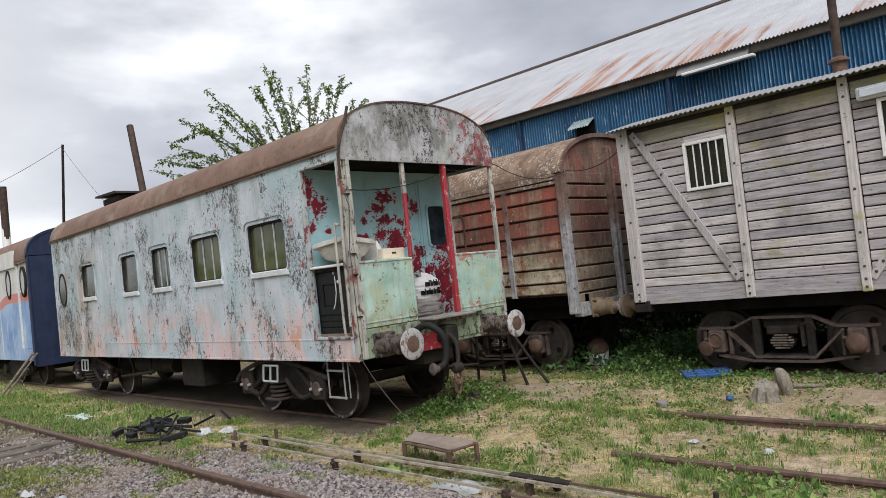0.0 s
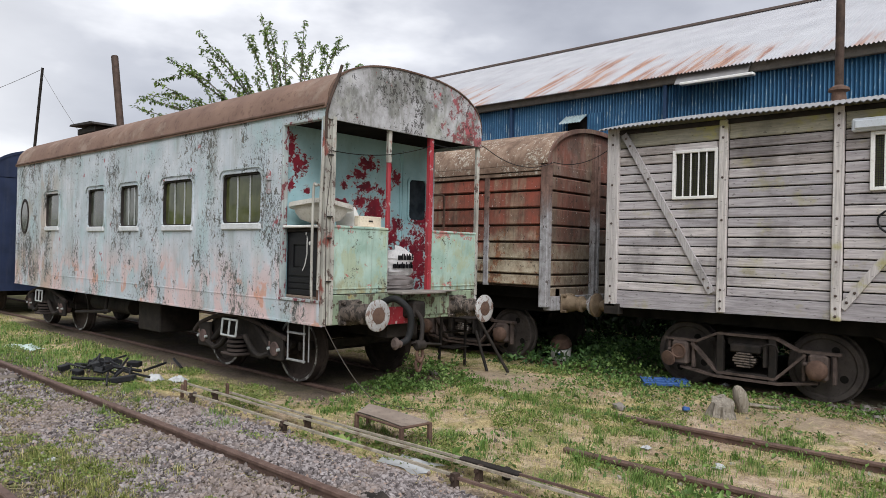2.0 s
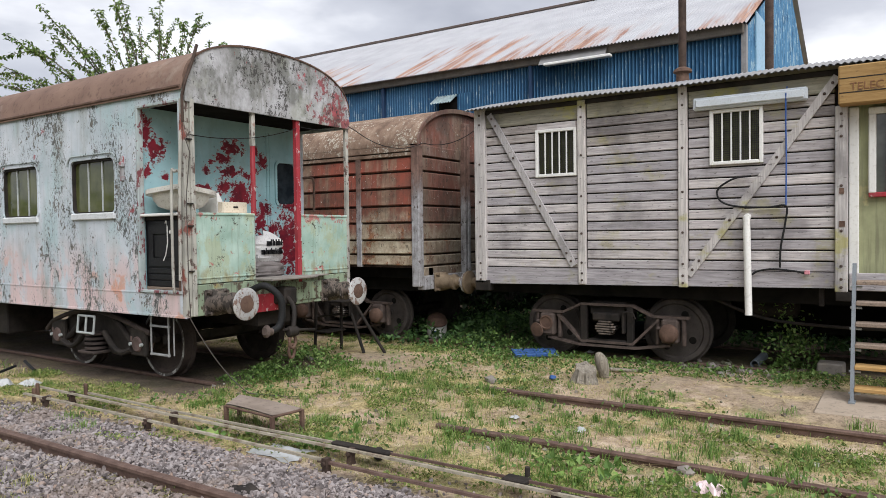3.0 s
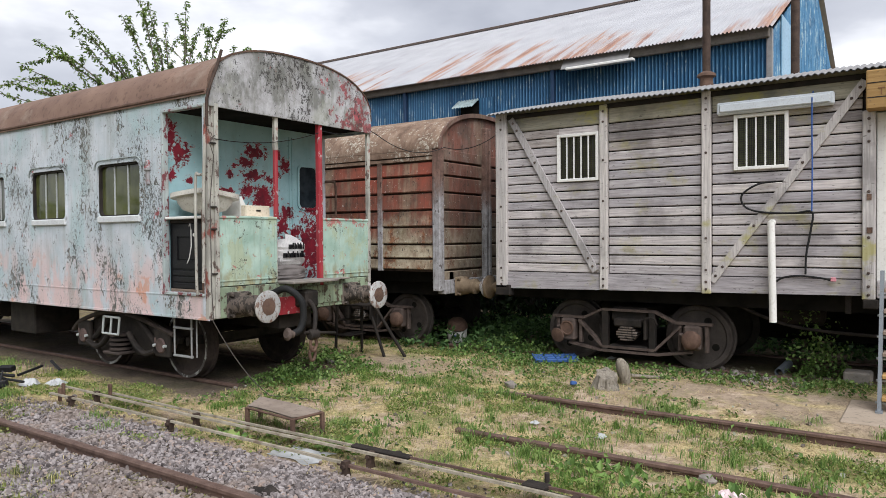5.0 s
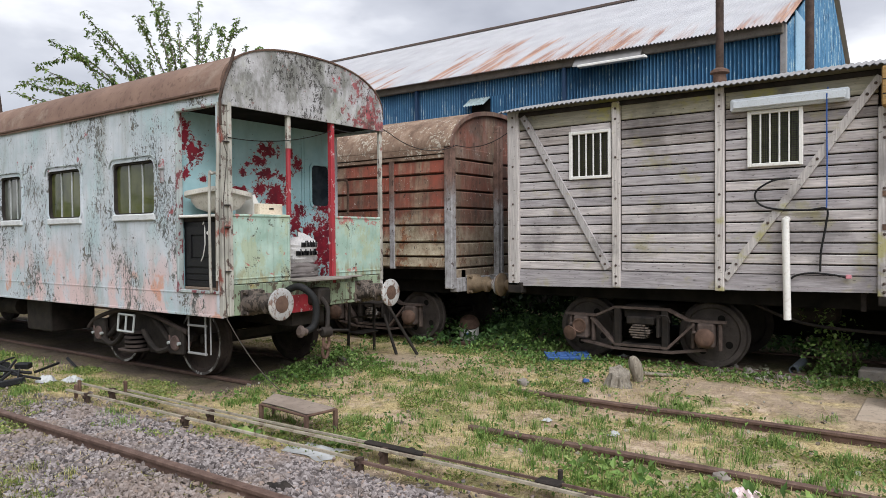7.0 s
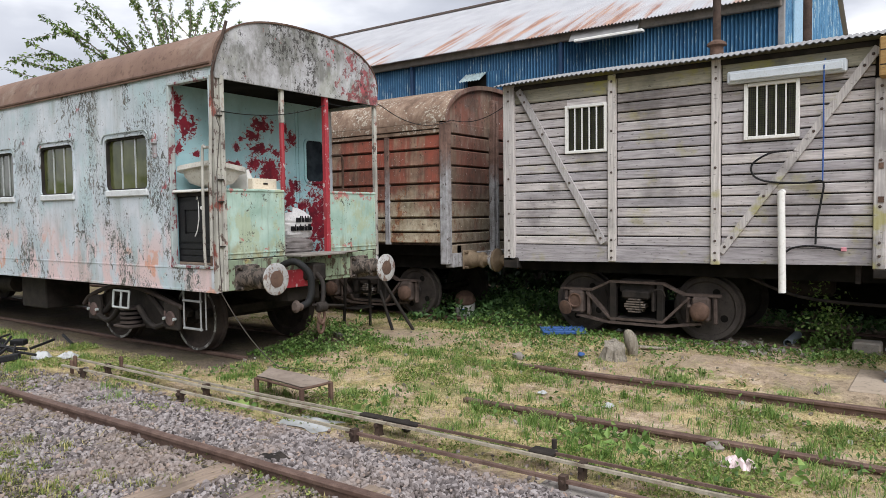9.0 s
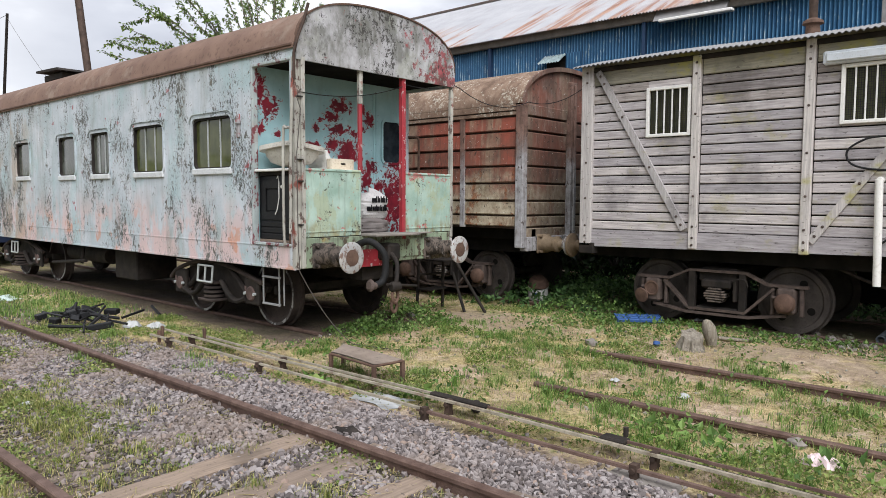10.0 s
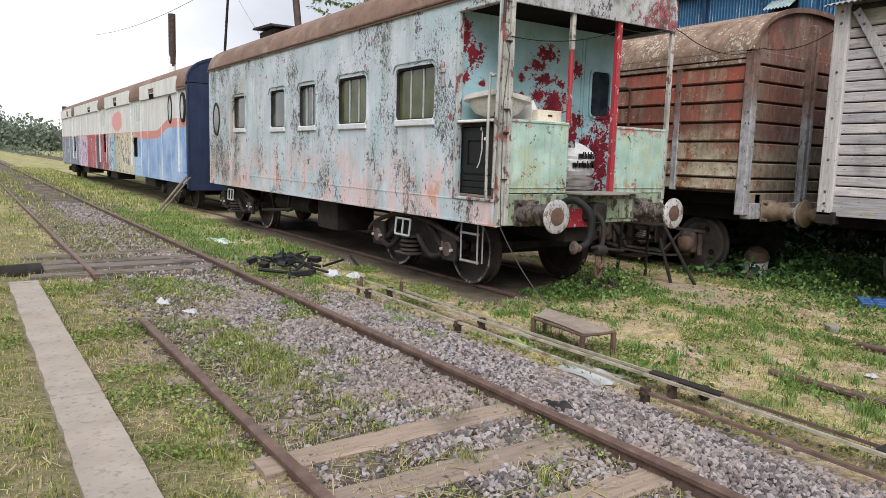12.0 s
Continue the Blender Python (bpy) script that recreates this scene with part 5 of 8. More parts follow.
def diamond_bogie(xm, yc, w, r, wagon, half):
    f, bars = Mesh(), []
    for s in (-1, 1):
        x = xm + s * half
        a, b = x - 0.05, x + 0.05
        ends = w + 0.26
        for path in ([(yc - ends, r + 0.22), (yc - w + 0.25, r + 0.22), (yc - 0.40, r + 0.36), (yc + 0.40, r + 0.36), (yc + w - 0.25, r + 0.22), (yc + ends, r + 0.22)],
                     [(yc - w + 0.16, r + 0.18), (yc - 0.40, r - 0.20), (yc + 0.40, r - 0.20), (yc + w - 0.16, r + 0.18)],
                     [(yc - w, r - 0.18), (yc - 0.45, r - 0.26), (yc + 0.45, r - 0.26), (yc + w, r - 0.18)]):
            bar = Mesh()
            for (y1, z1), (y2, z2) in zip(path, path[1:]):
                d = math.hypot(y2 - y1, z2 - z1)
                nx, nz = -(z2 - z1) / d * 0.018, (y2 - y1) / d * 0.018
                bar.prism([(y1 - nx, z1 - nz), (y2 - nx, z2 - nz), (y2 + nx, z2 + nz), (y1 + nx, z1 + nz)], "x", a, b)
            bars.append(("arch_bar", bar))
        for yy in (yc - 0.36, yc + 0.36):
            bars.append(("column", Mesh().box(a + 0.005, b - 0.005, yy - 0.05, yy + 0.05, r - 0.26, r + 0.36, 0.01)))
    f.box(xm - half + 0.02, xm + half - 0.02, yc - 0.28, yc + 0.28, r + 0.20, r + 0.40, 0.02)
    bogie = part("bogie", f, M_STEEL, wagon, "rusty diamond frame bogie")
    part("spring_plank", Mesh().box(xm - half - 0.03, xm + half + 0.03, yc - 0.30, yc + 0.30, r - 0.24, r - 0.16, 0.02), M_STEEL, bogie)
    for name, bar in bars:
        part(name, bar, M_ARCH if name == "arch_bar" else M_STEEL, bogie)
    for s in (-1, 1):
        x = xm + s * half
        sp = Mesh()
        for i in range(6):
            z = r - 0.10 + i * 0.045
            k = 0.24 - 0.10 * abs(i - 2.5) / 2.5
            sp.box(x - 0.11, x + 0.09, yc - 0.7 * k, yc + 0.7 * k, z * 0.8 + 0.2 * r, z * 0.8 + 0.2 * r + 0.026, 0.006)
        part("leaf_spring", sp, M_BEAMRUST, bogie, "stack of spring leaves")
        sb = Mesh().box(x - 0.10, x + 0.05, yc - 0.22, yc + 0.2, r + 0.12, r + 0.24, 0.02).box(x - 0.12, x, yc - 0.30, yc - 0.26, r - 0.05, r + 0.25, 0.01)
        sb.bend([(x - 0.10, yc - 0.27, r + 0.12), (x - 0.13, yc - 0.30, r + 0.26), (x - 0.12, yc - 0.42, r + 0.27), (x - 0.10, yc - 0.46, r + 0.18)], 0.012)
        part("spring_saddle", sb, M_STEEL, bogie)
        for q in (-1, 1):
            wheelset_y = yc + q * w
            if s < 0:
                wheelset(wheelset_y, xm, r, bogie, M_WHEELGREY, True)
                axle_gear(x, wheelset_y, r, bogie, q > 0 and yc < 0)
    return bogie


def brown_wagon():
    x0, x1, y0, y1 = 4.36, 7.40, -0.36, 9.6
    xm = (x0 + x1) / 2
    c = thing("covered_wagon", (xm, (y0 + y1) / 2, 0), "rust red steel covered wagon with faded pressed panels", "wagon")
    grooves = [1.36, 1.56, 1.81, 2.11, 2.40, 2.70, 2.99, 3.24]
    part("body", Mesh().box(x0 + 0.035, x1 - 0.05, y0 + 0.035, y1 - 0.05, 1.34, 3.36), M_DARKRUST, c)
    # pressed panels between posts
    bays = [(y0 + 0.14, 0.90), (0.98, 2.9), (3.0, 4.9), (5.0, 7.1), (7.2, 9.5)]
    for a, b in bays:
        for z0, z1 in zip(grooves, grooves[1:]):
            m = Mesh().prism([(x0 + 0.035, z0 + 0.016), (x0 + 0.004, z0 + 0.018), (x0 - 0.008, z0 + 0.035), (x0 + 0.002, z0 + 0.08), (x0 + 0.008, z1 - 0.026), (x0 + 0.035, z1 - 0.010)], "y", a, b)
            part("panel", m, M_BROWN, c)
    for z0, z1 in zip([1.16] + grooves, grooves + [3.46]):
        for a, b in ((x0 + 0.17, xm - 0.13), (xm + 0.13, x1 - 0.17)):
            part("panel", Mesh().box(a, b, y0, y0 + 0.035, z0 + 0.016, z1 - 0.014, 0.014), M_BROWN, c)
    for a in (0.94, 2.95, 4.95, 7.15):
        part("side_post", Mesh().box(x0 - 0.016, x0 + 0.05, a - 0.06, a + 0.05, 1.34, 3.26, 0.008), M_BROWNPOST, c)
    m = Mesh().box(x0 - 0.03, x0 + 0.12, y0 - 0.03, y0 + 0.12, 1.02, 3.42, 0.01)
    part("corner_post", m, M_BROWNPOST, c, "corner post bleached from brown to grey")
    for x in (xm,):
        part("end_post", Mesh().box(x - 0.10, x + 0.10, y0 - 0.07, y0 + 0.05, 1.05, 3.95, 0.01).box(x - 0.03, x + 0.03, y0 - 0.10, y0 - 0.07, 1.05, 3.9, 0.01), M_BROWNPOST, c)
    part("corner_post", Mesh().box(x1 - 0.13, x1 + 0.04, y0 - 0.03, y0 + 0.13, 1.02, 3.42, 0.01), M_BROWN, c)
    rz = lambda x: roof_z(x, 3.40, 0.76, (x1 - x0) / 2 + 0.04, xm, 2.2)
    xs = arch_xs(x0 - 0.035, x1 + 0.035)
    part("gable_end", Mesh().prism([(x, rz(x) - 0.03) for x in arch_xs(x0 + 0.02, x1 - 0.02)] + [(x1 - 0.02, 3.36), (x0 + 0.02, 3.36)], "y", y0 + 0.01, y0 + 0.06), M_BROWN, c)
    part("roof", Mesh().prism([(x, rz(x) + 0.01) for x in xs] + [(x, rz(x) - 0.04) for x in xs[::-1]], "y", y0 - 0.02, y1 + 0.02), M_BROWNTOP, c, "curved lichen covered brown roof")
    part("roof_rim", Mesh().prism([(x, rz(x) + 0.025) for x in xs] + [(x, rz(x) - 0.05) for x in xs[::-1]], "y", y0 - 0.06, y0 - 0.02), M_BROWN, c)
    part("cant_rail", Mesh().box(x0 - 0.02, x0 + 0.05, y0 + 0.12, y1, 3.255, 3.315, 0.006).box(x0 - 0.035, x0 + 0.05, y0 + 0.12, y1, 3.33, 3.435, 0.006), M_BROWNTOP, c)
    # bar and frame are coloured as the deep shade below the body
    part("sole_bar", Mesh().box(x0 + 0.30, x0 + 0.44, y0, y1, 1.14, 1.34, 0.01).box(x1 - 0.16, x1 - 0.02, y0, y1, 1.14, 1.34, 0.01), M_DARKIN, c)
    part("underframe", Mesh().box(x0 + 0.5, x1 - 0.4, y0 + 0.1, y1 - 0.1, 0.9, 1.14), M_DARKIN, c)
    part("end_beam", Mesh().box(x0 + 0.1, x1 - 0.1, y0 - 0.06, y0 + 0.1, 0.96, 1.2, 0.01), M_BROWNPOST, c)
    buffer(xm - 0.98, y0 - 0.06, 1.08, c, y0 - 0.58, 0.17, M_TAN)
    buffer(xm + 0.98, y0 - 0.06, 1.08, c, y0 - 0.58, 0.17, M_TAN)
    diamond_bogie(xm, 1.7, 0.92, 0.45, c, 1.15)
    diamond_bogie(xm, 7.6, 0.92, 0.45, c, 1.15)
    return c


brown_wagon()


# ---- the grey timber wagon ----
BAYS = [(-3.20, -1.62), (-4.66, -3.34), (-6.55, -4.80)]
WINS = [(-3.19, -2.52, 2.76, 3.48), (-5.74, -5.08, 2.79, 3.52)]


def barred_window(y0, y1, z0, z1, wagon):
    x = 4.46
    f = Mesh()
    t = 0.046
    f.box(x - 0.035, x + 0.02, y0, y0 + t, z0, z1, 0.006).box(x - 0.035, x + 0.02, y1 - t, y1, z0, z1, 0.006)
    f.box(x - 0.035, x + 0.02, y0 + t, y1 - t, z0, z0 + t, 0.006).box(x - 0.035, x + 0.02, y0 + t, y1 - t, z1 - t, z1, 0.006)
    w = part("window", f, M_WHITE, wagon, "small window with white frame and bars")
    part("pane", Mesh().box(x + 0.03, x + 0.036, y0 + 0.02, y1 - 0.02, z0 + 0.02, z1 - 0.02), M_DARKGLASS, w, "dark gauze behind the bars")
    mesh = Mesh()
    n = 22
    for i in range(n):
        yy = y0 + t + (y1 - y0 - 2 * t) * (i + 0.5) / n
        mesh.box(x + 0.012, x + 0.015, yy - 0.003, yy + 0.003, z0 + t, z1 - t)
    for i in range(n):
        zz = z0 + t + (z1 - z0 - 2 * t) * (i + 0.5) / n
        mesh.box(x + 0.015, x + 0.018, y0 + t, y1 - t, zz - 0.003, zz + 0.003)
    tagged(part("gauze", mesh, M_STEEL, w), "fine wire gauze", kind="stuff")
    for i in range(4):
        yy = y0 + t + (y1 - y0 - 2 * t) * (i + 1) / 5
        part("bar", Mesh().box(x - 0.03, x - 0.01, yy - 0.0095, yy + 0.0095, z0 + 0.01, z1 - 0.01, 0.004), M_WHITE, w)


def plank_brace(a, b, width, x0, x1):
    (y1, z1), (y2, z2) = a, b
    d = math.hypot(y2 - y1, z2 - z1)
    ny, nz = -(z2 - z1) / d * width / 2, (y2 - y1) / d * width / 2
    return Mesh().prism([(y1 - ny, z1 - nz), (y2 - ny, z2 - nz), (y2 + ny, z2 + nz), (y1 + ny, z1 + nz)], "x", x0, x1)


def timber_wagon():
    x, xb = 4.46, 7.36
    c = thing("timber_wagon", (5.91, -5.2, 0), "grey weathered timber wagon with barred windows and corrugated roof", "wagon")
    # side boards, bay by bay
    zs = [1.392 + 0.1375 * i for i in range(17)]
    rng = random.Random(4)
    for bay, (a, b) in enumerate(BAYS + [(-11.0, -7.9)]):
        for i, z in enumerate(zs):
            z1 = z + 0.1205 if i < 16 else 3.83
            cuts = [(a, b)]
            for w0, w1, wz0, wz1 in WINS:
                if a < w0 and w1 - 0.02 < b and z < wz1 - 0.02 and z1 > wz0 + 0.02:
                    cuts = [(a, w0 + 0.02), (w1 - 0.02, b)]
            for p, q in cuts:
                if cuts[0][0] == a and len(cuts) == 2 and p == a:
                    hole = [h for h in WINS if abs(h[0] + 0.02 - q) < 1e-6][0]
                    for lo, hi in ((z, min(z1, hole[2] + 0.01)), (max(z, hole[3] - 0.01), z1)):
                        if hi - lo > 0.02:
                            part("board", Mesh().box(x, x + 0.03, hole[0] + 0.02, hole[1] - 0.02, lo, hi, 0.005), M_BOARD, c)
                if q - p > 0.02:
                    dx = rng.uniform(-0.004, 0.004)
                    part("board", Mesh().box(x + dx, x + 0.03 + dx, p, q, z, z1, 0.009), M_MOSSBOARD if i == 16 else M_STAINBOARD if i >= 14 + (bay % 2) * -1 else M_BOARD, c)
    side_wall(m := Mesh(), x + 0.05, x + 0.09, -6.6, -1.5, 1.3, 3.85, WINS)
    part("inner_wall", m, M_STEEL, c)
    for box in ((x + 0.05, x + 0.09, -11.16, -7.9), (xb - 0.05, xb, -11.16, -1.5), (x + 0.05, xb, -1.5, -1.46), (x + 0.05, xb, -11.2, -11.16)):
        part("inner_wall", Mesh().box(*box, 1.3, 3.85), M_STEEL, c)
    # floor takes the shade colour, as its underside is seen
    part("floor_pan", Mesh().box(x + 0.045, xb, -11.2, -1.46, 1.24, 1.3), M_DARKIN, c)
    # sole board, top board
    part("sole_board", Mesh().prism([(-6.62, 1.195), (-1.63, 1.115), (-1.63, 1.378), (-6.62, 1.385)], "x", x - 0.012, x + 0.04), M_BOARD, c, "pale sole board")
    part("sole_board", Mesh().box(x - 0.012, x + 0.04, -11.0, -6.7, 1.17, 1.385, 0.01), M_BOARD, c)
    part("top_board", Mesh().box(x + 0.0, x + 0.035, -11.0, -1.47, 3.835, 3.93, 0.008), M_MOSSBOARD, c)
    # posts
    posts = [(-1.545, 0.10, 1.12, 3.90), (-3.27, 0.06, 1.15, 3.86), (-4.73, 0.06, 1.15, 3.88), (-6.62, 0.07, 1.15, 3.42), (-7.85, 0.07, 1.15, 3.42)]
    for y, w, z0, z1 in posts:
        p = part("post", Mesh().box(x - 0.05, x + 0.03, y - w, y + w, z0, z1, 0.01), M_BATTEN, c)
        for z in (z0 + 0.06, z0 + 0.16, z0 + 0.32, z0 + 0.75, z0 + 1.3, z0 + 1.9, z1 - 0.25, z1 - 0.10):
            part("bolt", Mesh().lathe((x - 0.05, y, z), (x - 0.068, y, z), [(0, 0.018), (0.010, 0.016), (0.016, 0.009)], 10), M_ARCH, p)
    for a, b in (((-1.72, 3.80), (-3.14, 1.42)), ((-4.80, 1.32), (-6.58, 3.78))):
        br = part("brace", plank_brace(a, b, 0.10, x - 0.04, x + 0.0), M_BATTEN, c, "diagonal timber brace")
        for t in (0.03, 0.08, 0.3, 0.62, 0.92, 0.97):
            y, z = a[0] + (b[0] - a[0]) * t, a[1] + (b[1] - a[1]) * t
            part("bolt", Mesh().lathe((x - 0.04, y, z), (x - 0.058, y, z), [(0, 0.019), (0.010, 0.017), (0.016, 0.009)], 10), M_ARCH, br)
    part("corner_bracket", Mesh().box(x - 0.05, x + 0.1, -1.70, -1.44, 1.0, 1.17, 0.01), M_STEEL, c)
    part("corner_bracket", Mesh().box(x - 0.05, x + 0.1, -6.72, -6.56, 1.04, 1.15, 0.01), M_STEEL, c)
    for w in WINS:
        barred_window(*w, c)
    # the door bay
    part("door_leaf", Mesh().box(x + 0.12, x + 0.16, -7.80, -6.67, 1.3, 3.8, 0.01), M_DOORGREEN, c, "pale green door panel set back in the side")
    part("door_trim", Mesh().box(x + 0.05, x + 0.14, -6.80, -6.69, 1.3, 3.4, 0.01).box(x + 0.04, x + 0.14, -6.98, -6.90, 2.35, 3.30, 0.01).box(x + 0.04, x + 0.14, -7.78, -6.90, 3.30, 3.38, 0.01), M_WHITE, c)
    part("door_rail", Mesh().box(x + 0.04, x + 0.14, -7.78, -6.90, 2.30, 2.36, 0.01), M_REDPOST, c, "red rail under the door glass")
    m = Mesh()
    for i in range(5):
        m.box(x + 0.08, x + 0.10, -7.7 + i * 0.15, -7.68 + i * 0.15, 2.36, 3.30)
    part("door_bar", m, M_REDPOST, c, "red upright door bars")
    part("door_pane", Mesh().box(x + 0.108, x + 0.116, -7.75, -6.98, 2.36, 3.30), M_GREYGLASS, c)
    part("door_latch", Mesh().rod((x + 0.02, -6.66, 2.05), (x + 0.02, -6.66, 2.6), 0.012, n=8).box(x - 0.06, x - 0.05, -6.66, -6.60, 1.95, 2.02).box(x - 0.06, x - 0.05, -6.65, -6.6, 2.35, 2.42), M_RUST, c, "rusty door bolt")
    # corrugated roof
    ys = [-11.3 + 0.0095 * i for i in range(int((11.3 - 1.36) / 0.0095) + 1)]
    us = [0.0, 0.06, 0.5, 1.0]

    def rf(u, y):
        xx = 4.26 + u * 1.65
        return (xx, y, 3.885 + 0.28 * (1 - (1 - u) ** 2) + 0.010 * math.sin(2 * math.pi * y / 0.076) + 0.012 * math.sin(y * 1.7))

    top = Mesh().grid(us, ys, rf)
    top.grid(us, ys, lambda u, y: (rf(u, y)[0] + 0.004, y, rf(u, y)[2] - 0.012))
    top.grid([0.0, 0.5, 1.0], ys[::4], lambda u, y: (7.56 - u * 1.65, y, 3.885 + 0.28 * (1 - (1 - u) ** 2)))
    part("roof_sheet", top, M_ZINC, c, "corrugated zinc roof sheets with a wavy edge")
    # dark strip stands for the shadow below the roof edge
    part("eaves_board", Mesh().box(x - 0.03, x + 0.02, -11.0, -1.45, 3.80, 3.87, 0.01), M_STEEL, c)
    # strip lamp, pipes, sign box
    l = part("strip_lamp", Mesh().box(x - 0.10, x - 0.012, -6.26, -4.88, 3.525, 3.69, 0.02), M_LAMP, c, "white weatherproof strip lamp")
    part("lamp_cover", Mesh().box(x - 0.125, x - 0.10, -6.22, -4.92, 3.555, 3.66, 0.012), M_LAMP, l)
    part("down_pipe", Mesh().rod((x - 0.09, -5.55, 2.10), (x - 0.09, -5.575, 0.82), 0.045, n=14).rod((x - 0.09, -5.55, 2.08), (x + 0.02, -5.55, 2.10), 0.045, n=12), M_WHITE, c, "white plastic down pipe")
    part("blue_hose", Mesh().tube([(x - 0.03, -6.02, 3.72), (x - 0.13, -6.02, 3.62), (x - 0.06, -6.01, 3.3), (x - 0.055, -6.015, 2.8), (x - 0.055, -6.01, 2.22)], 0.009), M_BLUE, c, "thin blue hose")
    part("black_cable", Mesh().bend([(x - 0.05, -5.60, 2.62), (x - 0.05, -5.40, 2.60), (x - 0.05, -5.22, 2.50), (x - 0.05, -5.18, 2.40), (x - 0.05, -5.25, 2.29), (x - 0.05, -5.45, 2.23), (x - 0.05, -5.8, 2.21), (x - 0.06, -6.01, 2.22), (x - 0.05, -6.0, 2.0), (x - 0.05, -5.95, 1.7), (x - 0.05, -5.94, 1.44)], 0.013), M_DARKRUBBER, c, "looped black cable")
    part("black_cable", Mesh().bend([(x - 0.04, -5.60, 1.34), (x - 0.05, -5.68, 1.39), (x - 0.05, -5.85, 1.42), (x - 0.05, -6.1, 1.40), (x - 0.05, -6.24, 1.37)], 0.013), M_DARKRUBBER, c)
    part("cable_clip", Mesh().box(x - 0.07, x - 0.04, -6.28, -6.22, 1.36, 1.41, 0.005), M_PINK, c)
    s = part("sign_box", Mesh().box(x - 0.24, x - 0.02, -8.1, -6.60, 3.40, 3.86, 0.015), M_SIGN, c, "yellow timber sign box")
    for z in (3.53, 3.70):
        part("board_gap", Mesh().box(x - 0.243, x - 0.236, -8.09, -6.61, z, z + 0.012), M_STEEL, s)
    t = bpy.data.curves.new("sign_text", "FONT")
    t.body, t.size, t.extrude = "TELEC", 0.125, 0.003
    o = new("sign_text", t)
    o.data.materials.append(M_SIGNTEXT)
    o.parent = s
    o.matrix_basis = Matrix.Translation(Vector((x - 0.243, -6.72, 3.56)) - BASE[s.name]) @ Matrix(((0, 0, -1, 0), (-1, 0, 0, 0), (0, 1, 0, 0), (0, 0, 0, 1)))
    # stove pipes through the roof
    for y, zt in ((-4.43, 5.75), (-5.64, 5.75)):
        p = part("stove_pipe", Mesh().rod((5.6, y, 4.05), (5.6, y, zt), 0.058, n=16), M_DARKRUST, c, "rusty brown stove pipe")
        if y > -5:
            part("pipe_collar", Mesh().lathe((5.6, y, 4.1), (5.6, y, 4.5), [(0, 0.11), (0.2, 0.09), (0.22, 0.14), (0.26, 0.13), (0.30, 0.06)], 18), M_RUST, p)
    # frame colour holds the shade beneath the floor
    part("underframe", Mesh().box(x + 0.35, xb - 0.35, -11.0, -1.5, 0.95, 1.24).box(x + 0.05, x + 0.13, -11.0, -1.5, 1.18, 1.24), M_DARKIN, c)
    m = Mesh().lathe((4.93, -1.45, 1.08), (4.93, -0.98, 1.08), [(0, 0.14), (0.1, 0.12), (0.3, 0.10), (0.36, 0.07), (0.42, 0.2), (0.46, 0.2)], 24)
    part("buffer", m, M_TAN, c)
    # added dark sheets that shut off the leaves behind, for deep shade
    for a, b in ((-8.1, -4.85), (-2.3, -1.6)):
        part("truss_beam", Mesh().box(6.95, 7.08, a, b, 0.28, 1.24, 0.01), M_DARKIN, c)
    part("truss_rod", Mesh().bend([(4.9, -4.85, 1.05), (4.95, -5.6, 0.74), (4.95, -6.4, 0.66), (4.95, -7.6, 0.66)], 0.022, 8), M_STEEL, c)
    part("brake_cylinder", Mesh().lathe((5.5, -5.4, 0.85), (5.5, -6.1, 0.85), [(0, 0.10), (0.03, 0.17), (0.6, 0.17), (0.64, 0.10)], 18), M_STEEL, c)
    part("under_strut", Mesh().box(4.60, 4.66, -6.42, -6.36, 0.95, 1.2), M_STEEL, c)
    diamond_bogie(5.9, -3.53, 0.945, 0.47, c, 1.16)
    diamond_bogie(5.9, -9.4, 0.945, 0.47, c, 1.16)
    return c


M_DOORGREEN = chipped("pale_green_door_paint", (0.34, 0.345, 0.19), (0.15, 0.12, 0.07), 0.68, (0.42, 0.38, 0.20))
M_LAMP = plain("dusty_bluish_lamp_plastic", (0.55, 0.58, 0.60), 0.5, 0, 0.3, 5, (0.30, 0.28, 0.25), 0.4)
M_BLUE = plain("faded_blue_plastic", (0.035, 0.10, 0.32), 0.5)
M_PINK = plain("faded_pink_plastic", (0.62, 0.25, 0.28), 0.5)
M_SIGN = old_wood("yellow_painted_board", (0.33, 0.19, 0.065), (0.50, 0.315, 0.125), "y")
M_SIGNTEXT = plain("dark_brown_letters", (0.20, 0.095, 0.045), 0.7)
timber_wagon()


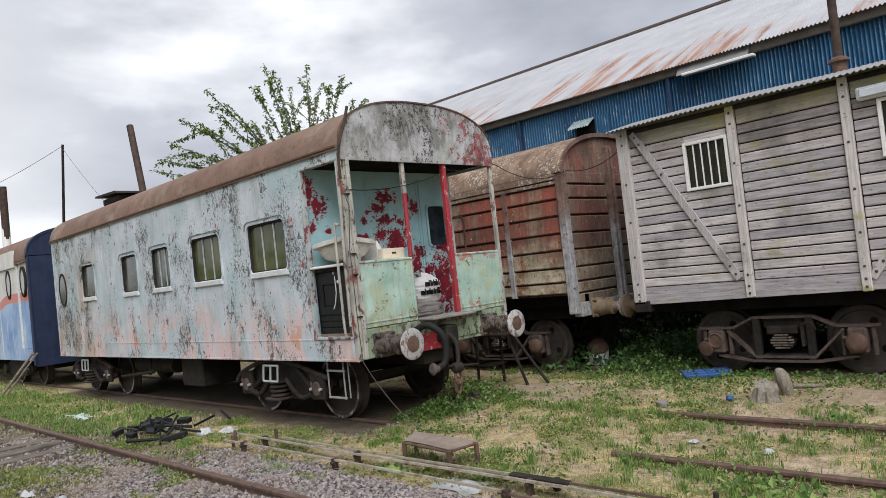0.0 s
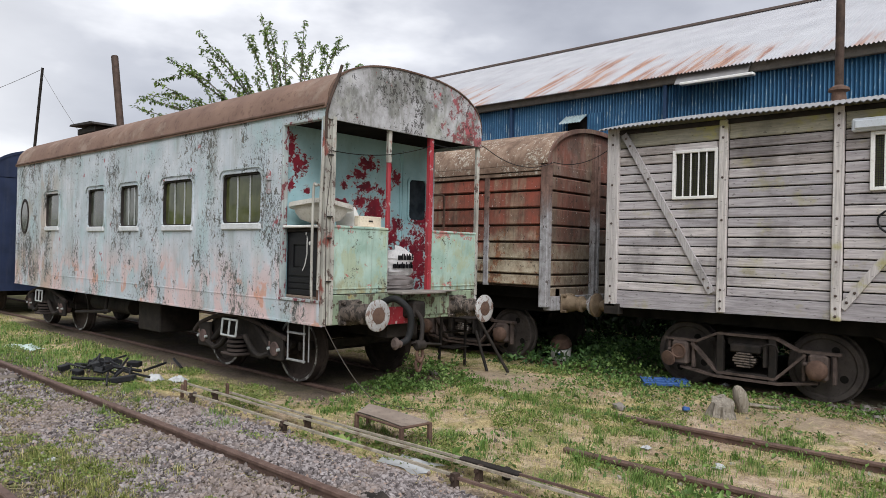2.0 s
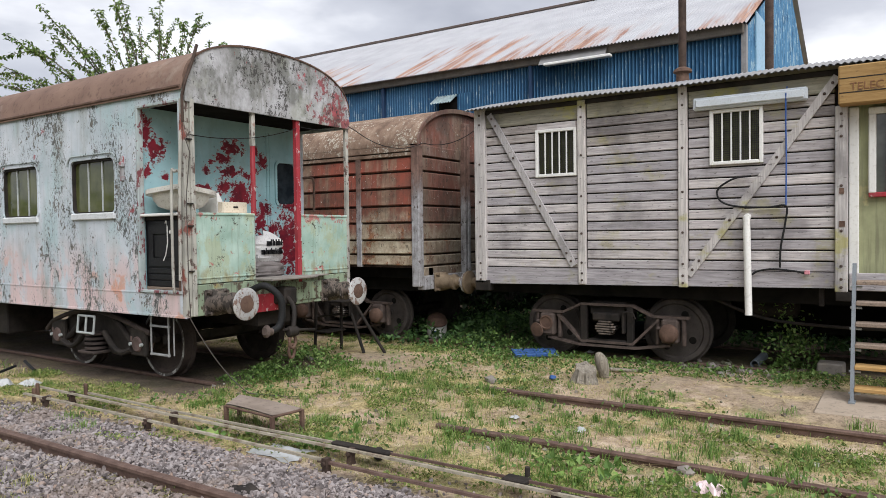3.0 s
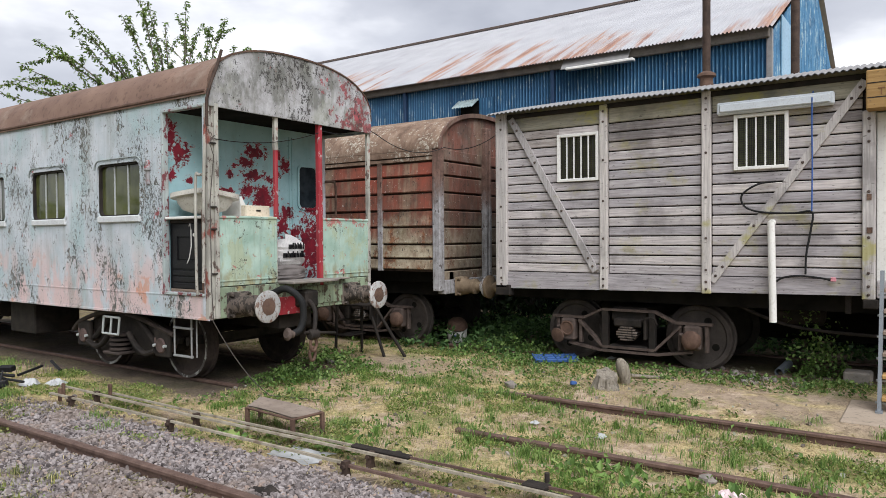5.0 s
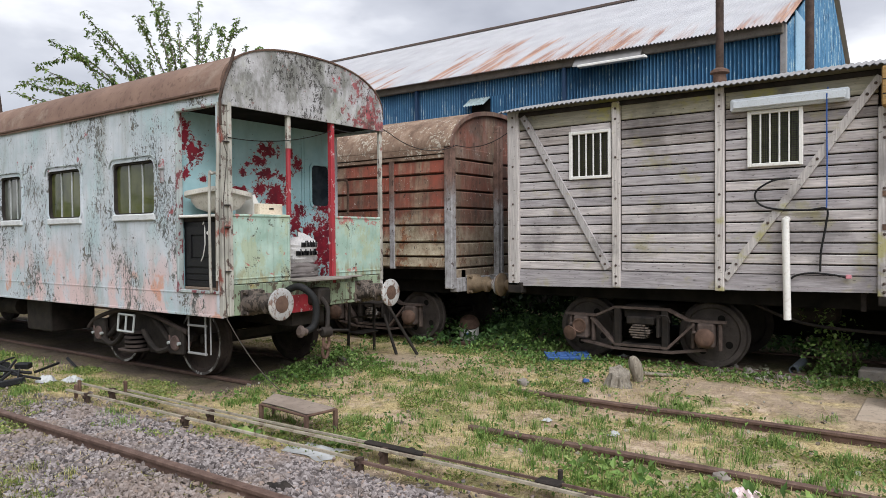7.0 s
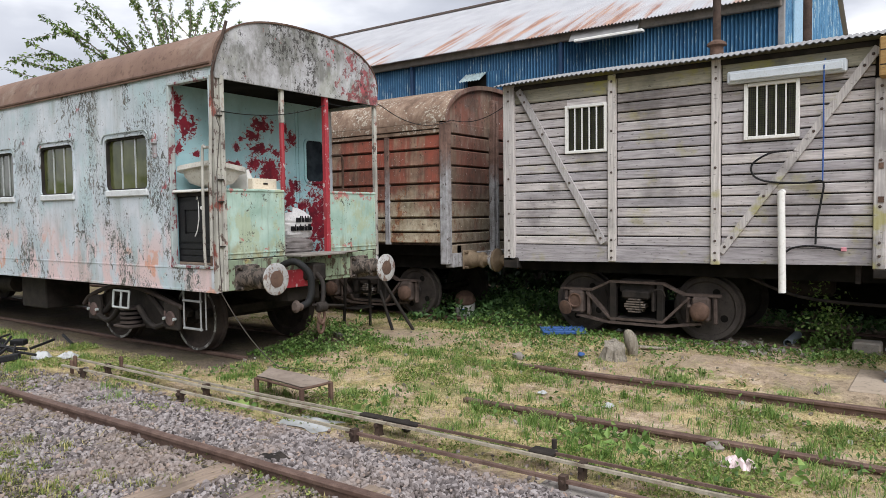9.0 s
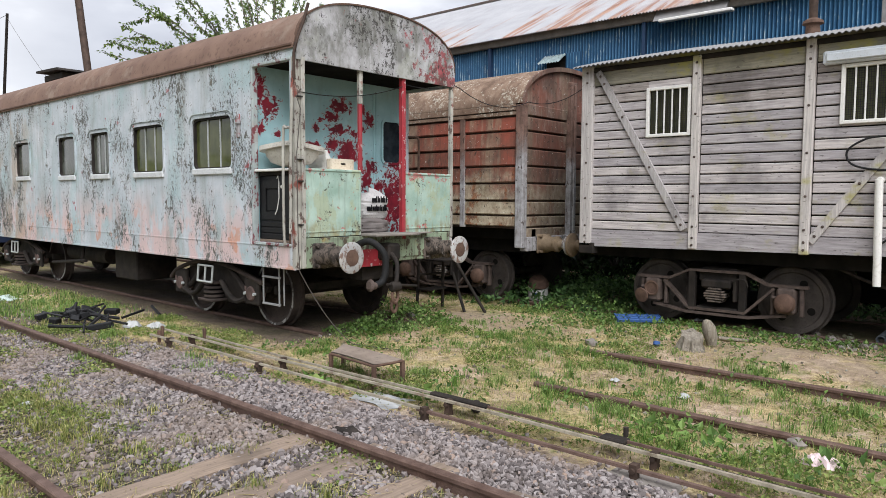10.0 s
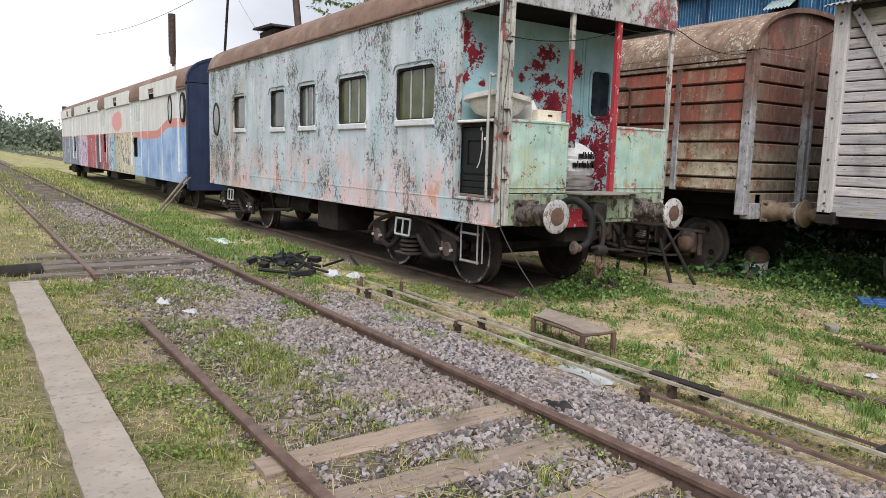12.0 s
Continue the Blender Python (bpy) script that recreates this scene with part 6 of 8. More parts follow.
# ---- the blue shed ----
def shed():
    x0, xr, x2, y0, y1 = 11.0, 17.2, 23.4, -4.34, 24.0
    ze, zr = 6.38, 9.5
    c = thing("shed", (xr, 10, 0), "large blue corrugated iron shed with a rust streaked roof", "building")
    wave = 0.085
    ys = [y0 + wave / 6 * i for i in range(int((y1 - y0) / wave * 6) + 1)]
    m = Mesh().grid([0, 1], ys, lambda u, y: (x0 + 0.026 * math.sin(2 * math.pi * y / wave), y, -0.1 + u * (ze - 0.02)))
    part("front_wall", m, M_SHEDWALL, c, "blue painted corrugated wall")
    xs = [x0 + wave / 6 * i for i in range(int((x2 - x0) / wave * 6) + 1)]
    slope = (zr - ze) / (xr - x0)
    top = lambda x: ze + slope * (x - x0) if x < xr else zr - slope * (x - xr)
    m = Mesh().grid([0, 1], xs, lambda u, x: (x, y0 + 0.02 * math.sin(2 * math.pi * x / wave), -0.1 + u * (top(x) - 0.05)))
    part("gable_wall", m, M_SHEDWALL, c, "blue corrugated gable wall")
    # added dark screen in place of the shaded wall foot
    part("plinth", Mesh().box(x0 - 0.12, x0 - 0.03, y0, y1, -0.1, 1.7, 0.02), M_STEEL, c, "dark screen added over the shaded foot of the wall")
    part("back_wall", Mesh().box(x2 - 0.05, x2, y0, y1, 0, ze).box(x0, x2, y1 - 0.05, y1, 0, ze), M_SHEDWALL, c)
    ys2 = [y0 - 0.12 + wave / 5 * i for i in range(int((y1 - y0 + 0.2) / wave * 5) + 1)]
    m = Mesh().grid([-0.06, 0.3, 0.7, 1.0], ys2, lambda u, y: (x0 + u * (xr - x0), y, ze + u * (zr - ze) + 0.09 + 0.02 * math.sin(2 * math.pi * y / wave)))
    part("roof_slope", m, M_SHEDROOF, c, "grey corrugated roof with orange rust bands")
    part("roof_slope", Mesh().grid([1.0, 2.06], ys2[::5], lambda u, y: (x0 + u * (xr - x0), y, zr - (u - 1) * (zr - ze) + 0.09)), M_SHEDROOF, c)
    part("ridge_cap", Mesh().prism([(xr - 0.3, zr - 0.02), (xr, zr + 0.16), (xr + 0.3, zr - 0.02), (xr, zr + 0.12)], "y", y0 - 0.15, y1), M_DARKRUST, c)
    m = Mesh().box(x0 - 0.16, x0 - 0.03, y0, y1, ze - 0.26, ze - 0.03, 0.02)
    part("eaves_beam", m, M_CONCRETE, c, "weathered grey eaves beam")
    for y in (0.72, 5.44, 10.2):
        part("wall_post", Mesh().box(x0 - 0.13, x0 + 0.0, y - 0.045, y + 0.045, 0, ze - 0.03, 0.01), M_NAVYPOST, c)
    part("corner_flashing", Mesh().box(x0 - 0.06, x0 + 0.08, y0 - 0.05, y0 + 0.07, 0, ze - 0.05, 0.01), M_ZINC, c)
    # gable window with torn sheet
    g = part("gable_window", Mesh().box(12.1, 14.6, y0 - 0.05, y0 - 0.02, 4.6, 6.9), M_SKYGLASS, c, "pale glazed gable opening")
    part("mullion", Mesh().box(13.3, 13.36, y0 - 0.06, y0 - 0.02, 4.6, 6.9), M_ZINC, g)
    # propped hatch
    # dark sheet on the wall stands for the shaded hatch
    m = Mesh().box(x0 - 0.03, x0 - 0.021, 2.95, 3.55, 5.12, 5.62)
    h = part("hatch_opening", m, M_DARKIN, c, "dark wall hatch")
    yw = [2.92 + 0.0142 * i for i in range(49)]
    part("hatch_flap", Mesh().grid([0, 1], yw, lambda u, y: (x0 - 0.03 - 0.38 * u, y, 5.68 - 0.26 * u + 0.018 * math.sin(2 * math.pi * y / wave))), M_SHEDPALE, h, "propped corrugated flap")
    part("hatch_side", Mesh().box(x0 - 0.06, x0 - 0.022, 2.5, 2.93, 5.10, 5.68), M_SHEDWALL, h)
    # roof lamp
    m = Mesh().prism([(x0 - 0.40, 6.03), (x0 - 0.12, 6.40), (x0 - 0.08, 6.40), (x0 - 0.34, 6.03)], "y", -1.34, 0.36)
    l = part("lamp_hood", m, M_ZINC, c, "zinc hood of the wall lamp")
    part("strip_lamp", Mesh().box(x0 - 0.46, x0 - 0.30, -1.50, 0.20, 5.98, 6.05, 0.015), M_WHITE, l, "white strip lamp")


M_NAVYPOST = plain("dark_blue_steel_post", (0.02, 0.05, 0.11), 0.6)
M_SHEDPALE = chipped("pale_blue_grey_sheet", (0.34, 0.42, 0.42), (0.12, 0.10, 0.08), 0.66)
M_SKYGLASS = plain("pale_blue_translucent_sheet", (0.22, 0.42, 0.58), 0.25, 0, 0.4, 2)
shed()

# ---- sleepers, crossing timbers and kerb ----
SLEEPER_YS = []


def sleepers():
    rng = random.Random(8)
    y = -9.75
    while y < 3.4:
        x0, x1 = -3.98 + rng.uniform(-0.06, 0.06), -1.9 + rng.uniform(-0.08, 0.06)
        sink = 0.0 if y < -2.7 else 0.026 if y < -2.2 else 0.034
        if sink == 0:
            SLEEPER_YS.append(y)
        w, tilt = rng.uniform(0.10, 0.125), rng.uniform(-0.02, 0.02)
        m = Mesh()
        n = 9
        pts = []
        for i in range(n):
            t = i / (n - 1)
            pts.append((x0 + (x1 - x0) * t, y + tilt * (t - 0.5) * 2, rng.uniform(-0.012, 0.012), rng.uniform(-0.006, 0.006)))
        vs = []
        for x, yy, dw, dz in pts:
            top = 0.020 + dz - sink
            vs += [(x, yy - w + dw, -0.12), (x, yy - w + dw, top - 0.012), (x, yy - w + 0.015 + dw, top), (x, yy + w - 0.015 + dw, top), (x, yy + w + dw, top - 0.012), (x, yy + w + dw, -0.12)]
        fs = [(6 * i + k, 6 * i + k + 1, 6 * i + k + 7, 6 * i + k + 6) for i in range(n - 1) for k in range(5)]
        m.add(vs, fs + [tuple(range(6)), tuple(range(6 * n - 6, 6 * n))[::-1]])
        part("sleeper", m, M_SLEEPER, main_track)
        y += 0.615 + rng.uniform(-0.012, 0.012)
    for y, z, k in ((4.0, 0.05, 0.10), (4.55, 0.07, 0.13), (5.15, 0.05, 0.10), (6.0, 0.04, 0.11)):
        part("crossing_timber", Mesh().box(-4.6, -2.24, y - k, y + k, -0.1, z, 0.02), M_OLDTIMBER, main_track, "heavy dark grey crossing timber")


sleepers()
M_KERB = rust("worn_pinkish_concrete", (0.235, 0.197, 0.16), (0.345, 0.295, 0.245), 0.92, 0.0, 2.5, (0.30, 0.24, 0.185))
kerb = thing("kerb", (-4.72, -2, 0), "flush strip of worn concrete platform edging", "kerb", kind="structure")
rng = random.Random(3)
yk = -11.0
while yk < 3.6:
    ln = min(rng.uniform(4.7, 5.0), 3.6 - yk)
    m = Mesh()
    n = 44
    left = [(-4.865 + 0.016 * noise.noise(Vector((yk * 2.0 + 9.3 * i / n, 1.7, 0.3))) + rng.uniform(-0.006, 0.006), yk + (ln - 0.012) * i / (n - 1)) for i in range(n)]
    right = [(-4.545 + rng.uniform(-0.003, 0.003), yk + (ln - 0.012) * i / (n - 1)) for i in range(n)]
    m.prism(left + right[::-1], "z", -0.25, 0.045 + rng.uniform(-0.006, 0.006))
    part("kerb_slab", m, M_KERB, kerb)
    yk += ln
whole("timber_baulk", Mesh().tube([(-5.4, 4.3, 0.02), (-4.9, 4.35, 0.03), (-4.45, 4.5, 0.02)], 0.12, 12), M_STEEL, (-4.9, 4.35, 0), "dark half round timber baulk beside the kerb", "timber")


# ---- point rods ----
def point_rods():
    t = thing("point_rods", (-1.1, -3, 0), "long worn steel point rods on cast stands", "signal gear")
    # the black strip stands for the shaded gap between the rear rods
    for x, ya, y1, z, w, mat in ((-1.14, -3.22, 1.6, 0.070, 0.018, M_RAILPALE), (-1.13, -12, -3.18, 0.052, 0.022, M_RAIL), (-0.86, -12, 1.9, 0.074, 0.018, M_RAILPALE), (-0.80, -12, 1.2, 0.052, 0.018, M_RODGAP),
                                 (-0.745, -3.0, 0.9, 0.074, 0.014, M_RAILPALE), (-0.745, -12, -2.96, 0.072, 0.011, M_RAIL)):
        m = Mesh()
        ys = [ya + (y1 - ya) * i / 30 for i in range(31)]
        sec = [(-w, -0.010), (-0.8 * w, 0.010), (0.8 * w, 0.010), (w, -0.010)]
        vs = [(x + u + 0.006 * math.sin(1.3 * y), y, z + v + 0.006 * math.sin(0.9 * y + x * 9)) for y in ys for u, v in sec]
        m.add(vs, [(4 * k + i, 4 * k + (i + 1) % 4, 4 * k + 4 + (i + 1) % 4, 4 * k + 4 + i) for k in range(30) for i in range(4)] + [(3, 2, 1, 0), (120, 121, 122, 123)])
        part("rod", m, mat, t)
    for y in (-7.1, -5.2, -3.28, -0.85, 1.1):
        for x in (-1.14, -0.83):
            m = Mesh().prism([(x - 0.05, -0.10), (x + 0.05, -0.10), (x + 0.025, 0.0), (x + 0.032, 0.088), (x - 0.032, 0.088), (x - 0.025, 0.0)], "y", y - 0.025, y + 0.025)
            m.rod((x - 0.05, y, 0.045), (x + 0.05, y, 0.045), 0.02, n=10)
            part("rod_stand", m, M_DARKRUST, t, "dark rusty cast rod stand")
    part("rod_joint", Mesh().box(-0.82, -0.70, -4.95, -4.75, 0.055, 0.095, 0.01).rod((-0.68, -4.9, 0.09), (-0.68, -4.9, 0.16), 0.02), M_STEEL, t)
    part("rod_joint", Mesh().box(-0.78, -0.70, -3.65, -3.0, 0.06, 0.09, 0.01).box(-0.66, -0.58, -3.46, -3.38, -0.05, 0.06, 0.02), M_STEEL, t)
    for y, x in ((1.75, -0.9), (1.2, -0.60), (1.5, -1.07)):
        part("crank_post", Mesh().box(x - 0.015, x + 0.015, y - 0.03, y + 0.03, -0.05, 0.13, 0.01), M_RUST, t)
    part("concrete_foot", Mesh().box(-1.30, -0.95, -5.5, -5.0, -0.1, -0.01, 0.02), M_CONCRETE, t)


M_RODGAP = rust("dark_rod_gap", (0.012, 0.011, 0.010), (0.045, 0.036, 0.03), 0.6, 0.1, 9)
M_RAILPALE = rust("rubbed_pale_steel", (0.19, 0.163, 0.118), (0.42, 0.37, 0.285), 0.65, 0.05, 9, (0.13, 0.085, 0.055))
point_rods()


# ---- steel trestle beside the rods ----
def trestle():
    c = [(-0.62, -1.42), (-0.26, -1.20), (-0.34, -2.22), (-0.70, -2.18)]
    t = thing("metal_trestle", (-0.55, -1.7, 0), "low rusty steel trestle with a plate top in the grass", "trestle")
    z = 0.20
    m = Mesh()
    n = 7
    top = []
    for i in range(n):
        for j in range(5):
            u, v = i / (n - 1), j / 4
            a = Vector((*c[0], 0)).lerp(Vector((*c[3], 0)), u)
            b = Vector((*c[1], 0)).lerp(Vector((*c[2], 0)), u)
            p = a.lerp(b, v)
            top.append((p.x, p.y, z + 0.006 * math.sin(4 * u) + 0.006 * math.sin(5 * v + 2)))
    fs = [(i * 5 + j, (i + 1) * 5 + j, (i + 1) * 5 + j + 1, i * 5 + j + 1) for i in range(n - 1) for j in range(4)]
    m.add(top, fs).add([(x, y, q - 0.012) for x, y, q in top], fs)
    part("plate", m, M_PLATE, t, "bent brown steel plate")
    for x, y in c:
        part("leg", Mesh().box(x - 0.02, x + 0.02, y - 0.02, y + 0.02, -0.08, z - 0.012, 0.004), M_RUST, t)
    for a, b in zip(c, c[1:] + c[:1]):
        part("edge_bar", Mesh().rod((*a, z - 0.02), (*b, z - 0.02), 0.014, n=8), M_RUST, t)


M_PLATE = rust("dusty_brown_plate", (0.17, 0.13, 0.10), (0.29, 0.235, 0.19), 0.8, 0.0, 3)
M_DUST = rust("dusty_slab", (0.30, 0.24, 0.18), (0.40, 0.325, 0.25), 0.95, 0.0, 2)
trestle()


# ---- things on the coach platform ----
def stove_cabinet():
    t = thing("kitchen_cabinet", (0.45, 0.55, 1.26), "black kitchen cabinet standing on the coach platform", "cabinet")
    part("body", Mesh().box(0.105, 0.72, 0.19, 0.95, 1.262, 2.14, 0.01), M_BLACK, t)
    m = Mesh()
    ring(m, [(0.24, 1.56), (0.86, 1.56), (0.86, 2.07), (0.24, 2.07)], [(0.33, 1.66), (0.77, 1.66), (0.77, 1.97), (0.33, 1.97)], lambda u, v, d: (0.082 + d, u, v), 0.022)
    d = part("door", m, M_BLACK, t)
    part("door_panel", Mesh().box(0.094, 0.104, 0.345, 0.755, 1.675, 1.955, 0.004), M_BLACK, d)
    part("door_catch", Mesh().rod((0.07, 0.40, 1.99), (0.082, 0.40, 1.99), 0.022, n=12), M_WHITE, d, "round white catch")
    for k in range(3):
        part("drawer", Mesh().box(0.085, 0.104, 0.23, 0.87, 1.305 + 0.08 * k, 1.372 + 0.08 * k, 0.006), M_BLACK, t)
    part("worktop", Mesh().box(0.01, 0.80, 0.14, 0.945, 2.19, 2.225, 0.008), M_WHITE, t, "thin pale worktop")
    part("top_rail", Mesh().box(0.08, 0.18, 0.16, 0.92, 2.14, 2.19, 0.004), M_STEEL, t)
    part("base_board", Mesh().box(0.078, 0.10, 0.15, 0.91, 1.262, 1.295, 0.004), M_SLEEPER, t, "worn timber base board")
    part("flex", Mesh().tube([(0.074, 0.50, 2.10), (0.06, 0.46, 2.13), (0.06, 0.44, 2.05), (0.062, 0.44, 1.85), (0.06, 0.48, 1.70), (0.062, 0.53, 1.63)], 0.007), M_WHITE, t, "white flex hanging down the door")


stove_cabinet()


def sink():
    t = thing("sink", (0.5, 0.5, 2.235), "old white enamel sink lying tilted on the cabinet", "sink")
    tilt = Matrix.Translation((0.33, 0.52, 2.385)) @ Euler((radians(-5), radians(7), radians(4))).to_matrix().to_4x4()
    m, out = Mesh(), []
    n = 28
    for z, a, b in ((0.07, 0.34, 0.37), (0.13, 0.34, 0.37), (0.13, 0.28, 0.31), (0.06, 0.25, 0.31), (-0.03, 0.20, 0.25), (-0.07, 0.10, 0.12)):
        for i in range(n):
            th = 2 * math.pi * i / n
            c, s2 = math.cos(th), math.sin(th)
            out.append(tilt @ Vector((a * math.copysign(abs(c) ** 0.45, c), b * math.copysign(abs(s2) ** 0.45, s2), z)))
    k = len(out)
    for z, a, b in ((0.07, 0.29, 0.33), (0.01, 0.28, 0.31), (-0.07, 0.22, 0.26), (-0.115, 0.12, 0.14)):
        for i in range(n):
            th = 2 * math.pi * i / n
            c, s2 = math.cos(th), math.sin(th)
            out.append(tilt @ Vector((a * math.copysign(abs(c) ** 0.6, c), b * math.copysign(abs(s2) ** 0.6, s2), z)))
    fs = [(r2 * n + i, r2 * n + (i + 1) % n, (r2 + 1) * n + (i + 1) % n, (r2 + 1) * n + i) for r2 in range(5) for i in range(n)]
    fs += [(k + r2 * n + i, k + r2 * n + (i + 1) % n, k + (r2 + 1) * n + (i + 1) % n, k + (r2 + 1) * n + i) for r2 in range(3) for i in range(n)]
    fs += [(i, (i + 1) % n, k + (i + 1) % n, k + i) for i in range(n)] + [tuple(range(5 * n, 6 * n)), tuple(range(k + 3 * n, k + 4 * n))]
    part("bowl", Mesh().add(out, fs), plain("stained_enamel", (0.56, 0.53, 0.46), 0.4, 0, 0.5, 4, (0.20, 0.15, 0.09), 0.5), t)
    part("waste_pipe", Mesh().rod((0.33, 0.52, 2.226), (0.33, 0.52, 2.30), 0.05, n=14), M_STEEL, t)


sink()
whole("stone_basin", Mesh().prism([(0.76, 2.235), (0.93, 2.235), (0.91, 2.28), (0.78, 2.50), (0.755, 2.49)], "y", 0.34, 0.72), M_WHITE, (0.85, 0.5, 2.235), "broken white basin panel standing beside the sink", "basin")
t = thing("drawer", (1.3, 0.5, 2.2), "loose cream wooden drawer on the platform shelf", "drawer")
part("front", Mesh().box(0.76, 1.16, 0.22, 0.24, 2.235, 2.38, 0.006), M_CREAM := plain("cream_paint", (0.66, 0.58, 0.45), 0.6, 0, 0.3, 5, (0.3, 0.2, 0.1), 0.5), t)
part("side", Mesh().box(0.76, 0.78, 0.24, 0.33, 2.235, 2.38, 0.004), M_CREAM, t)
part("side", Mesh().box(1.14, 1.16, 0.24, 0.60, 2.235, 2.38, 0.004), M_CREAM, t)
part("pull", Mesh().box(0.92, 1.0, 0.212, 0.221, 2.30, 2.325, 0.004), M_STEEL, t)
whole("shelf_board", Mesh().box(0.80, 1.16, 0.06, 0.92, 2.205, 2.232, 0.005), M_CREAM, (0.98, 0.5, 2.205), "pale shelf board above the platform panel", "shelf")
whole("shelf_trestle", Mesh().box(0.85, 0.90, 0.40, 0.80, 1.262, 2.2, 0.01).box(1.05, 1.10, 0.5, 0.8, 1.262, 2.2, 0.01), M_STEEL, (0.98, 0.6, 1.262), "dark trestle that carries the shelf", "trestle")


def sack(cx, cy, z, w, d, h, seed, material, name, label, peak=0.0):
    m = Mesh()
    na, nh = 40, 26

    def f(i, a):
        v = i / nh
        k = (1 - abs(2 * v - 1) ** 4) ** 0.5 * 0.9 + 0.12
        if v > 0.75:
            k *= 1 - 0.45 * (v - 0.75) / 0.25
        r = 1 + 0.14 * noise.noise(Vector((math.cos(a) * 1.5 + seed, math.sin(a) * 1.5, v * 4))) + 0.09 * noise.noise(Vector((math.cos(a) * 4, math.sin(a) * 4, v * 16 + seed)))
        cs, sn = math.cos(a), math.sin(a)
        e = 0.65
        return (cx + w * k * r * math.copysign(abs(cs) ** e, cs), cy + d * k * r * math.copysign(abs(sn) ** e, sn), z + h * v + 0.03 * noise.noise(Vector((cs, sn, seed))) * v + peak * max(0.0, cs) ** 2 * v ** 3)

    m.grid(list(range(nh + 1)), [2 * math.pi * i / na for i in range(na + 1)], f)
    return whole(name, m, material, (cx, cy, z), label, "sack")


M_SACK = plain("printed_white_sack", (0.50, 0.48, 0.46), 0.5, 0, 0.5, 7, (0.10, 0.09, 0.08), 0.5)
M_SACKDARK = plain("crumpled_grey_sack", (0.16, 0.14, 0.13), 0.5, 0, 0.6, 9)
sack(1.51, 0.35, 1.262, 0.31, 0.20, 0.36, 2, M_SACKDARK, "sack", "crumpled grey plastic sack on the platform floor")
s = sack(1.54, 0.36, 1.50, 0.30, 0.17, 0.43, 5, M_SACK, "sack", "white printed plastic sack with dark bars of print", 0.07)
for k, (x0, x1, z) in enumerate(((1.46, 1.74, 1.82), (1.36, 1.74, 1.70))):
    m = Mesh()
    x = x0
    r2 = random.Random(k)
    while x < x1:
        ww = r2.uniform(0.010, 0.014)
        m.box(x, x + ww, 0.165, 0.18, z - 0.035, z + r2.choice((0.03, 0.03, 0.055)))
        if r2.random() < 0.6:
            m.box(x, x + 0.03, 0.165, 0.179, z + r2.choice((-0.03, -0.002, 0.008)), z + 0.012)
        x += ww + r2.choice((0.010, 0.014, 0.02))
    part("print_bars", m, M_BLACK, s)


# ---- loose things in the yard ----
def stump():
    m = Mesh()
    n = 26

    def f(h, a):
        r = 0.125 + 0.06 * (1 - h) ** 2 * (1 + 0.5 * math.sin(3 * a + 1)) + 0.012 * math.sin(9 * a) + 0.03 * noise.noise(Vector((math.cos(a) * 2, math.sin(a) * 2, h * 3)))
        return (3.34 + r * math.cos(a), -3.74 + r * math.sin(a), -0.06 + h * (0.20 + 0.05 * math.sin(a + 1) + 0.012 * math.sin(5 * a)))

    m.grid([0, 0.2, 0.45, 0.7, 0.9, 1.0], [2 * math.pi * i / n for i in range(n + 1)], f)
    top = [f(1.0, 2 * math.pi * i / n) for i in range(n)]
    m.add(top + [(3.34, -3.74, 0.11)], [(i, (i + 1) % n, n) for i in range(n)])
    whole("tree_stump", m, M_STUMP, (3.34, -3.74, -0.05), "split grey tree stump in the grass", "stump")


M_STUMP = old_wood("bleached_stump_wood", (0.11, 0.092, 0.07), (0.34, 0.30, 0.24), "z")
stump()
whole("log", Mesh().tube([(3.68, -3.88, -0.05), (3.66, -3.87, 0.08), (3.63, -3.85, 0.20), (3.60, -3.83, 0.27), (3.59, -3.82, 0.30)], [0.06, 0.085, 0.085, 0.06, 0.03], 14), M_STUMP, (3.66, -3.86, -0.05), "short upright grey log beside the stump", "log")
whole("plank", Mesh().box(-0.30, 0.30, -0.05, 0.05, 0, 0.03, 0.006, pose(4.15, -4.1, -0.02, 0, 4, -62)), M_STUMP, (4.15, -4.1, 0), "short weathered plank lying in the weeds", "plank")
t = thing("blue_crate", (4.6, -2.45, 0), "crushed bright blue plastic crate in the grass", "crate")
mm = pose(4.55, -2.42, 0.02, 6, 0, -52)
for i in range(3):
    part("slat", Mesh().box(-0.34, 0.34, -0.16 + 0.12 * i, -0.08 + 0.12 * i, 0.0, 0.05, 0.008, mm), M_BLUECRATE := (M_BLUECRATE if i else plain("bright_blue_plastic", (0.03, 0.085, 0.24), 0.6, 0, 0.4, 14, (0.10, 0.16, 0.28), 0.5)), t)
for i in range(5):
    part("rib", Mesh().box(-0.34 + 0.165 * i, -0.32 + 0.165 * i, -0.17, 0.17, 0.0, 0.058, 0.004, mm), M_BLUECRATE, t)
whole("plastic_scrap", Mesh().box(-0.08, 0.08, -0.04, 0.04, -0.03, 0.025, 0.01, pose(3.16, -3.36, 0, 10, 14, 30)), M_BLUECRATE, (3.16, -3.36, 0), "dark blue plastic scrap", "litter")
t = thing("paint_tin", (5.6, 0.1, 0), "white tin with torn label and a rusty lid", "tin")
part("can", Mesh().lathe((5.55, 0.08, -0.02), (5.55, 0.08, 0.26), [(0, 0.17), (0.02, 0.18), (0.26, 0.19), (0.28, 0.18)], 24), M_WHITE, t)
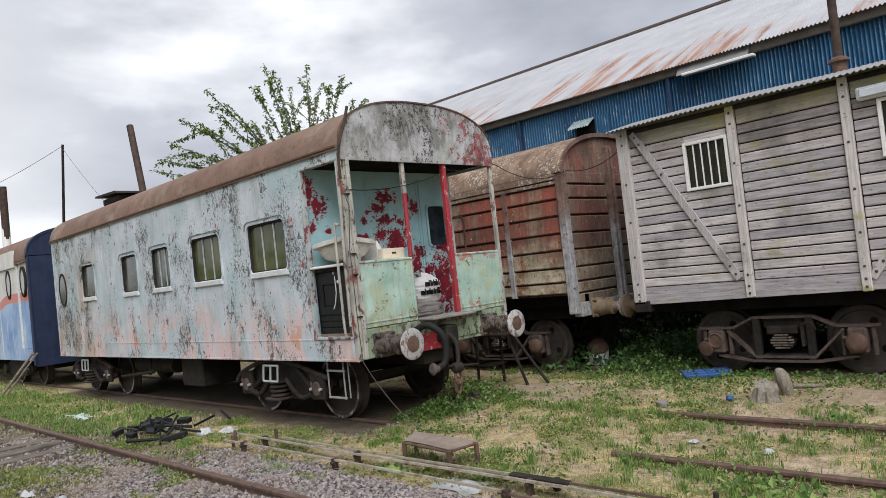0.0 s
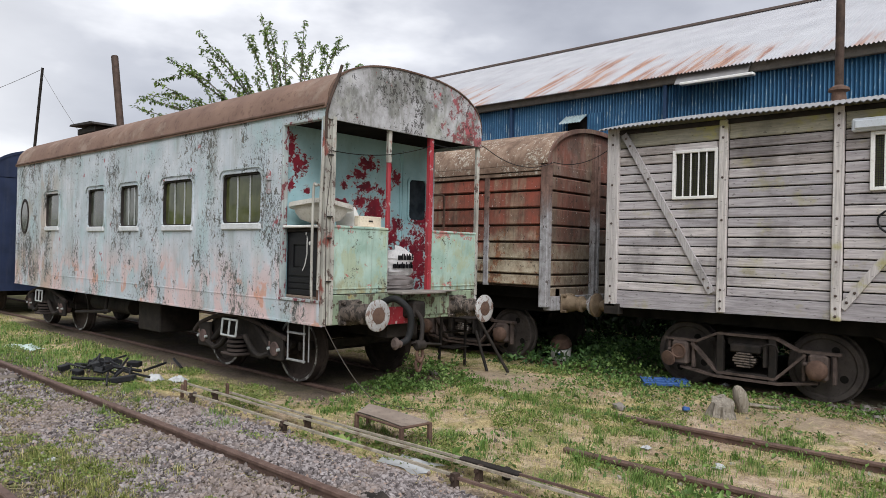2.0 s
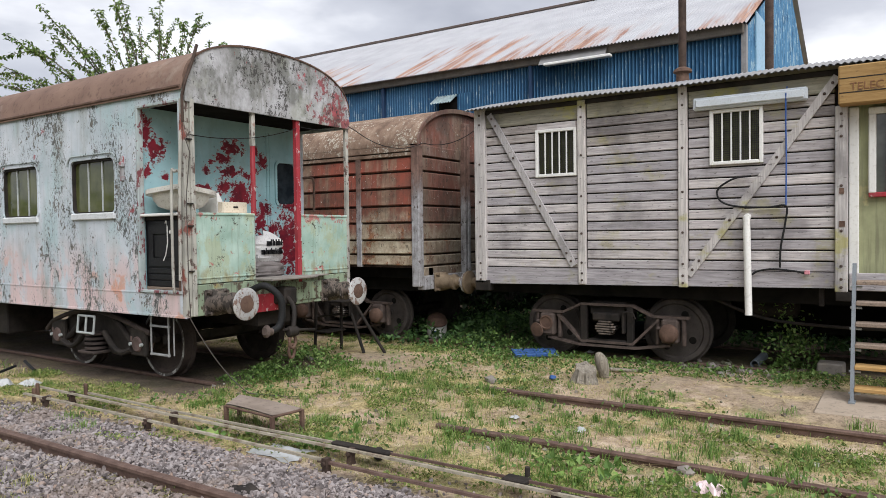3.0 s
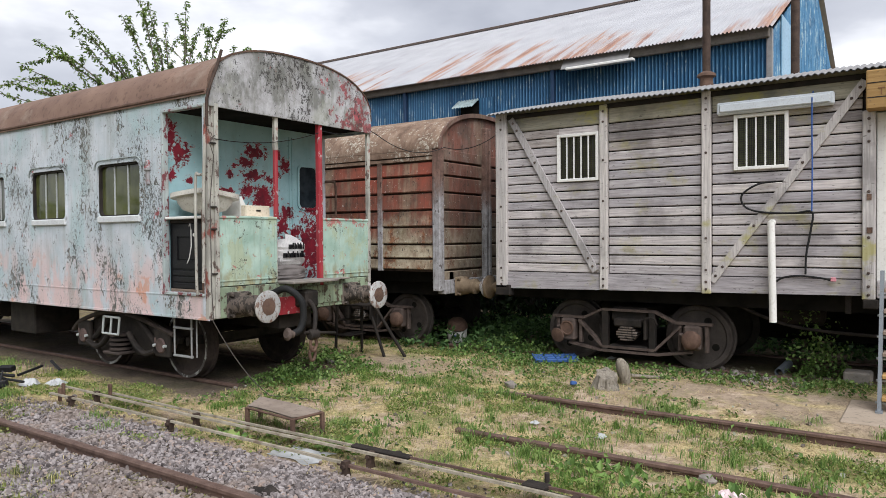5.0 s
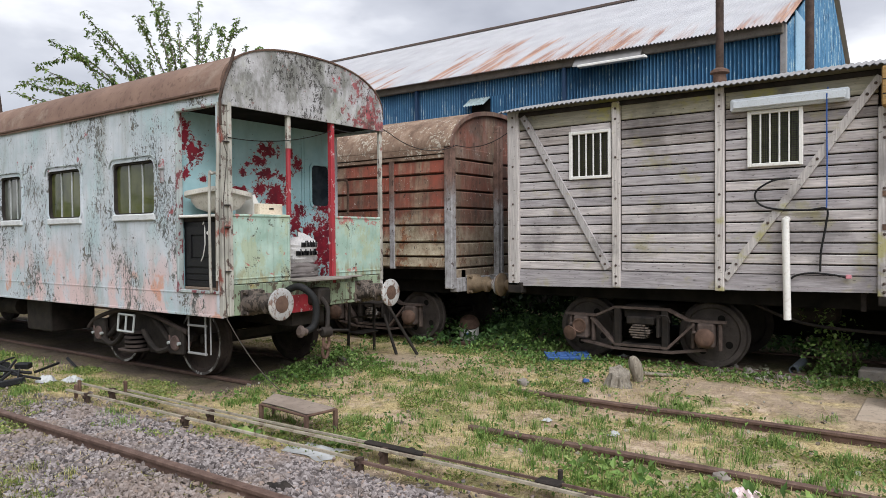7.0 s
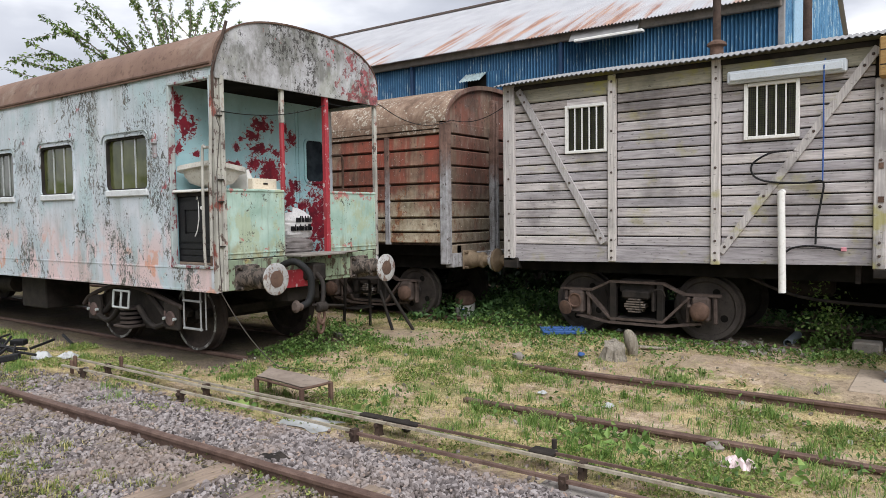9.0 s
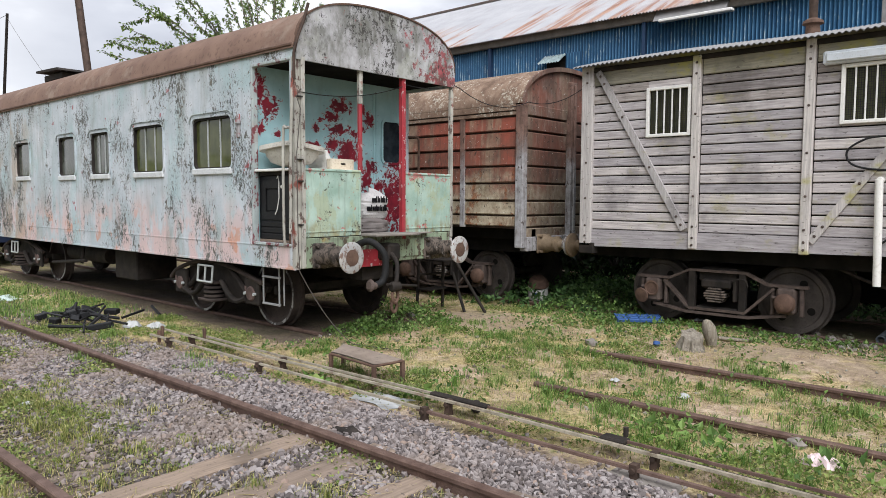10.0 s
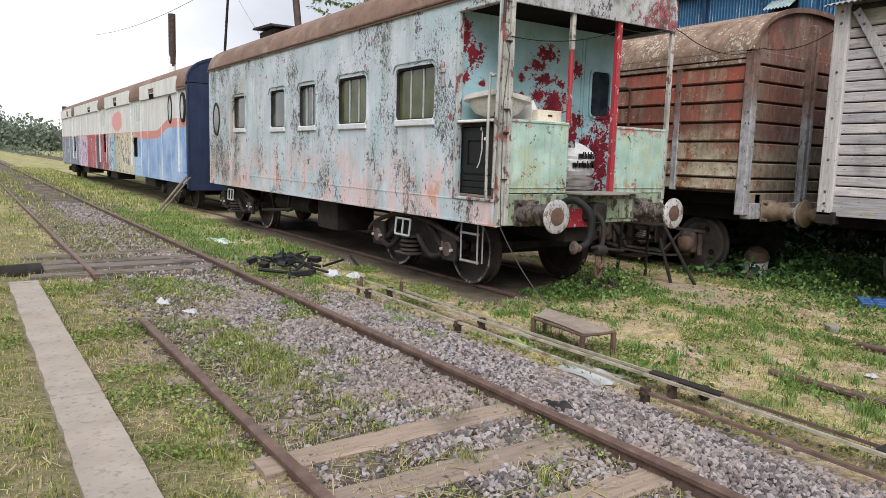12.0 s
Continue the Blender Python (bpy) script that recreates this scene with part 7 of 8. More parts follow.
part("lid", Mesh().lathe((5.52, 0.06, 0.26), (5.47, 0.02, 0.42), [(0, 0.19), (0.02, 0.20), (0.1, 0.17), (0.15, 0.12)], 24), M_RUST, t, "domed rusty lid")
part("label_bar", Mesh().box(5.37, 5.40, -0.06, 0.1, 0.06, 0.12, 0.005), M_BLUE, t)
t = thing("drain_pipe", (5.45, -5.6, 0), "short grey plastic drain pipe on the soil", "pipe")
m = Mesh()
a0, b0 = Vector((5.22, -5.50, 0.03)), Vector((5.62, -5.56, 0.10))
n = 20
q = (b0 - a0).to_track_quat("Z", "Y").to_matrix()
loops = [[tuple(p + q @ Vector((r * math.cos(2 * math.pi * i / n), r * math.sin(2 * math.pi * i / n), 0))) for i in range(n)] for p, r in ((a0, 0.05), (a0, 0.06), (b0, 0.06), (b0, 0.05))]
m.add([v for l in loops for v in l], [(k * n + i, k * n + (i + 1) % n, ((k + 1) % 4) * n + (i + 1) % n, ((k + 1) % 4) * n + i) for k in range(4) for i in range(n)])
part("pipe", m, plain("grey_pvc", (0.16, 0.18, 0.20), 0.5), t)


def crumpled(name, cx, cy, w, d, h, seed, material, label):
    m = Mesh().grid([i / 9 for i in range(10)], [j / 9 for j in range(10)],
                    lambda u, v: (cx + (u - 0.5) * w * (1 + 0.4 * noise.noise(Vector((v * 3, seed, 0)))), cy + (v - 0.5) * d * (1 + 0.4 * noise.noise(Vector((u * 3, 0, seed)))),
                                  gz(cx, cy) + 0.02 + h * (0.35 + 0.9 * noise.noise(Vector((u * 3.1, v * 3.3, seed)))) * math.sin(math.pi * u) ** 0.5 * math.sin(math.pi * v) ** 0.5))
    return whole(name, m, material, (cx, cy, gz(cx, cy)), label, "litter")


M_PAPER = plain("white_plastic_film", (0.40, 0.40, 0.39), 0.4, 0, 0.3, 6, (0.3, 0.27, 0.22), 0.25)
crumpled("plastic_sheet", -0.95, -2.55, 0.32, 0.55, 0.07, 1.3, M_PAPER, "crumpled white plastic sheet on the gravel")
crumpled("plastic_bag", 0.05, -6.05, 0.20, 0.22, 0.14, 4.1, plain("pink_white_bag", (0.72, 0.55, 0.54), 0.4, 0, 0.3, 6), "pink and white plastic bag in the weeds")
crumpled("plastic_bag", -3.45, 1.7, 0.14, 0.22, 0.08, 6.6, M_PAPER, "dirty white plastic bag on the track")
crumpled("plastic_bag", -3.3, 1.1, 0.12, 0.2, 0.05, 8.6, M_PAPER, "torn white bag beside the rail")
crumpled("paper", -3.28, -0.45, 0.07, 0.08, 0.03, 2.6, M_PAPER, "scrap of white paper on the gravel")
crumpled("paper", 1.42, -3.7, 0.10, 0.10, 0.05, 3.6, M_PAPER, "scrap of white paper in the grass")
crumpled("paper", 1.32, -4.5, 0.10, 0.10, 0.05, 5.6, M_PAPER, "scrap of white paper in the grass")
crumpled("plastic_sheet", -1.15, 7.4, 0.5, 0.9, 0.1, 9.1, plain("pale_green_film", (0.52, 0.62, 0.56), 0.4), "pale plastic sheet in the grass")
crumpled("dark_rag", -1.88, -3.12, 0.12, 0.26, 0.06, 7.7, M_STEEL, "dark rag on the gravel")
crumpled("dark_rag", -0.8, 4.2, 0.3, 0.3, 0.1, 7.1, M_PAPER, "pale bag beside the scrap heap")
crumpled("paper", 5.25, -3.05, 0.2, 0.14, 0.05, 1.1, M_PAPER, "scrap of white paper under the wagon")
t = thing("plastic_bottle", (-2.40, -4.68, 0.03), "flattened pale green plastic bottle on the ballast", "bottle")
part("bottle_body", Mesh().lathe((-2.46, -4.60, 0.05), (-2.30, -4.80, 0.05), [(0, 0.02), (0.01, 0.032), (0.06, 0.022), (0.12, 0.034), (0.17, 0.03), (0.21, 0.012), (0.235, 0.012)], 14), plain("pale_green_plastic", (0.36, 0.47, 0.41), 0.35, 0, 0.5, 14), t)
part("cap", Mesh().rod((-2.316, -4.780, 0.05), (-2.306, -4.793, 0.05), 0.015, n=12), plain("green_cap", (0.02, 0.30, 0.18), 0.4), t)
crumpled("plastic_bag", -0.78, 2.9, 0.22, 0.26, 0.13, 2.2, M_PAPER, "dirty white bag beside the point rods")
crumpled("plastic_bag", -0.56, 2.6, 0.22, 0.26, 0.13, 3.9, M_PAPER, "dirty white bag beside the point rods")
for x, y, r in ((2.66, -2.7, 0.08), (2.7, 0.6, 0.07), (0.55, -5.75, 0.07), (4.9, -5.0, 0.07), (5.3, -4.7, 0.06), (5.1, -1.2, 0.08), (4.5, -5.2, 0.05), (4.75, -5.5, 0.06)):
    m = Mesh().grid([math.pi * i / 6 for i in range(7)], [2 * math.pi * i / 9 for i in range(10)],
                    lambda u, v: tuple(Vector((x, y, gz(x, y) + 0.5 * r)) + Vector((math.sin(u) * math.cos(v), math.sin(u) * math.sin(v), 0.7 * math.cos(u))) * r * (1 + 0.5 * noise.noise(Vector((math.sin(u) * math.cos(v) * 1.3 + x, math.sin(u) * math.sin(v) * 1.3, math.cos(u) * 1.3))))))
    whole("stone", m, M_CONCRETE, (x, y, gz(x, y)), "loose pale stone lying in the grass", "stone", "loose stones")


def scrap_heap():
    t = thing("scrap_heap", (-1.15, 3.55, 0), "low heap of black scrap iron and burnt sticks", "scrap")
    r2 = random.Random(12)
    for i in range(34):
        cx, cy = -1.15 + r2.gauss(0, 0.28), 3.6 + r2.gauss(0, 0.42)
        a, l = r2.uniform(0, 3.14), r2.uniform(0.25, 0.7)
        z = 0.03 + 0.16 * math.exp(-((cx + 1.15) ** 2 + (cy - 3.6) ** 2) * 4) * r2.random()
        if i % 3:
            part("iron_bar", Mesh().rod((cx - l / 2 * math.cos(a), cy - l / 2 * math.sin(a), z - 0.02), (cx + l / 2 * math.cos(a), cy + l / 2 * math.sin(a), z + r2.uniform(0, 0.12)), r2.uniform(0.012, 0.025), n=7), M_BLACK, t)
        else:
            part("iron_block", Mesh().box(-l / 4, l / 4, -0.06, 0.06, 0, 0.08, 0.01, pose(cx, cy, z - 0.02, r2.uniform(-15, 15), r2.uniform(-15, 15), math.degrees(a))), M_BLACK, t)


scrap_heap()
t = thing("prop", (-0.6, 14.2, 0), "pale timber prop leaning beside the second coach", "prop")
part("pole", Mesh().rod((-0.72, 14.6, -0.05), (-0.1, 13.75, 1.02), 0.035, n=8), M_STUMP, t)
part("pole", Mesh().rod((-0.62, 14.5, -0.05), (-0.02, 13.7, 1.0), 0.025, n=8), M_STUMP, t)
part("rung", Mesh().rod((-0.35, 14.1, 0.6), (-0.15, 14.05, 0.6), 0.02, n=8), M_STUMP, t)


def stand():
    t = thing("step_stand", (3.75, 0.7, 0), "dark steel step stand beside the coach buffer", "stand")
    legs = [((3.30, 1.00, 0.82), (3.30, 1.05, -0.05)), ((3.80, 0.90, 0.80), (3.82, 0.92, -0.05)), ((3.42, 0.30, 0.84), (3.80, -0.05, -0.05)), ((3.66, 0.55, 0.6), (3.62, 0.25, -0.05))]
    for a, b in legs:
        part("leg", Mesh().rod(a, b, 0.026, n=8), M_STEEL, t)
    for z in (0.30, 0.55, 0.80):
        part("rung", Mesh().rod((3.30, 1.02, z), (3.81, 0.91, z), 0.02, n=8), M_STEEL, t)
    part("tread", Mesh().box(3.3, 3.85, 0.45, 0.95, 0.80, 0.83, 0.008), M_STEEL, t)
    part("tread", Mesh().box(3.28, 3.75, 0.75, 1.05, 0.29, 0.31, 0.008), M_STEEL, t)


stand()


M_STRINGER = plain("grey_steel_paint", (0.20, 0.215, 0.225), 0.5, 0.2)


def wagon_steps():
    t = thing("step_ladder", (3.8, -7.1, 0), "grey steel steps with timber treads at the wagon door", "steps")
    for y in (-6.78, -7.55):
        m = Mesh()
        m.prism([(3.60, -0.06), (3.68, -0.06), (4.14, 1.52), (4.06, 1.52)], "y", y - 0.02, y + 0.02)
        part("stringer", m, M_STRINGER, t, "grey steel stringer")
        part("foot", Mesh().box(3.56, 3.72, y - 0.035, y + 0.035, -0.06, 0.0, 0.005), M_STRINGER, t)
    for i in range(6):
        z = 0.10 + 0.235 * i
        x = 3.66 + 0.46 * (z / 1.52)
        part("tread", Mesh().box(x - 0.05, x + 0.18, -7.53, -6.80, z, z + 0.045, 0.006), M_SIGN if i < 2 else M_SLEEPER, t, "yellow tread" if i < 2 else "grey timber tread")
        part("tread_pin", Mesh().rod((x + 0.02, -6.74, z - 0.03), (x + 0.02, -6.86, z - 0.03), 0.014, n=8), M_FRAME, t)


wagon_steps()
whole("concrete_slab", Mesh().box(3.05, 4.2, -9.0, -6.45, -0.1, -0.022, 0.02), M_DUST, (3.6, -7.4, -0.05), "flat concrete slab in front of the steps", "slab")
whole("concrete_block", Mesh().box(4.95, 5.25, -6.62, -6.30, -0.05, 0.17, 0.02), M_CONCRETE, (5.1, -6.5, 0), "broken concrete block in the weeds", "block")


# ---- cables, poles ----
def sag(a, b, drop, n=14):
    a, b = Vector(a), Vector(b)
    return [tuple(a.lerp(b, i / n) - Vector((0, 0, drop * 4 * (i / n) * (1 - i / n)))) for i in range(n + 1)]


whole("cable", Mesh().tube(sag((0.06, -0.05, 3.16), (1.98, 0.0, 3.48), 0.10) + sag((2.0, 0.0, 3.48), (2.98, -0.03, 3.60), 0.05)[1:] + sag((3.0, -0.03, 3.62), (4.40, -0.45, 3.45), 0.20)[1:] + sag((4.42, -0.45, 3.45), (4.50, -1.46, 3.62), 0.12)[1:], 0.006, 6), M_DARKRUBBER, (1.5, 0, 3.4), "thin dark cable strung from coach to wagons", "cable")
whole("cable", Mesh().tube([(0.05, -0.06, 3.2), (-0.03, -0.07, 3.1), (0.02, -0.08, 2.95), (-0.04, -0.08, 2.4), (-0.03, -0.08, 1.3), (-0.02, -0.09, 0.95)] + sag((-0.02, -0.09, 0.93), (0.45, -0.55, 0.0), 0.10, 8) + [(0.6, -0.9, -0.02), (0.75, -1.2, -0.03)], 0.006, 6), M_WIRE := plain("dull_wire", (0.07, 0.06, 0.05), 0.6), (0, 0, 0), "loose wire hanging from the coach corner to the ground", "cable")
t = thing("antenna_pole", (5.0, 22.8, 0), "thin leaning pole with stay wires behind the coaches", "pole")
part("mast", Mesh().rod((4.0, 24.8, 0), (4.0, 22.85, 8.65), 0.07, 0.05, n=10), M_STEEL, t)
part("stay_wire", Mesh().tube(sag((4.0, 22.85, 8.6), (1.5, 40, 8.2), 0.4), 0.012, 4), M_WIRE, t)
part("stay_wire", Mesh().tube(sag((4.0, 22.9, 8.5), (3.5, 15.5, 4.3), 0.15), 0.008, 4), M_WIRE, t)


# ---- plants ----
def leaf_mat(name, dark, light, dry=None):
    s = Shade(name)
    c = s.ramp(s.island(), (0.0, dark), (0.75, light), (1.0, dry or light))
    c = s.mix(s.step(s.noise(1.2, 3), 0.35, 0.7), c, s.mix(1.0, c, (0.7, 0.8, 0.6), "MULTIPLY"))
    b, o = s.node("ShaderNodeBsdfPrincipled"), s.node("ShaderNodeOutputMaterial")
    tr, ad = s.node("ShaderNodeBsdfTranslucent"), s.node("ShaderNodeMixShader")
    s.put(b.inputs["Base Color"], c)
    s.put(tr.inputs["Color"], c)
    b.inputs["Roughness"].default_value, b.inputs["Specular IOR Level"].default_value = 0.55, 0.3
    ad.inputs[0].default_value = 0.3
    s.t.links.new(b.outputs[0], ad.inputs[1])
    s.t.links.new(tr.outputs[0], ad.inputs[2])
    s.t.links.new(ad.outputs[0], o.inputs[0])
    return s.m


M_GRASS = leaf_mat("green_grass", (0.09, 0.12, 0.03), (0.37, 0.38, 0.12), (0.68, 0.55, 0.27))
M_DRY = leaf_mat("dry_grass", (0.28, 0.20, 0.09), (0.74, 0.58, 0.33), (0.52, 0.39, 0.20))
M_TUFT = leaf_mat("lush_grass", (0.07, 0.14, 0.03), (0.25, 0.37, 0.10), (0.38, 0.43, 0.16))
M_IVY = leaf_mat("ivy_leaf", (0.025, 0.055, 0.017), (0.085, 0.165, 0.048), (0.16, 0.25, 0.085))
# near-black leaf colour holds the shade seen below the wagons
M_HEDGE = leaf_mat("shade_dark_leaf", (0.008, 0.016, 0.006), (0.022, 0.042, 0.014), (0.04, 0.065, 0.02))
M_WEED = leaf_mat("weed_leaf", (0.055, 0.105, 0.025), (0.17, 0.265, 0.07), (0.27, 0.35, 0.12))
M_TREELEAF = leaf_mat("tree_leaf", (0.06, 0.11, 0.025), (0.19, 0.27, 0.07), (0.33, 0.41, 0.13))


def stuff(name, verts, faces, material, label):
    me = bpy.data.meshes.new(name)
    me.from_pydata(verts, [], faces)
    ob = new(name, me)
    me.materials.append(material)
    return tagged(ob, label, "plants", kind="stuff")


def blades(name, roots, heights, widths, lean, material, label, seed):
    """Grass blades as bent tapered strips."""
    r = np.random.RandomState(seed)
    n = len(roots)
    roots = np.array(roots)
    az, bend = r.uniform(0, 2 * np.pi, n), r.uniform(0.3, 1.0, n) * lean
    d = np.stack([np.cos(az), np.sin(az), np.zeros(n)], 1)
    s = np.stack([-np.sin(az), np.cos(az), np.zeros(n)], 1) * widths[:, None] / 2
    up = np.array([0, 0, 1.0])
    h = heights[:, None]
    mid = roots + up * h * 0.55 + d * h * (bend[:, None] * 0.25)
    tip = roots + up * h * (1.0 - 0.35 * bend[:, None]) + d * h * bend[:, None] * 0.8
    v = np.stack([roots - s, roots + s, mid + 0.8 * s, mid - 0.8 * s, tip], 1).reshape(-1, 3)
    k = 5 * np.arange(n)
    faces = [f for i in k.tolist() for f in ((i, i + 1, i + 2, i + 3), (i + 3, i + 2, i + 4))]
    return stuff(name, v.tolist(), faces, material, label)


def field(x, y):
    """How grassy a spot is, from 0 to 1."""
    n = noise.noise(Vector((x * 0.55 + 3, y * 0.55, 1.0))) + 0.5 * noise.noise(Vector((x * 1.5, y * 1.5, 5.0)))
    g = 0.5 + 0.85 * n + 0.45 * noise.noise(Vector((x * 3.6, y * 3.6, 7.0)))
    if x < -4.92:
        g += 0.22
    elif x < -3.98:
        g += 0.28
    if -3.75 < x < -2.3:
        g = 0.9 * g + (0.25 if x < -3.1 else -0.25) - (0.25 if y < -2.6 else 0.0)
    elif -2.1 < x < -1.05 and y < 0.8:
        g = g - 0.75 - 0.3 * min(1, max(0, -y - 1) / 2)
    elif -2.05 < x < 0.1 and y >= 0.8:
        g += 0.25 + 0.25 * min(1.0, max(0.0, (y - 4.0) / 4.0))
    elif 0.0 < x < 2.9 and 0.3 < y < 13:
        g = -1
    elif 2.45 < x < 4.1 and (y < -4.6 or -1.4 < y < 0.8):
        g -= 0.75
    elif x > 4.9:
        g -= 0.3
    if -4.56 > x > -4.92 and y < 3.65:
        g = -1
    if 2.8 < x < 4.5 and y < -6.2:
        g = -1
    return g


def sow(count, box, seed, thresh, inv=False):
    r = random.Random(seed)
    out = []
    tries = 0
    while len(out) < count and tries < count * 12:
        tries += 1
        x, y = r.uniform(box[0], box[1]), r.uniform(box[2], box[3])
        g = field(x, y)
        if (g > thresh and r.random() < (g - thresh) * 2.2) if not inv else (g > -0.1 and r.random() < 0.6 - 0.6 * abs(g - 0.35)):
            out.append((x, y, gz(x, y) - 0.01))
    return out


NEAR, MIDDLE, FAR = (-6.5, 5.2, -8.5, 3.5), (-12.0, 0.4, 3.5, 16.0), (-24.0, 0.6, 16.0, 60.0)
rs = np.random.RandomState(5)
for name, box, count, seed, lo, hi, wd in (("grass", NEAR, 105000, 1, 0.014, 0.055, 0.005), ("grass", MIDDLE, 42000, 2, 0.03, 0.10, 0.010), ("grass", FAR, 42000, 3, 0.06, 0.18, 0.03)):
    p = sow(count, box, seed, 0.34)
    blades(name, p, rs.uniform(lo, hi, len(p)) * rs.uniform(0.6, 1.4, len(p)), rs.uniform(0.6, 1.3, len(p)) * wd, 0.9, M_GRASS, "patchy short green grass", seed)
p = sow(85000, NEAR, 11, 0.0, True)
blades("dry_grass", p, rs.uniform(0.015, 0.06, len(p)), rs.uniform(0.003, 0.006, len(p)), 1.8, M_DRY, "flattened straw coloured dry grass", 11)
p = sow(14000, MIDDLE, 12, 0.0, True)
blades("dry_grass", p, rs.uniform(0.03, 0.10, len(p)), rs.uniform(0.005, 0.010, len(p)), 1.8, M_DRY, "flattened straw coloured dry grass", 12)


def tufts(spots, seed, material, label, lo, hi, wd, per=60, spread=0.09):
    r = random.Random(seed)
    roots, hs = [], []
    for x, y, k in spots:
        for _ in range(int(per * k)):
            a, d = r.uniform(0, 6.28), abs(r.gauss(0, spread * (0.6 + 0.5 * k)))
            px, py = x + d * math.cos(a), y + d * math.sin(a)
            roots.append((px, py, gz(px, py) - 0.01))
            hs.append(r.uniform(lo, hi) * (0.55 + 0.45 * k) * max(0.35, 1 - d * 2.2))
    n = len(roots)
    blades("grass_tuft", roots, np.array(hs), np.random.RandomState(seed).uniform(0.6, 1.2, n) * wd, 0.8, material, label, seed)


r = random.Random(21)
spots = [(r.uniform(-0.6, 3.0), r.uniform(-7.5, 0.2), r.uniform(0.3, 0.9)) for _ in range(230)]
spots += [(0.42, -3.5, 1.5), (0.3, -4.2, 1.6), (0.2, -4.4, 1.2), (0.75, -3.3, 1.1), (1.9, -5.9, 1.3), (2.5, -6.0, 1.1), (2.05, -5.2, 0.9), (1.55, -6.5, 1.2), (2.2, -2.9, 0.8), (-0.3, -1.5, 0.8), (0.9, -3.0, 0.9)]
spots += [(-0.60, 1.6, 1.0), (-1.35, 2.3, 1.2), (-1.5, 2.1, 1.0), (-2.25, 1.05, 1.0), (-1.7, 1.4, 0.8), (-1.3, 0.3, 1.1), (-1.5, -0.3, 1.1), (-0.45, 2.4, 0.9), (-0.2, 3.2, 0.8)]
tufts(spots, 22, M_TUFT, "lush tufts of long green grass", 0.07, 0.20, 0.008, 95, 0.11)
spots = [(-3.25 + r.gauss(0, 0.25), -0.9 + r.gauss(0, 0.75), r.uniform(0.5, 1.1)) for _ in range(34)] + [(-3.3 + r.gauss(0, 0.25), 1.9 + r.gauss(0, 0.5), r.uniform(0.4, 0.8)) for _ in range(16)]
spots += [(-2.95, -3.5, 0.8), (-2.75, -3.95, 1.0), (-2.85, -2.45, 0.7), (-2.75, -2.75, 0.6), (-3.15, -2.85, 0.6), (-2.6, -2.9, 0.5), (-3.45, -5.0, 0.8)]
spots += [(r.uniform(-6.9, -4.95), r.uniform(-8, 4), r.uniform(0.3, 0.9)) for _ in range(130)] + [(r.uniform(-4.5, -4.0), r.uniform(-7, 3.4), r.uniform(0.3, 0.8)) for _ in range(45)]
tufts(spots, 23, M_GRASS, "low clumps of green grass between the rails", 0.05, 0.15, 0.007, 170, 0.15)
spots = [(r.uniform(-1.9, -0.1), r.uniform(3.8, 15), r.uniform(0.5, 1.2)) for _ in range(210)] + [(r.uniform(-0.6, 0.3), r.uniform(15, 44), r.uniform(0.8, 1.5)) for _ in range(40)]
tufts(spots, 24, M_TUFT, "rough green grass beside the coaches", 0.08, 0.24, 0.014, 40, 0.2)


def foliage(name, points, size, material, label, seed, flat=0.5):
    """Folded pointed leaves at the given places."""
    r = random.Random(seed)
    vs, fs = [], []
    for p in points:
        l = size * r.uniform(0.6, 1.3)
        w = l * r.uniform(0.5, 0.75)
        e = Euler((r.uniform(-1, 1) * 1.2, r.uniform(-1, 1) * 1.2, r.uniform(0, 6.28))).to_matrix()
        k = len(vs)
        for q in ((0, 0, 0), (0.45 * l, w / 2, 0.12 * l), (l, 0, -0.05 * l), (0.45 * l, -w / 2, 0.12 * l), (0.5 * l, 0, 0)):
            vs.append(tuple(Vector(p) + e @ Vector(q)))
        fs += [(k, k + 4, k + 1), (k + 1, k + 4, k + 2), (k, k + 3, k + 4), (k + 3, k + 2, k + 4)]
    return stuff(name, vs, fs, material, label)


def cover(count, seed, lo, box):
    r = random.Random(seed)
    out = []
    for _ in range(count * 8):
        if len(out) >= count:
            break
        x, y = r.uniform(box[0], box[1]), r.uniform(box[2], box[3])
        k = noise.noise(Vector((x * 1.1 + 7, y * 1.1, 2.0))) + 0.6 * noise.noise(Vector((x * 3.1, y * 3.1, 4.0)))
        if -3.8 < x < -2.2 and y < -1.9 and r.random() < 0.8:
            continue
        if field(x, y) > 0.05 and k > lo + r.uniform(0, 0.25):
            out.append((x, y, gz(x, y) + r.uniform(0.0, 0.035) * (1 + 1.2 * max(0, k - lo))))
    return out


def straw(count, seed, box):
    r = random.Random(seed)
    vs, fs = [], []
    for _ in range(count):
        x, y = r.uniform(box[0], box[1]), r.uniform(box[2], box[3])
        if field(x, y) < (-0.35 if x < -1 else -0.9) or noise.noise(Vector((x * 0.9, y * 0.9, 8.0))) < r.uniform(-0.5, 0.3):
            continue
        a, l, w = r.uniform(0, 6.28), r.uniform(0.05, 0.20), r.uniform(0.002, 0.0045)
        c, s2, z = math.cos(a), math.sin(a), gz(x, y) + r.uniform(0.004, 0.03)
        k = len(vs)
        dz = r.uniform(-0.01, 0.02)
        vs += [(x - s2 * w, y + c * w, z), (x + s2 * w, y - c * w, z), (x + c * l + s2 * w, y + s2 * l - c * w, z + dz), (x + c * l - s2 * w, y + s2 * l + c * w, z + dz)]
        fs.append((k, k + 1, k + 2, k + 3))
    stuff("straw", vs, fs, M_STRAW, "pale dry straw stalks lying on the ground")


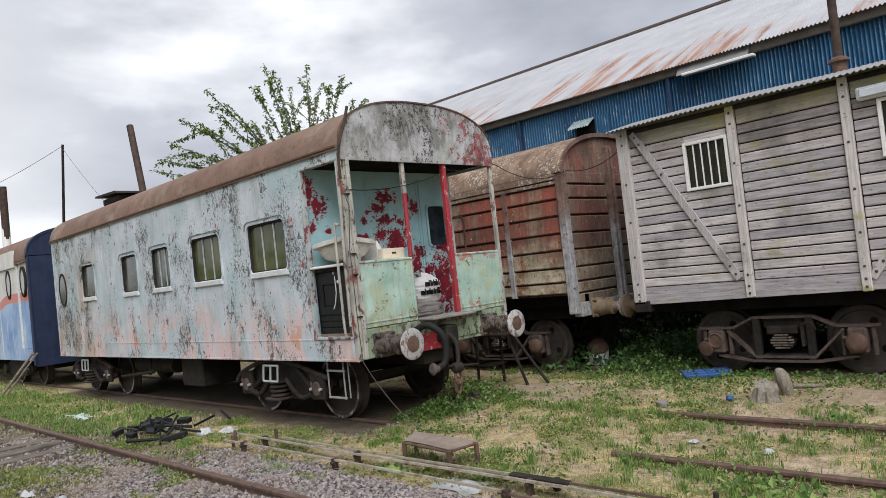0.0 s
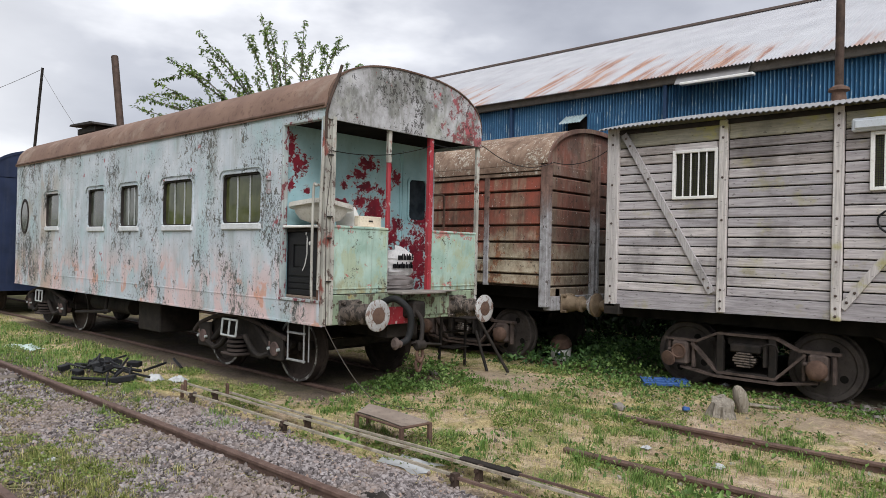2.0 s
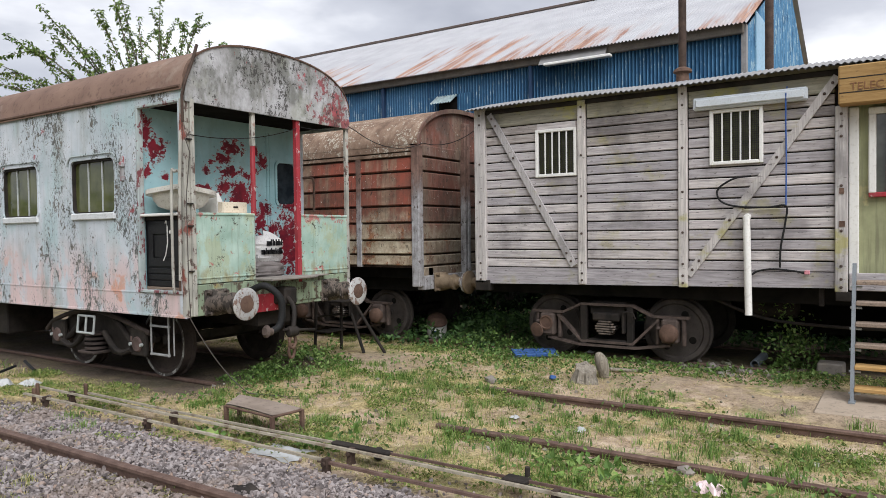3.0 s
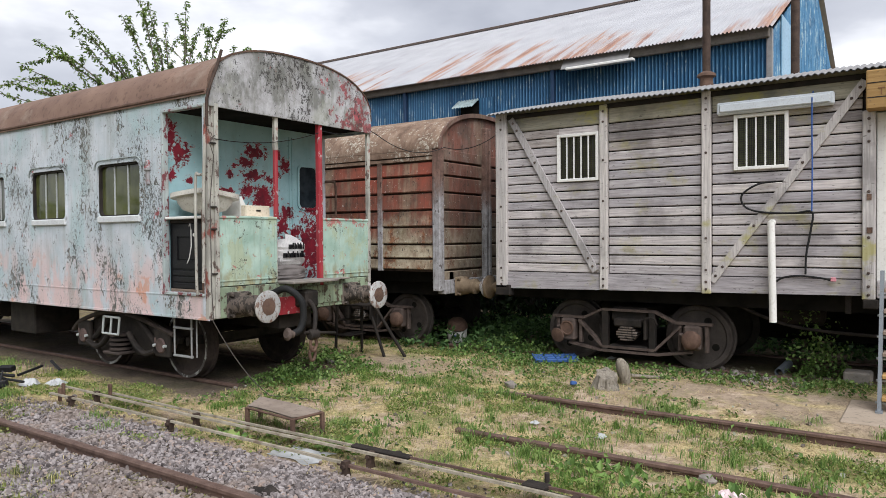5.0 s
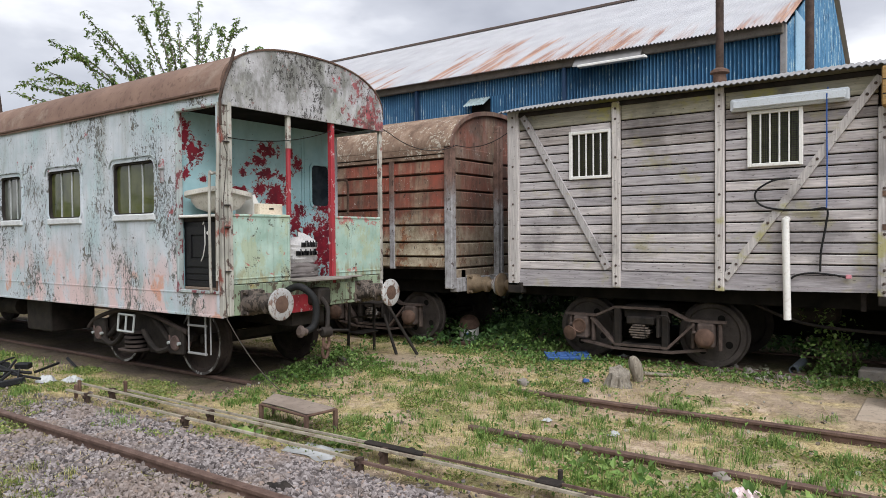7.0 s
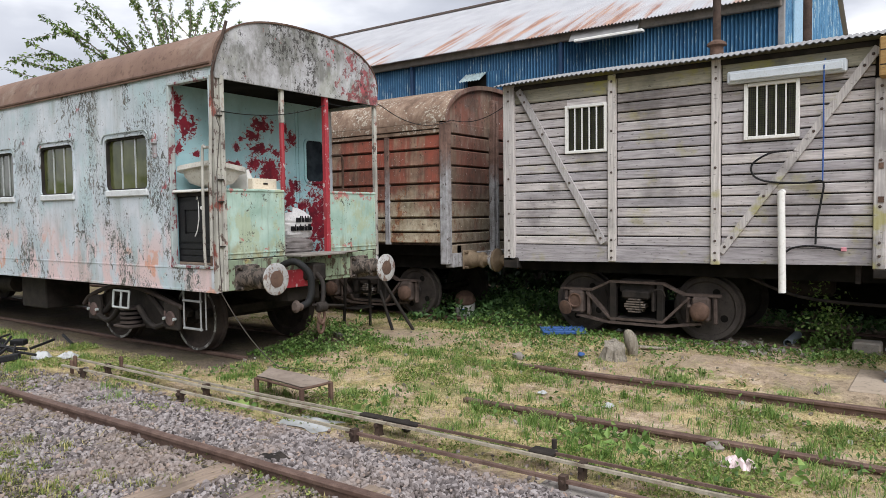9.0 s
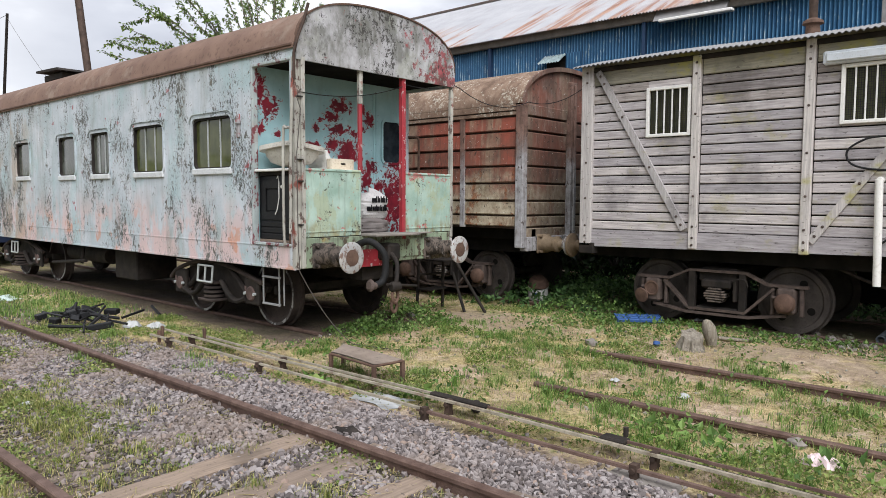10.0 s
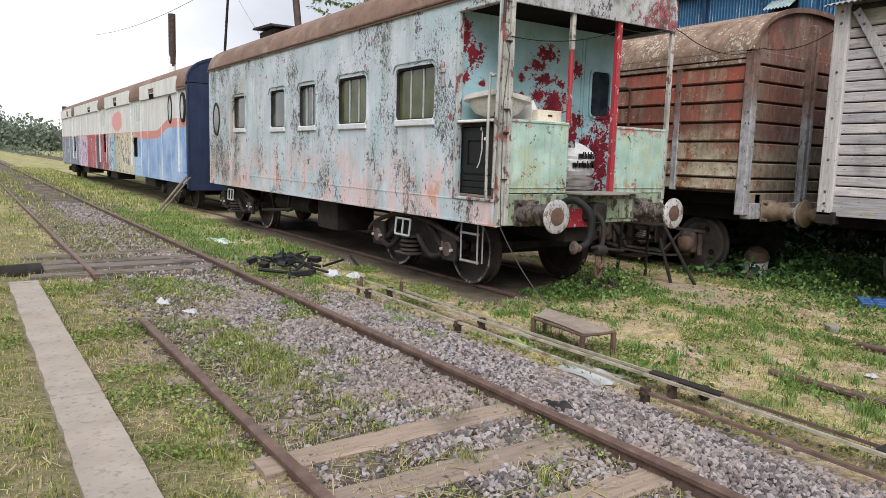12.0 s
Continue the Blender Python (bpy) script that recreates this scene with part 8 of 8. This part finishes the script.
M_STRAW = leaf_mat("pale_straw", (0.24, 0.18, 0.085), (0.55, 0.45, 0.26), (0.40, 0.30, 0.15))
M_CLOVER = leaf_mat("low_green_cover", (0.08, 0.12, 0.03), (0.28, 0.33, 0.095), (0.40, 0.38, 0.15))


def mound(n, box, top, seed, lumps=3.0):
    r = random.Random(seed)
    out = []
    for _ in range(n):
        x, y = r.uniform(box[0], box[1]), r.uniform(box[2], box[3])
        e = min(1, min(x - box[0], box[1] - x) / 0.35, min(y - box[2], box[3] - y) / 0.35)
        h = top * max(0.1, e) * (0.55 + 0.75 * noise.noise(Vector((x * lumps, y * lumps, seed))))
        out.append((x, y, gz(x, y) + max(0.02, h) * r.uniform(0.25, 1.0) ** 0.5))
    return out


ivy = mound(2600, (4.45, 8.4, -1.7, 0.9), 0.42, 31) + mound(900, (5.5, 8.2, -2.6, -1.2), 0.40, 32) + mound(4200, (7.5, 9.2, -12.0, 9.0), 0.7, 33) + mound(2200, (6.9, 7.6, -12, 2), 0.5, 34) + mound(1200, (6.2, 8.2, 0.8, 3.2), 0.75, 35)
foliage("ivy", ivy, 0.10, M_IVY, "dark green ivy and weeds under the wagons", 31)
# added leaf screen: hides the shed foot and keeps skylight out
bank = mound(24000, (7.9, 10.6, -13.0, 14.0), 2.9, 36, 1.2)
foliage("hedge", bank, 0.24, M_HEDGE, "dense leaves added to darken the gap between wagons and shed", 36)
weeds = mound(1500, (1.7, 2.9, -0.35, 0.9), 0.46, 41, 4.5) + mound(900, (0.9, 2.0, -0.2, 0.7), 0.26, 42) + mound(500, (4.95, 5.6, -6.5, -5.7), 0.75, 43) + mound(320, (4.3, 4.95, -6.6, -5.9), 0.32, 44)
weeds += mound(1900, (4.05, 5.0, -6.0, -1.7), 0.13, 45) + mound(1300, (4.2, 5.5, -2.5, -0.5), 0.34, 54) + mound(700, (3.5, 4.4, -4.4, -1.2), 0.07, 55) + mound(260, (4.0, 5.3, -2.2, -0.8), 0.16, 46) + mound(140, (-0.1, 0.5, -5.6, -4.7), 0.18, 47) + mound(60, (-0.2, 0.3, -6.4, -5.9), 0.2, 48)
weeds += mound(60, (-0.75, -0.5, -2.9, -2.5), 0.18, 49) + mound(40, (-1.0, -0.75, -1.5, -1.2), 0.16, 50) + mound(70, (0.0, 0.6, -5.1, -4.6), 0.2, 51) + mound(700, (-2.0, 0.1, 4.5, 13.5), 0.14, 52) + mound(60, (2.9, 3.3, -5.1, -4.3), 0.08, 53)
r = random.Random(57)
for _ in range(95):
    x, y, k = r.uniform(-0.5, 4.2), r.uniform(-7.2, 0.4), r.uniform(0.10, 0.26)
    if field(x, y) > 0.0:
        weeds += [(x + r.gauss(0, k), y + r.gauss(0, k), gz(x, y) + r.uniform(0.01, 0.10)) for _ in range(int(170 * k))]
foliage("weeds", weeds, 0.055, M_WEED, "leafy green weeds on the yard soil", 41)
docks = mound(60, (-0.2, 0.35, -5.4, -4.6), 0.22, 61) + mound(40, (-0.1, 0.25, -6.6, -5.7), 0.24, 62) + mound(30, (-0.75, -0.45, -3.0, -2.6), 0.2, 63) + mound(30, (-1.05, -0.7, -1.9, -1.4), 0.2, 64)
foliage("dock_leaves", docks, 0.11, M_TUFT, "broad dock leaves beside the rails", 61)
r = random.Random(71)
stalks = []
for _ in range(16):
    x, y = r.uniform(4.9, 5.5), r.uniform(-6.4, -5.6)
    h = r.uniform(0.5, 1.2)
    stalks += [(x + 0.05 * r.gauss(0, 1), y + 0.05 * r.gauss(0, 1), gz(x, y) + h * r.random()) for _ in range(26)]
foliage("tall_weeds", stalks, 0.06, M_WEED, "tall leafy weeds beside the wagon steps", 72)


foliage("ground_cover", cover(52000, 101, 0.08, (-6.5, 5.0, -8.0, 3.5)) + cover(9000, 102, 0.05, (-2.0, 0.2, 2.0, 14.0)), 0.032, M_CLOVER, "low green weeds creeping over the soil", 103)
straw(15000, 104, (-6.3, 4.6, -8.0, 3.0))


def rubble():
    r = np.random.RandomState(55)
    base = np.array([(-1, -1, -1), (1, -1, -1), (1, 1, -1), (-1, 1, -1), (-0.7, -0.8, 1), (0.8, -0.7, 1), (0.7, 0.7, 1), (-0.8, 0.8, 1)], float)
    quads = ((0, 3, 2, 1), (4, 5, 6, 7), (0, 1, 5, 4), (1, 2, 6, 5), (2, 3, 7, 6), (3, 0, 4, 7))
    vs, fs = [], []
    for n in range(300):
        if n < 110:
            x, y, s = r.normal(4.85, 0.28), r.normal(-5.2, 0.4), r.uniform(0.008, 0.045)
        else:
            x, y, s = r.uniform(-0.6, 4.6), r.uniform(-7.5, 0.5), r.uniform(0.006, 0.022)
        p = base * r.uniform(0.6, 1.15, (8, 3)) * s * r.uniform(0.6, 1.3, 3)
        p = p @ np.array(Euler(tuple(r.uniform(0, 6.28, 3))).to_matrix()).T + np.array((x, y, gz(x, y) + 0.4 * s))
        vs += p.tolist()
        fs += [tuple(8 * n + i for i in q) for q in quads]
    ob = stuff("rubble", vs, fs, M_RUBBLE, "scattered grey rubble and pebbles on the soil")
    ob["category"] = "rubble"


M_RUBBLE = leaf_mat("mixed_rubble", (0.15, 0.12, 0.10), (0.34, 0.29, 0.25), (0.55, 0.52, 0.48))
rubble()


# ---- the tree behind the coach ----
def tree():
    t = thing("tree", (8.2, 10.2, 0), "young leafy tree rising behind the coach roof", "tree")
    r = random.Random(17)
    trunk = [(8.2, 10.2, -0.1), (8.1, 10.1, 1.6), (7.6, 9.9, 3.0), (6.6, 9.6, 4.1), (5.6, 9.3, 4.7)]
    part("trunk", Mesh().tube(trunk, [0.17, 0.15, 0.13, 0.11, 0.09], 12), M_STUMP, t)
    tips = [(1.5, 9.0, 5.05), (2.0, 9.0, 5.7), (2.35, 9.2, 6.4), (3.0, 9.0, 7.15), (3.9, 9.6, 7.0), (4.75, 9.0, 8.05), (5.5, 9.0, 7.5), (6.13, 9.0, 8.2), (6.7, 9.4, 7.5), (7.36, 9.0, 7.95), (8.2, 9.0, 7.45), (8.6, 9.5, 6.6), (2.7, 8.6, 5.3), (6.0, 8.5, 6.6), (4.2, 8.4, 6.2), (7.4, 8.6, 6.4), (3.4, 9.8, 5.7), (1.75, 9.2, 5.35), (3.4, 9.2, 6.5), (4.3, 9.0, 7.4), (5.2, 9.3, 8.0), (7.0, 9.2, 7.3), (2.9, 9.0, 6.2)]
    leaves = []

    def shoot(base, e, thick, n):
        mid = base.lerp(e, 0.5) + Vector((r.uniform(-0.12, 0.12), r.uniform(-0.2, 0.2), r.uniform(0.02, 0.22)))
        pts = [((1 - u) ** 2) * base + 2 * u * (1 - u) * mid + u * u * e for u in [i / n for i in range(n + 1)]]
        part("limb", Mesh().tube([tuple(p) for p in pts], [thick * (1 - 0.85 * i / n) for i in range(n + 1)], 6), M_STUMP, t)
        length = (e - base).length
        for i in range(int(length * 66)):
            u = r.uniform(0.22, 1.0)
            p = ((1 - u) ** 2) * base + 2 * u * (1 - u) * mid + u * u * e
            leaves.append((p + Vector((r.gauss(0, 0.03), r.gauss(0, 0.03), r.gauss(0, 0.025))), e - base))
        return pts

    for tip in tips:
        base = Vector(trunk[3]).lerp(Vector(trunk[4]), r.random())
        pts = shoot(base, Vector(tip), 0.04, 12)
        for k in range(5):
            a = pts[r.randint(3, 10)]
            d = (Vector(tip) - base).normalized() * r.uniform(0.35, 0.75) + Vector((r.gauss(0, 0.28), r.gauss(0, 0.3), r.gauss(0.08, 0.25)))
            shoot(a, a + d, 0.012, 6)
    vs, fs = [], []
    for p, d in leaves:
        l = r.uniform(0.06, 0.125)
        w = l * 0.5
        e = Euler((r.uniform(-0.9, 0.9), r.uniform(-0.2, 1.1), r.uniform(0, 6.28))).to_matrix()
        k = len(vs)
        for q in ((0, 0, 0), (0.4 * l, w / 2, 0.05 * l), (l, 0, -0.12 * l), (0.4 * l, -w / 2, 0.05 * l)):
            vs.append(tuple(p + e @ Vector(q) - BASE[t.name]))
        fs += [(k, k + 1, k + 2), (k, k + 2, k + 3)]
    me = bpy.data.meshes.new("crown")
    me.from_pydata(vs, [], fs)
    me.materials.append(M_TREELEAF)
    ob = new("crown", me)
    ob.parent = t
    tagged(ob, "loose crown of pointed green leaves", kind="stuff")


tree()


# ---- distance ----
def woods():
    r = random.Random(91)
    pts = []
    for _ in range(230):
        a = r.uniform(-0.28, 0.30)
        d = r.uniform(280, 430)
        cx, cy = d * math.sin(a) - 5, d * math.cos(a)
        w, h = r.uniform(7, 14), r.uniform(6, 15)
        for _ in range(190):
            u, v, q = r.gauss(0, 0.4), r.gauss(0, 0.4), r.random()
            pts.append((cx + u * w, cy + v * w, h * (0.05 + 0.95 * q * max(0.2, 1 - (u * u + v * v)))))
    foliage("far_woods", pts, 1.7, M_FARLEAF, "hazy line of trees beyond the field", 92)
    pts = []
    for _ in range(50):
        cx, cy = r.uniform(-14, 9), r.uniform(130, 220)
        for _ in range(60):
            u, v, q = r.gauss(0, 0.5), r.gauss(0, 0.5), r.random()
            pts.append((cx + u * 2, cy + v * 2, 2.2 * q * max(0.2, 1 - (u * u + v * v))))
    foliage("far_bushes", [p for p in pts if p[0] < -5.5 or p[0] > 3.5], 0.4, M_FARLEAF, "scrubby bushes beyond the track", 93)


def opposite_trees():
    r = random.Random(95)
    pts = []
    for _ in range(120):
        cx, cy, w, h = r.uniform(-46, -36), r.uniform(-50, 120), r.uniform(2.5, 5), r.uniform(4.0, 7.5)
        for _ in range(110):
            u, v, q = r.gauss(0, 0.45), r.gauss(0, 0.45), r.random()
            pts.append((cx + u * w, cy + v * w, h * (0.03 + 0.97 * q * max(0.25, 1 - (u * u + v * v)))))
    foliage("far_trees", pts, 1.1, M_WEED, "row of trees across the field, mirrored in the windows", 96)


# haze of the distance is mixed into this leaf colour
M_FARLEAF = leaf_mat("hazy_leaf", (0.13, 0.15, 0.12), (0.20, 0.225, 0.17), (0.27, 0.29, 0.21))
woods()
opposite_trees()


# ---- ballast ----
def ballast():
    r = np.random.RandomState(77)
    g = (1 + 5 ** 0.5) / 2
    base = np.array([(-1, g, 0), (1, g, 0), (-1, -g, 0), (1, -g, 0), (0, -1, g), (0, 1, g), (0, -1, -g), (0, 1, -g), (g, 0, -1), (g, 0, 1), (-g, 0, -1), (-g, 0, 1)], float) / 1.9
    tris = np.array([(0, 11, 5), (0, 5, 1), (0, 1, 7), (0, 7, 10), (0, 10, 11), (1, 5, 9), (5, 11, 4), (11, 10, 2), (10, 7, 6), (7, 1, 8),
                     (3, 9, 4), (3, 4, 2), (3, 2, 6), (3, 6, 8), (3, 8, 9), (4, 9, 5), (2, 4, 11), (6, 2, 10), (8, 6, 7), (9, 8, 1)])
    vs, n = [], 0
    for k in range(118000):
        x, y = r.uniform(-4.25, -0.75), r.uniform(-8.5, 3.0) if k < 96000 else r.uniform(3.0, 18.0)
        if abs(x + 0.95) < 0.20 and abs(y + 2.55) < 0.32:
            continue
        keep = 0.95 if -2.1 < x < -1.2 else (0.75 if x > -3.1 else 0.4) if -3.75 < x <= -2.1 else 0.06
        if any(abs(y - q) < 0.12 for q in SLEEPER_YS) and -3.7 < x < -2.2 and r.rand() > 0.10:
            continue
        if y > 1.5 and x > -2.1:
            keep *= 0.15
        if r.rand() > keep * (1.0 if field(x, y) < 0.3 else 0.3):
            continue
        s = r.uniform(0.011, 0.027) * (1.0 if y < 3 else 1.3)
        a = np.array(Euler(tuple(r.uniform(0, 6.28, 3))).to_matrix())
        p = (base * r.uniform(0.5, 1.3, (12, 1)) * s * r.uniform(0.5, 1.35, 3)) @ a.T
        vs.append(p + np.array((x, y, gz(x, y) + r.uniform(0.0, 0.018))))
        n += 1
    fs = (tris[None] + 12 * np.arange(n)[:, None, None]).reshape(-1, 3)
    ob = stuff("ballast", np.concatenate(vs).tolist(), fs.tolist(), M_STONES, "grey crushed stone ballast")
    ob["category"] = "gravel"


s = Shade("crushed_stone")
c = s.ramp(s.island(), (0.0, (0.062, 0.052, 0.05)), (0.45, (0.19, 0.161, 0.152)), (0.85, (0.315, 0.28, 0.268)), (1.0, (0.28, 0.20, 0.155)))
c = s.mix(s.times(s.step(s.noise(1.1, 5), 0.47, 0.62), 0.55), c, (0.24, 0.185, 0.15))
M_STONES = s.done(c, 0.9, 0, s.noise(60, 3), 0.5, 0.004, 0.2)
ballast()
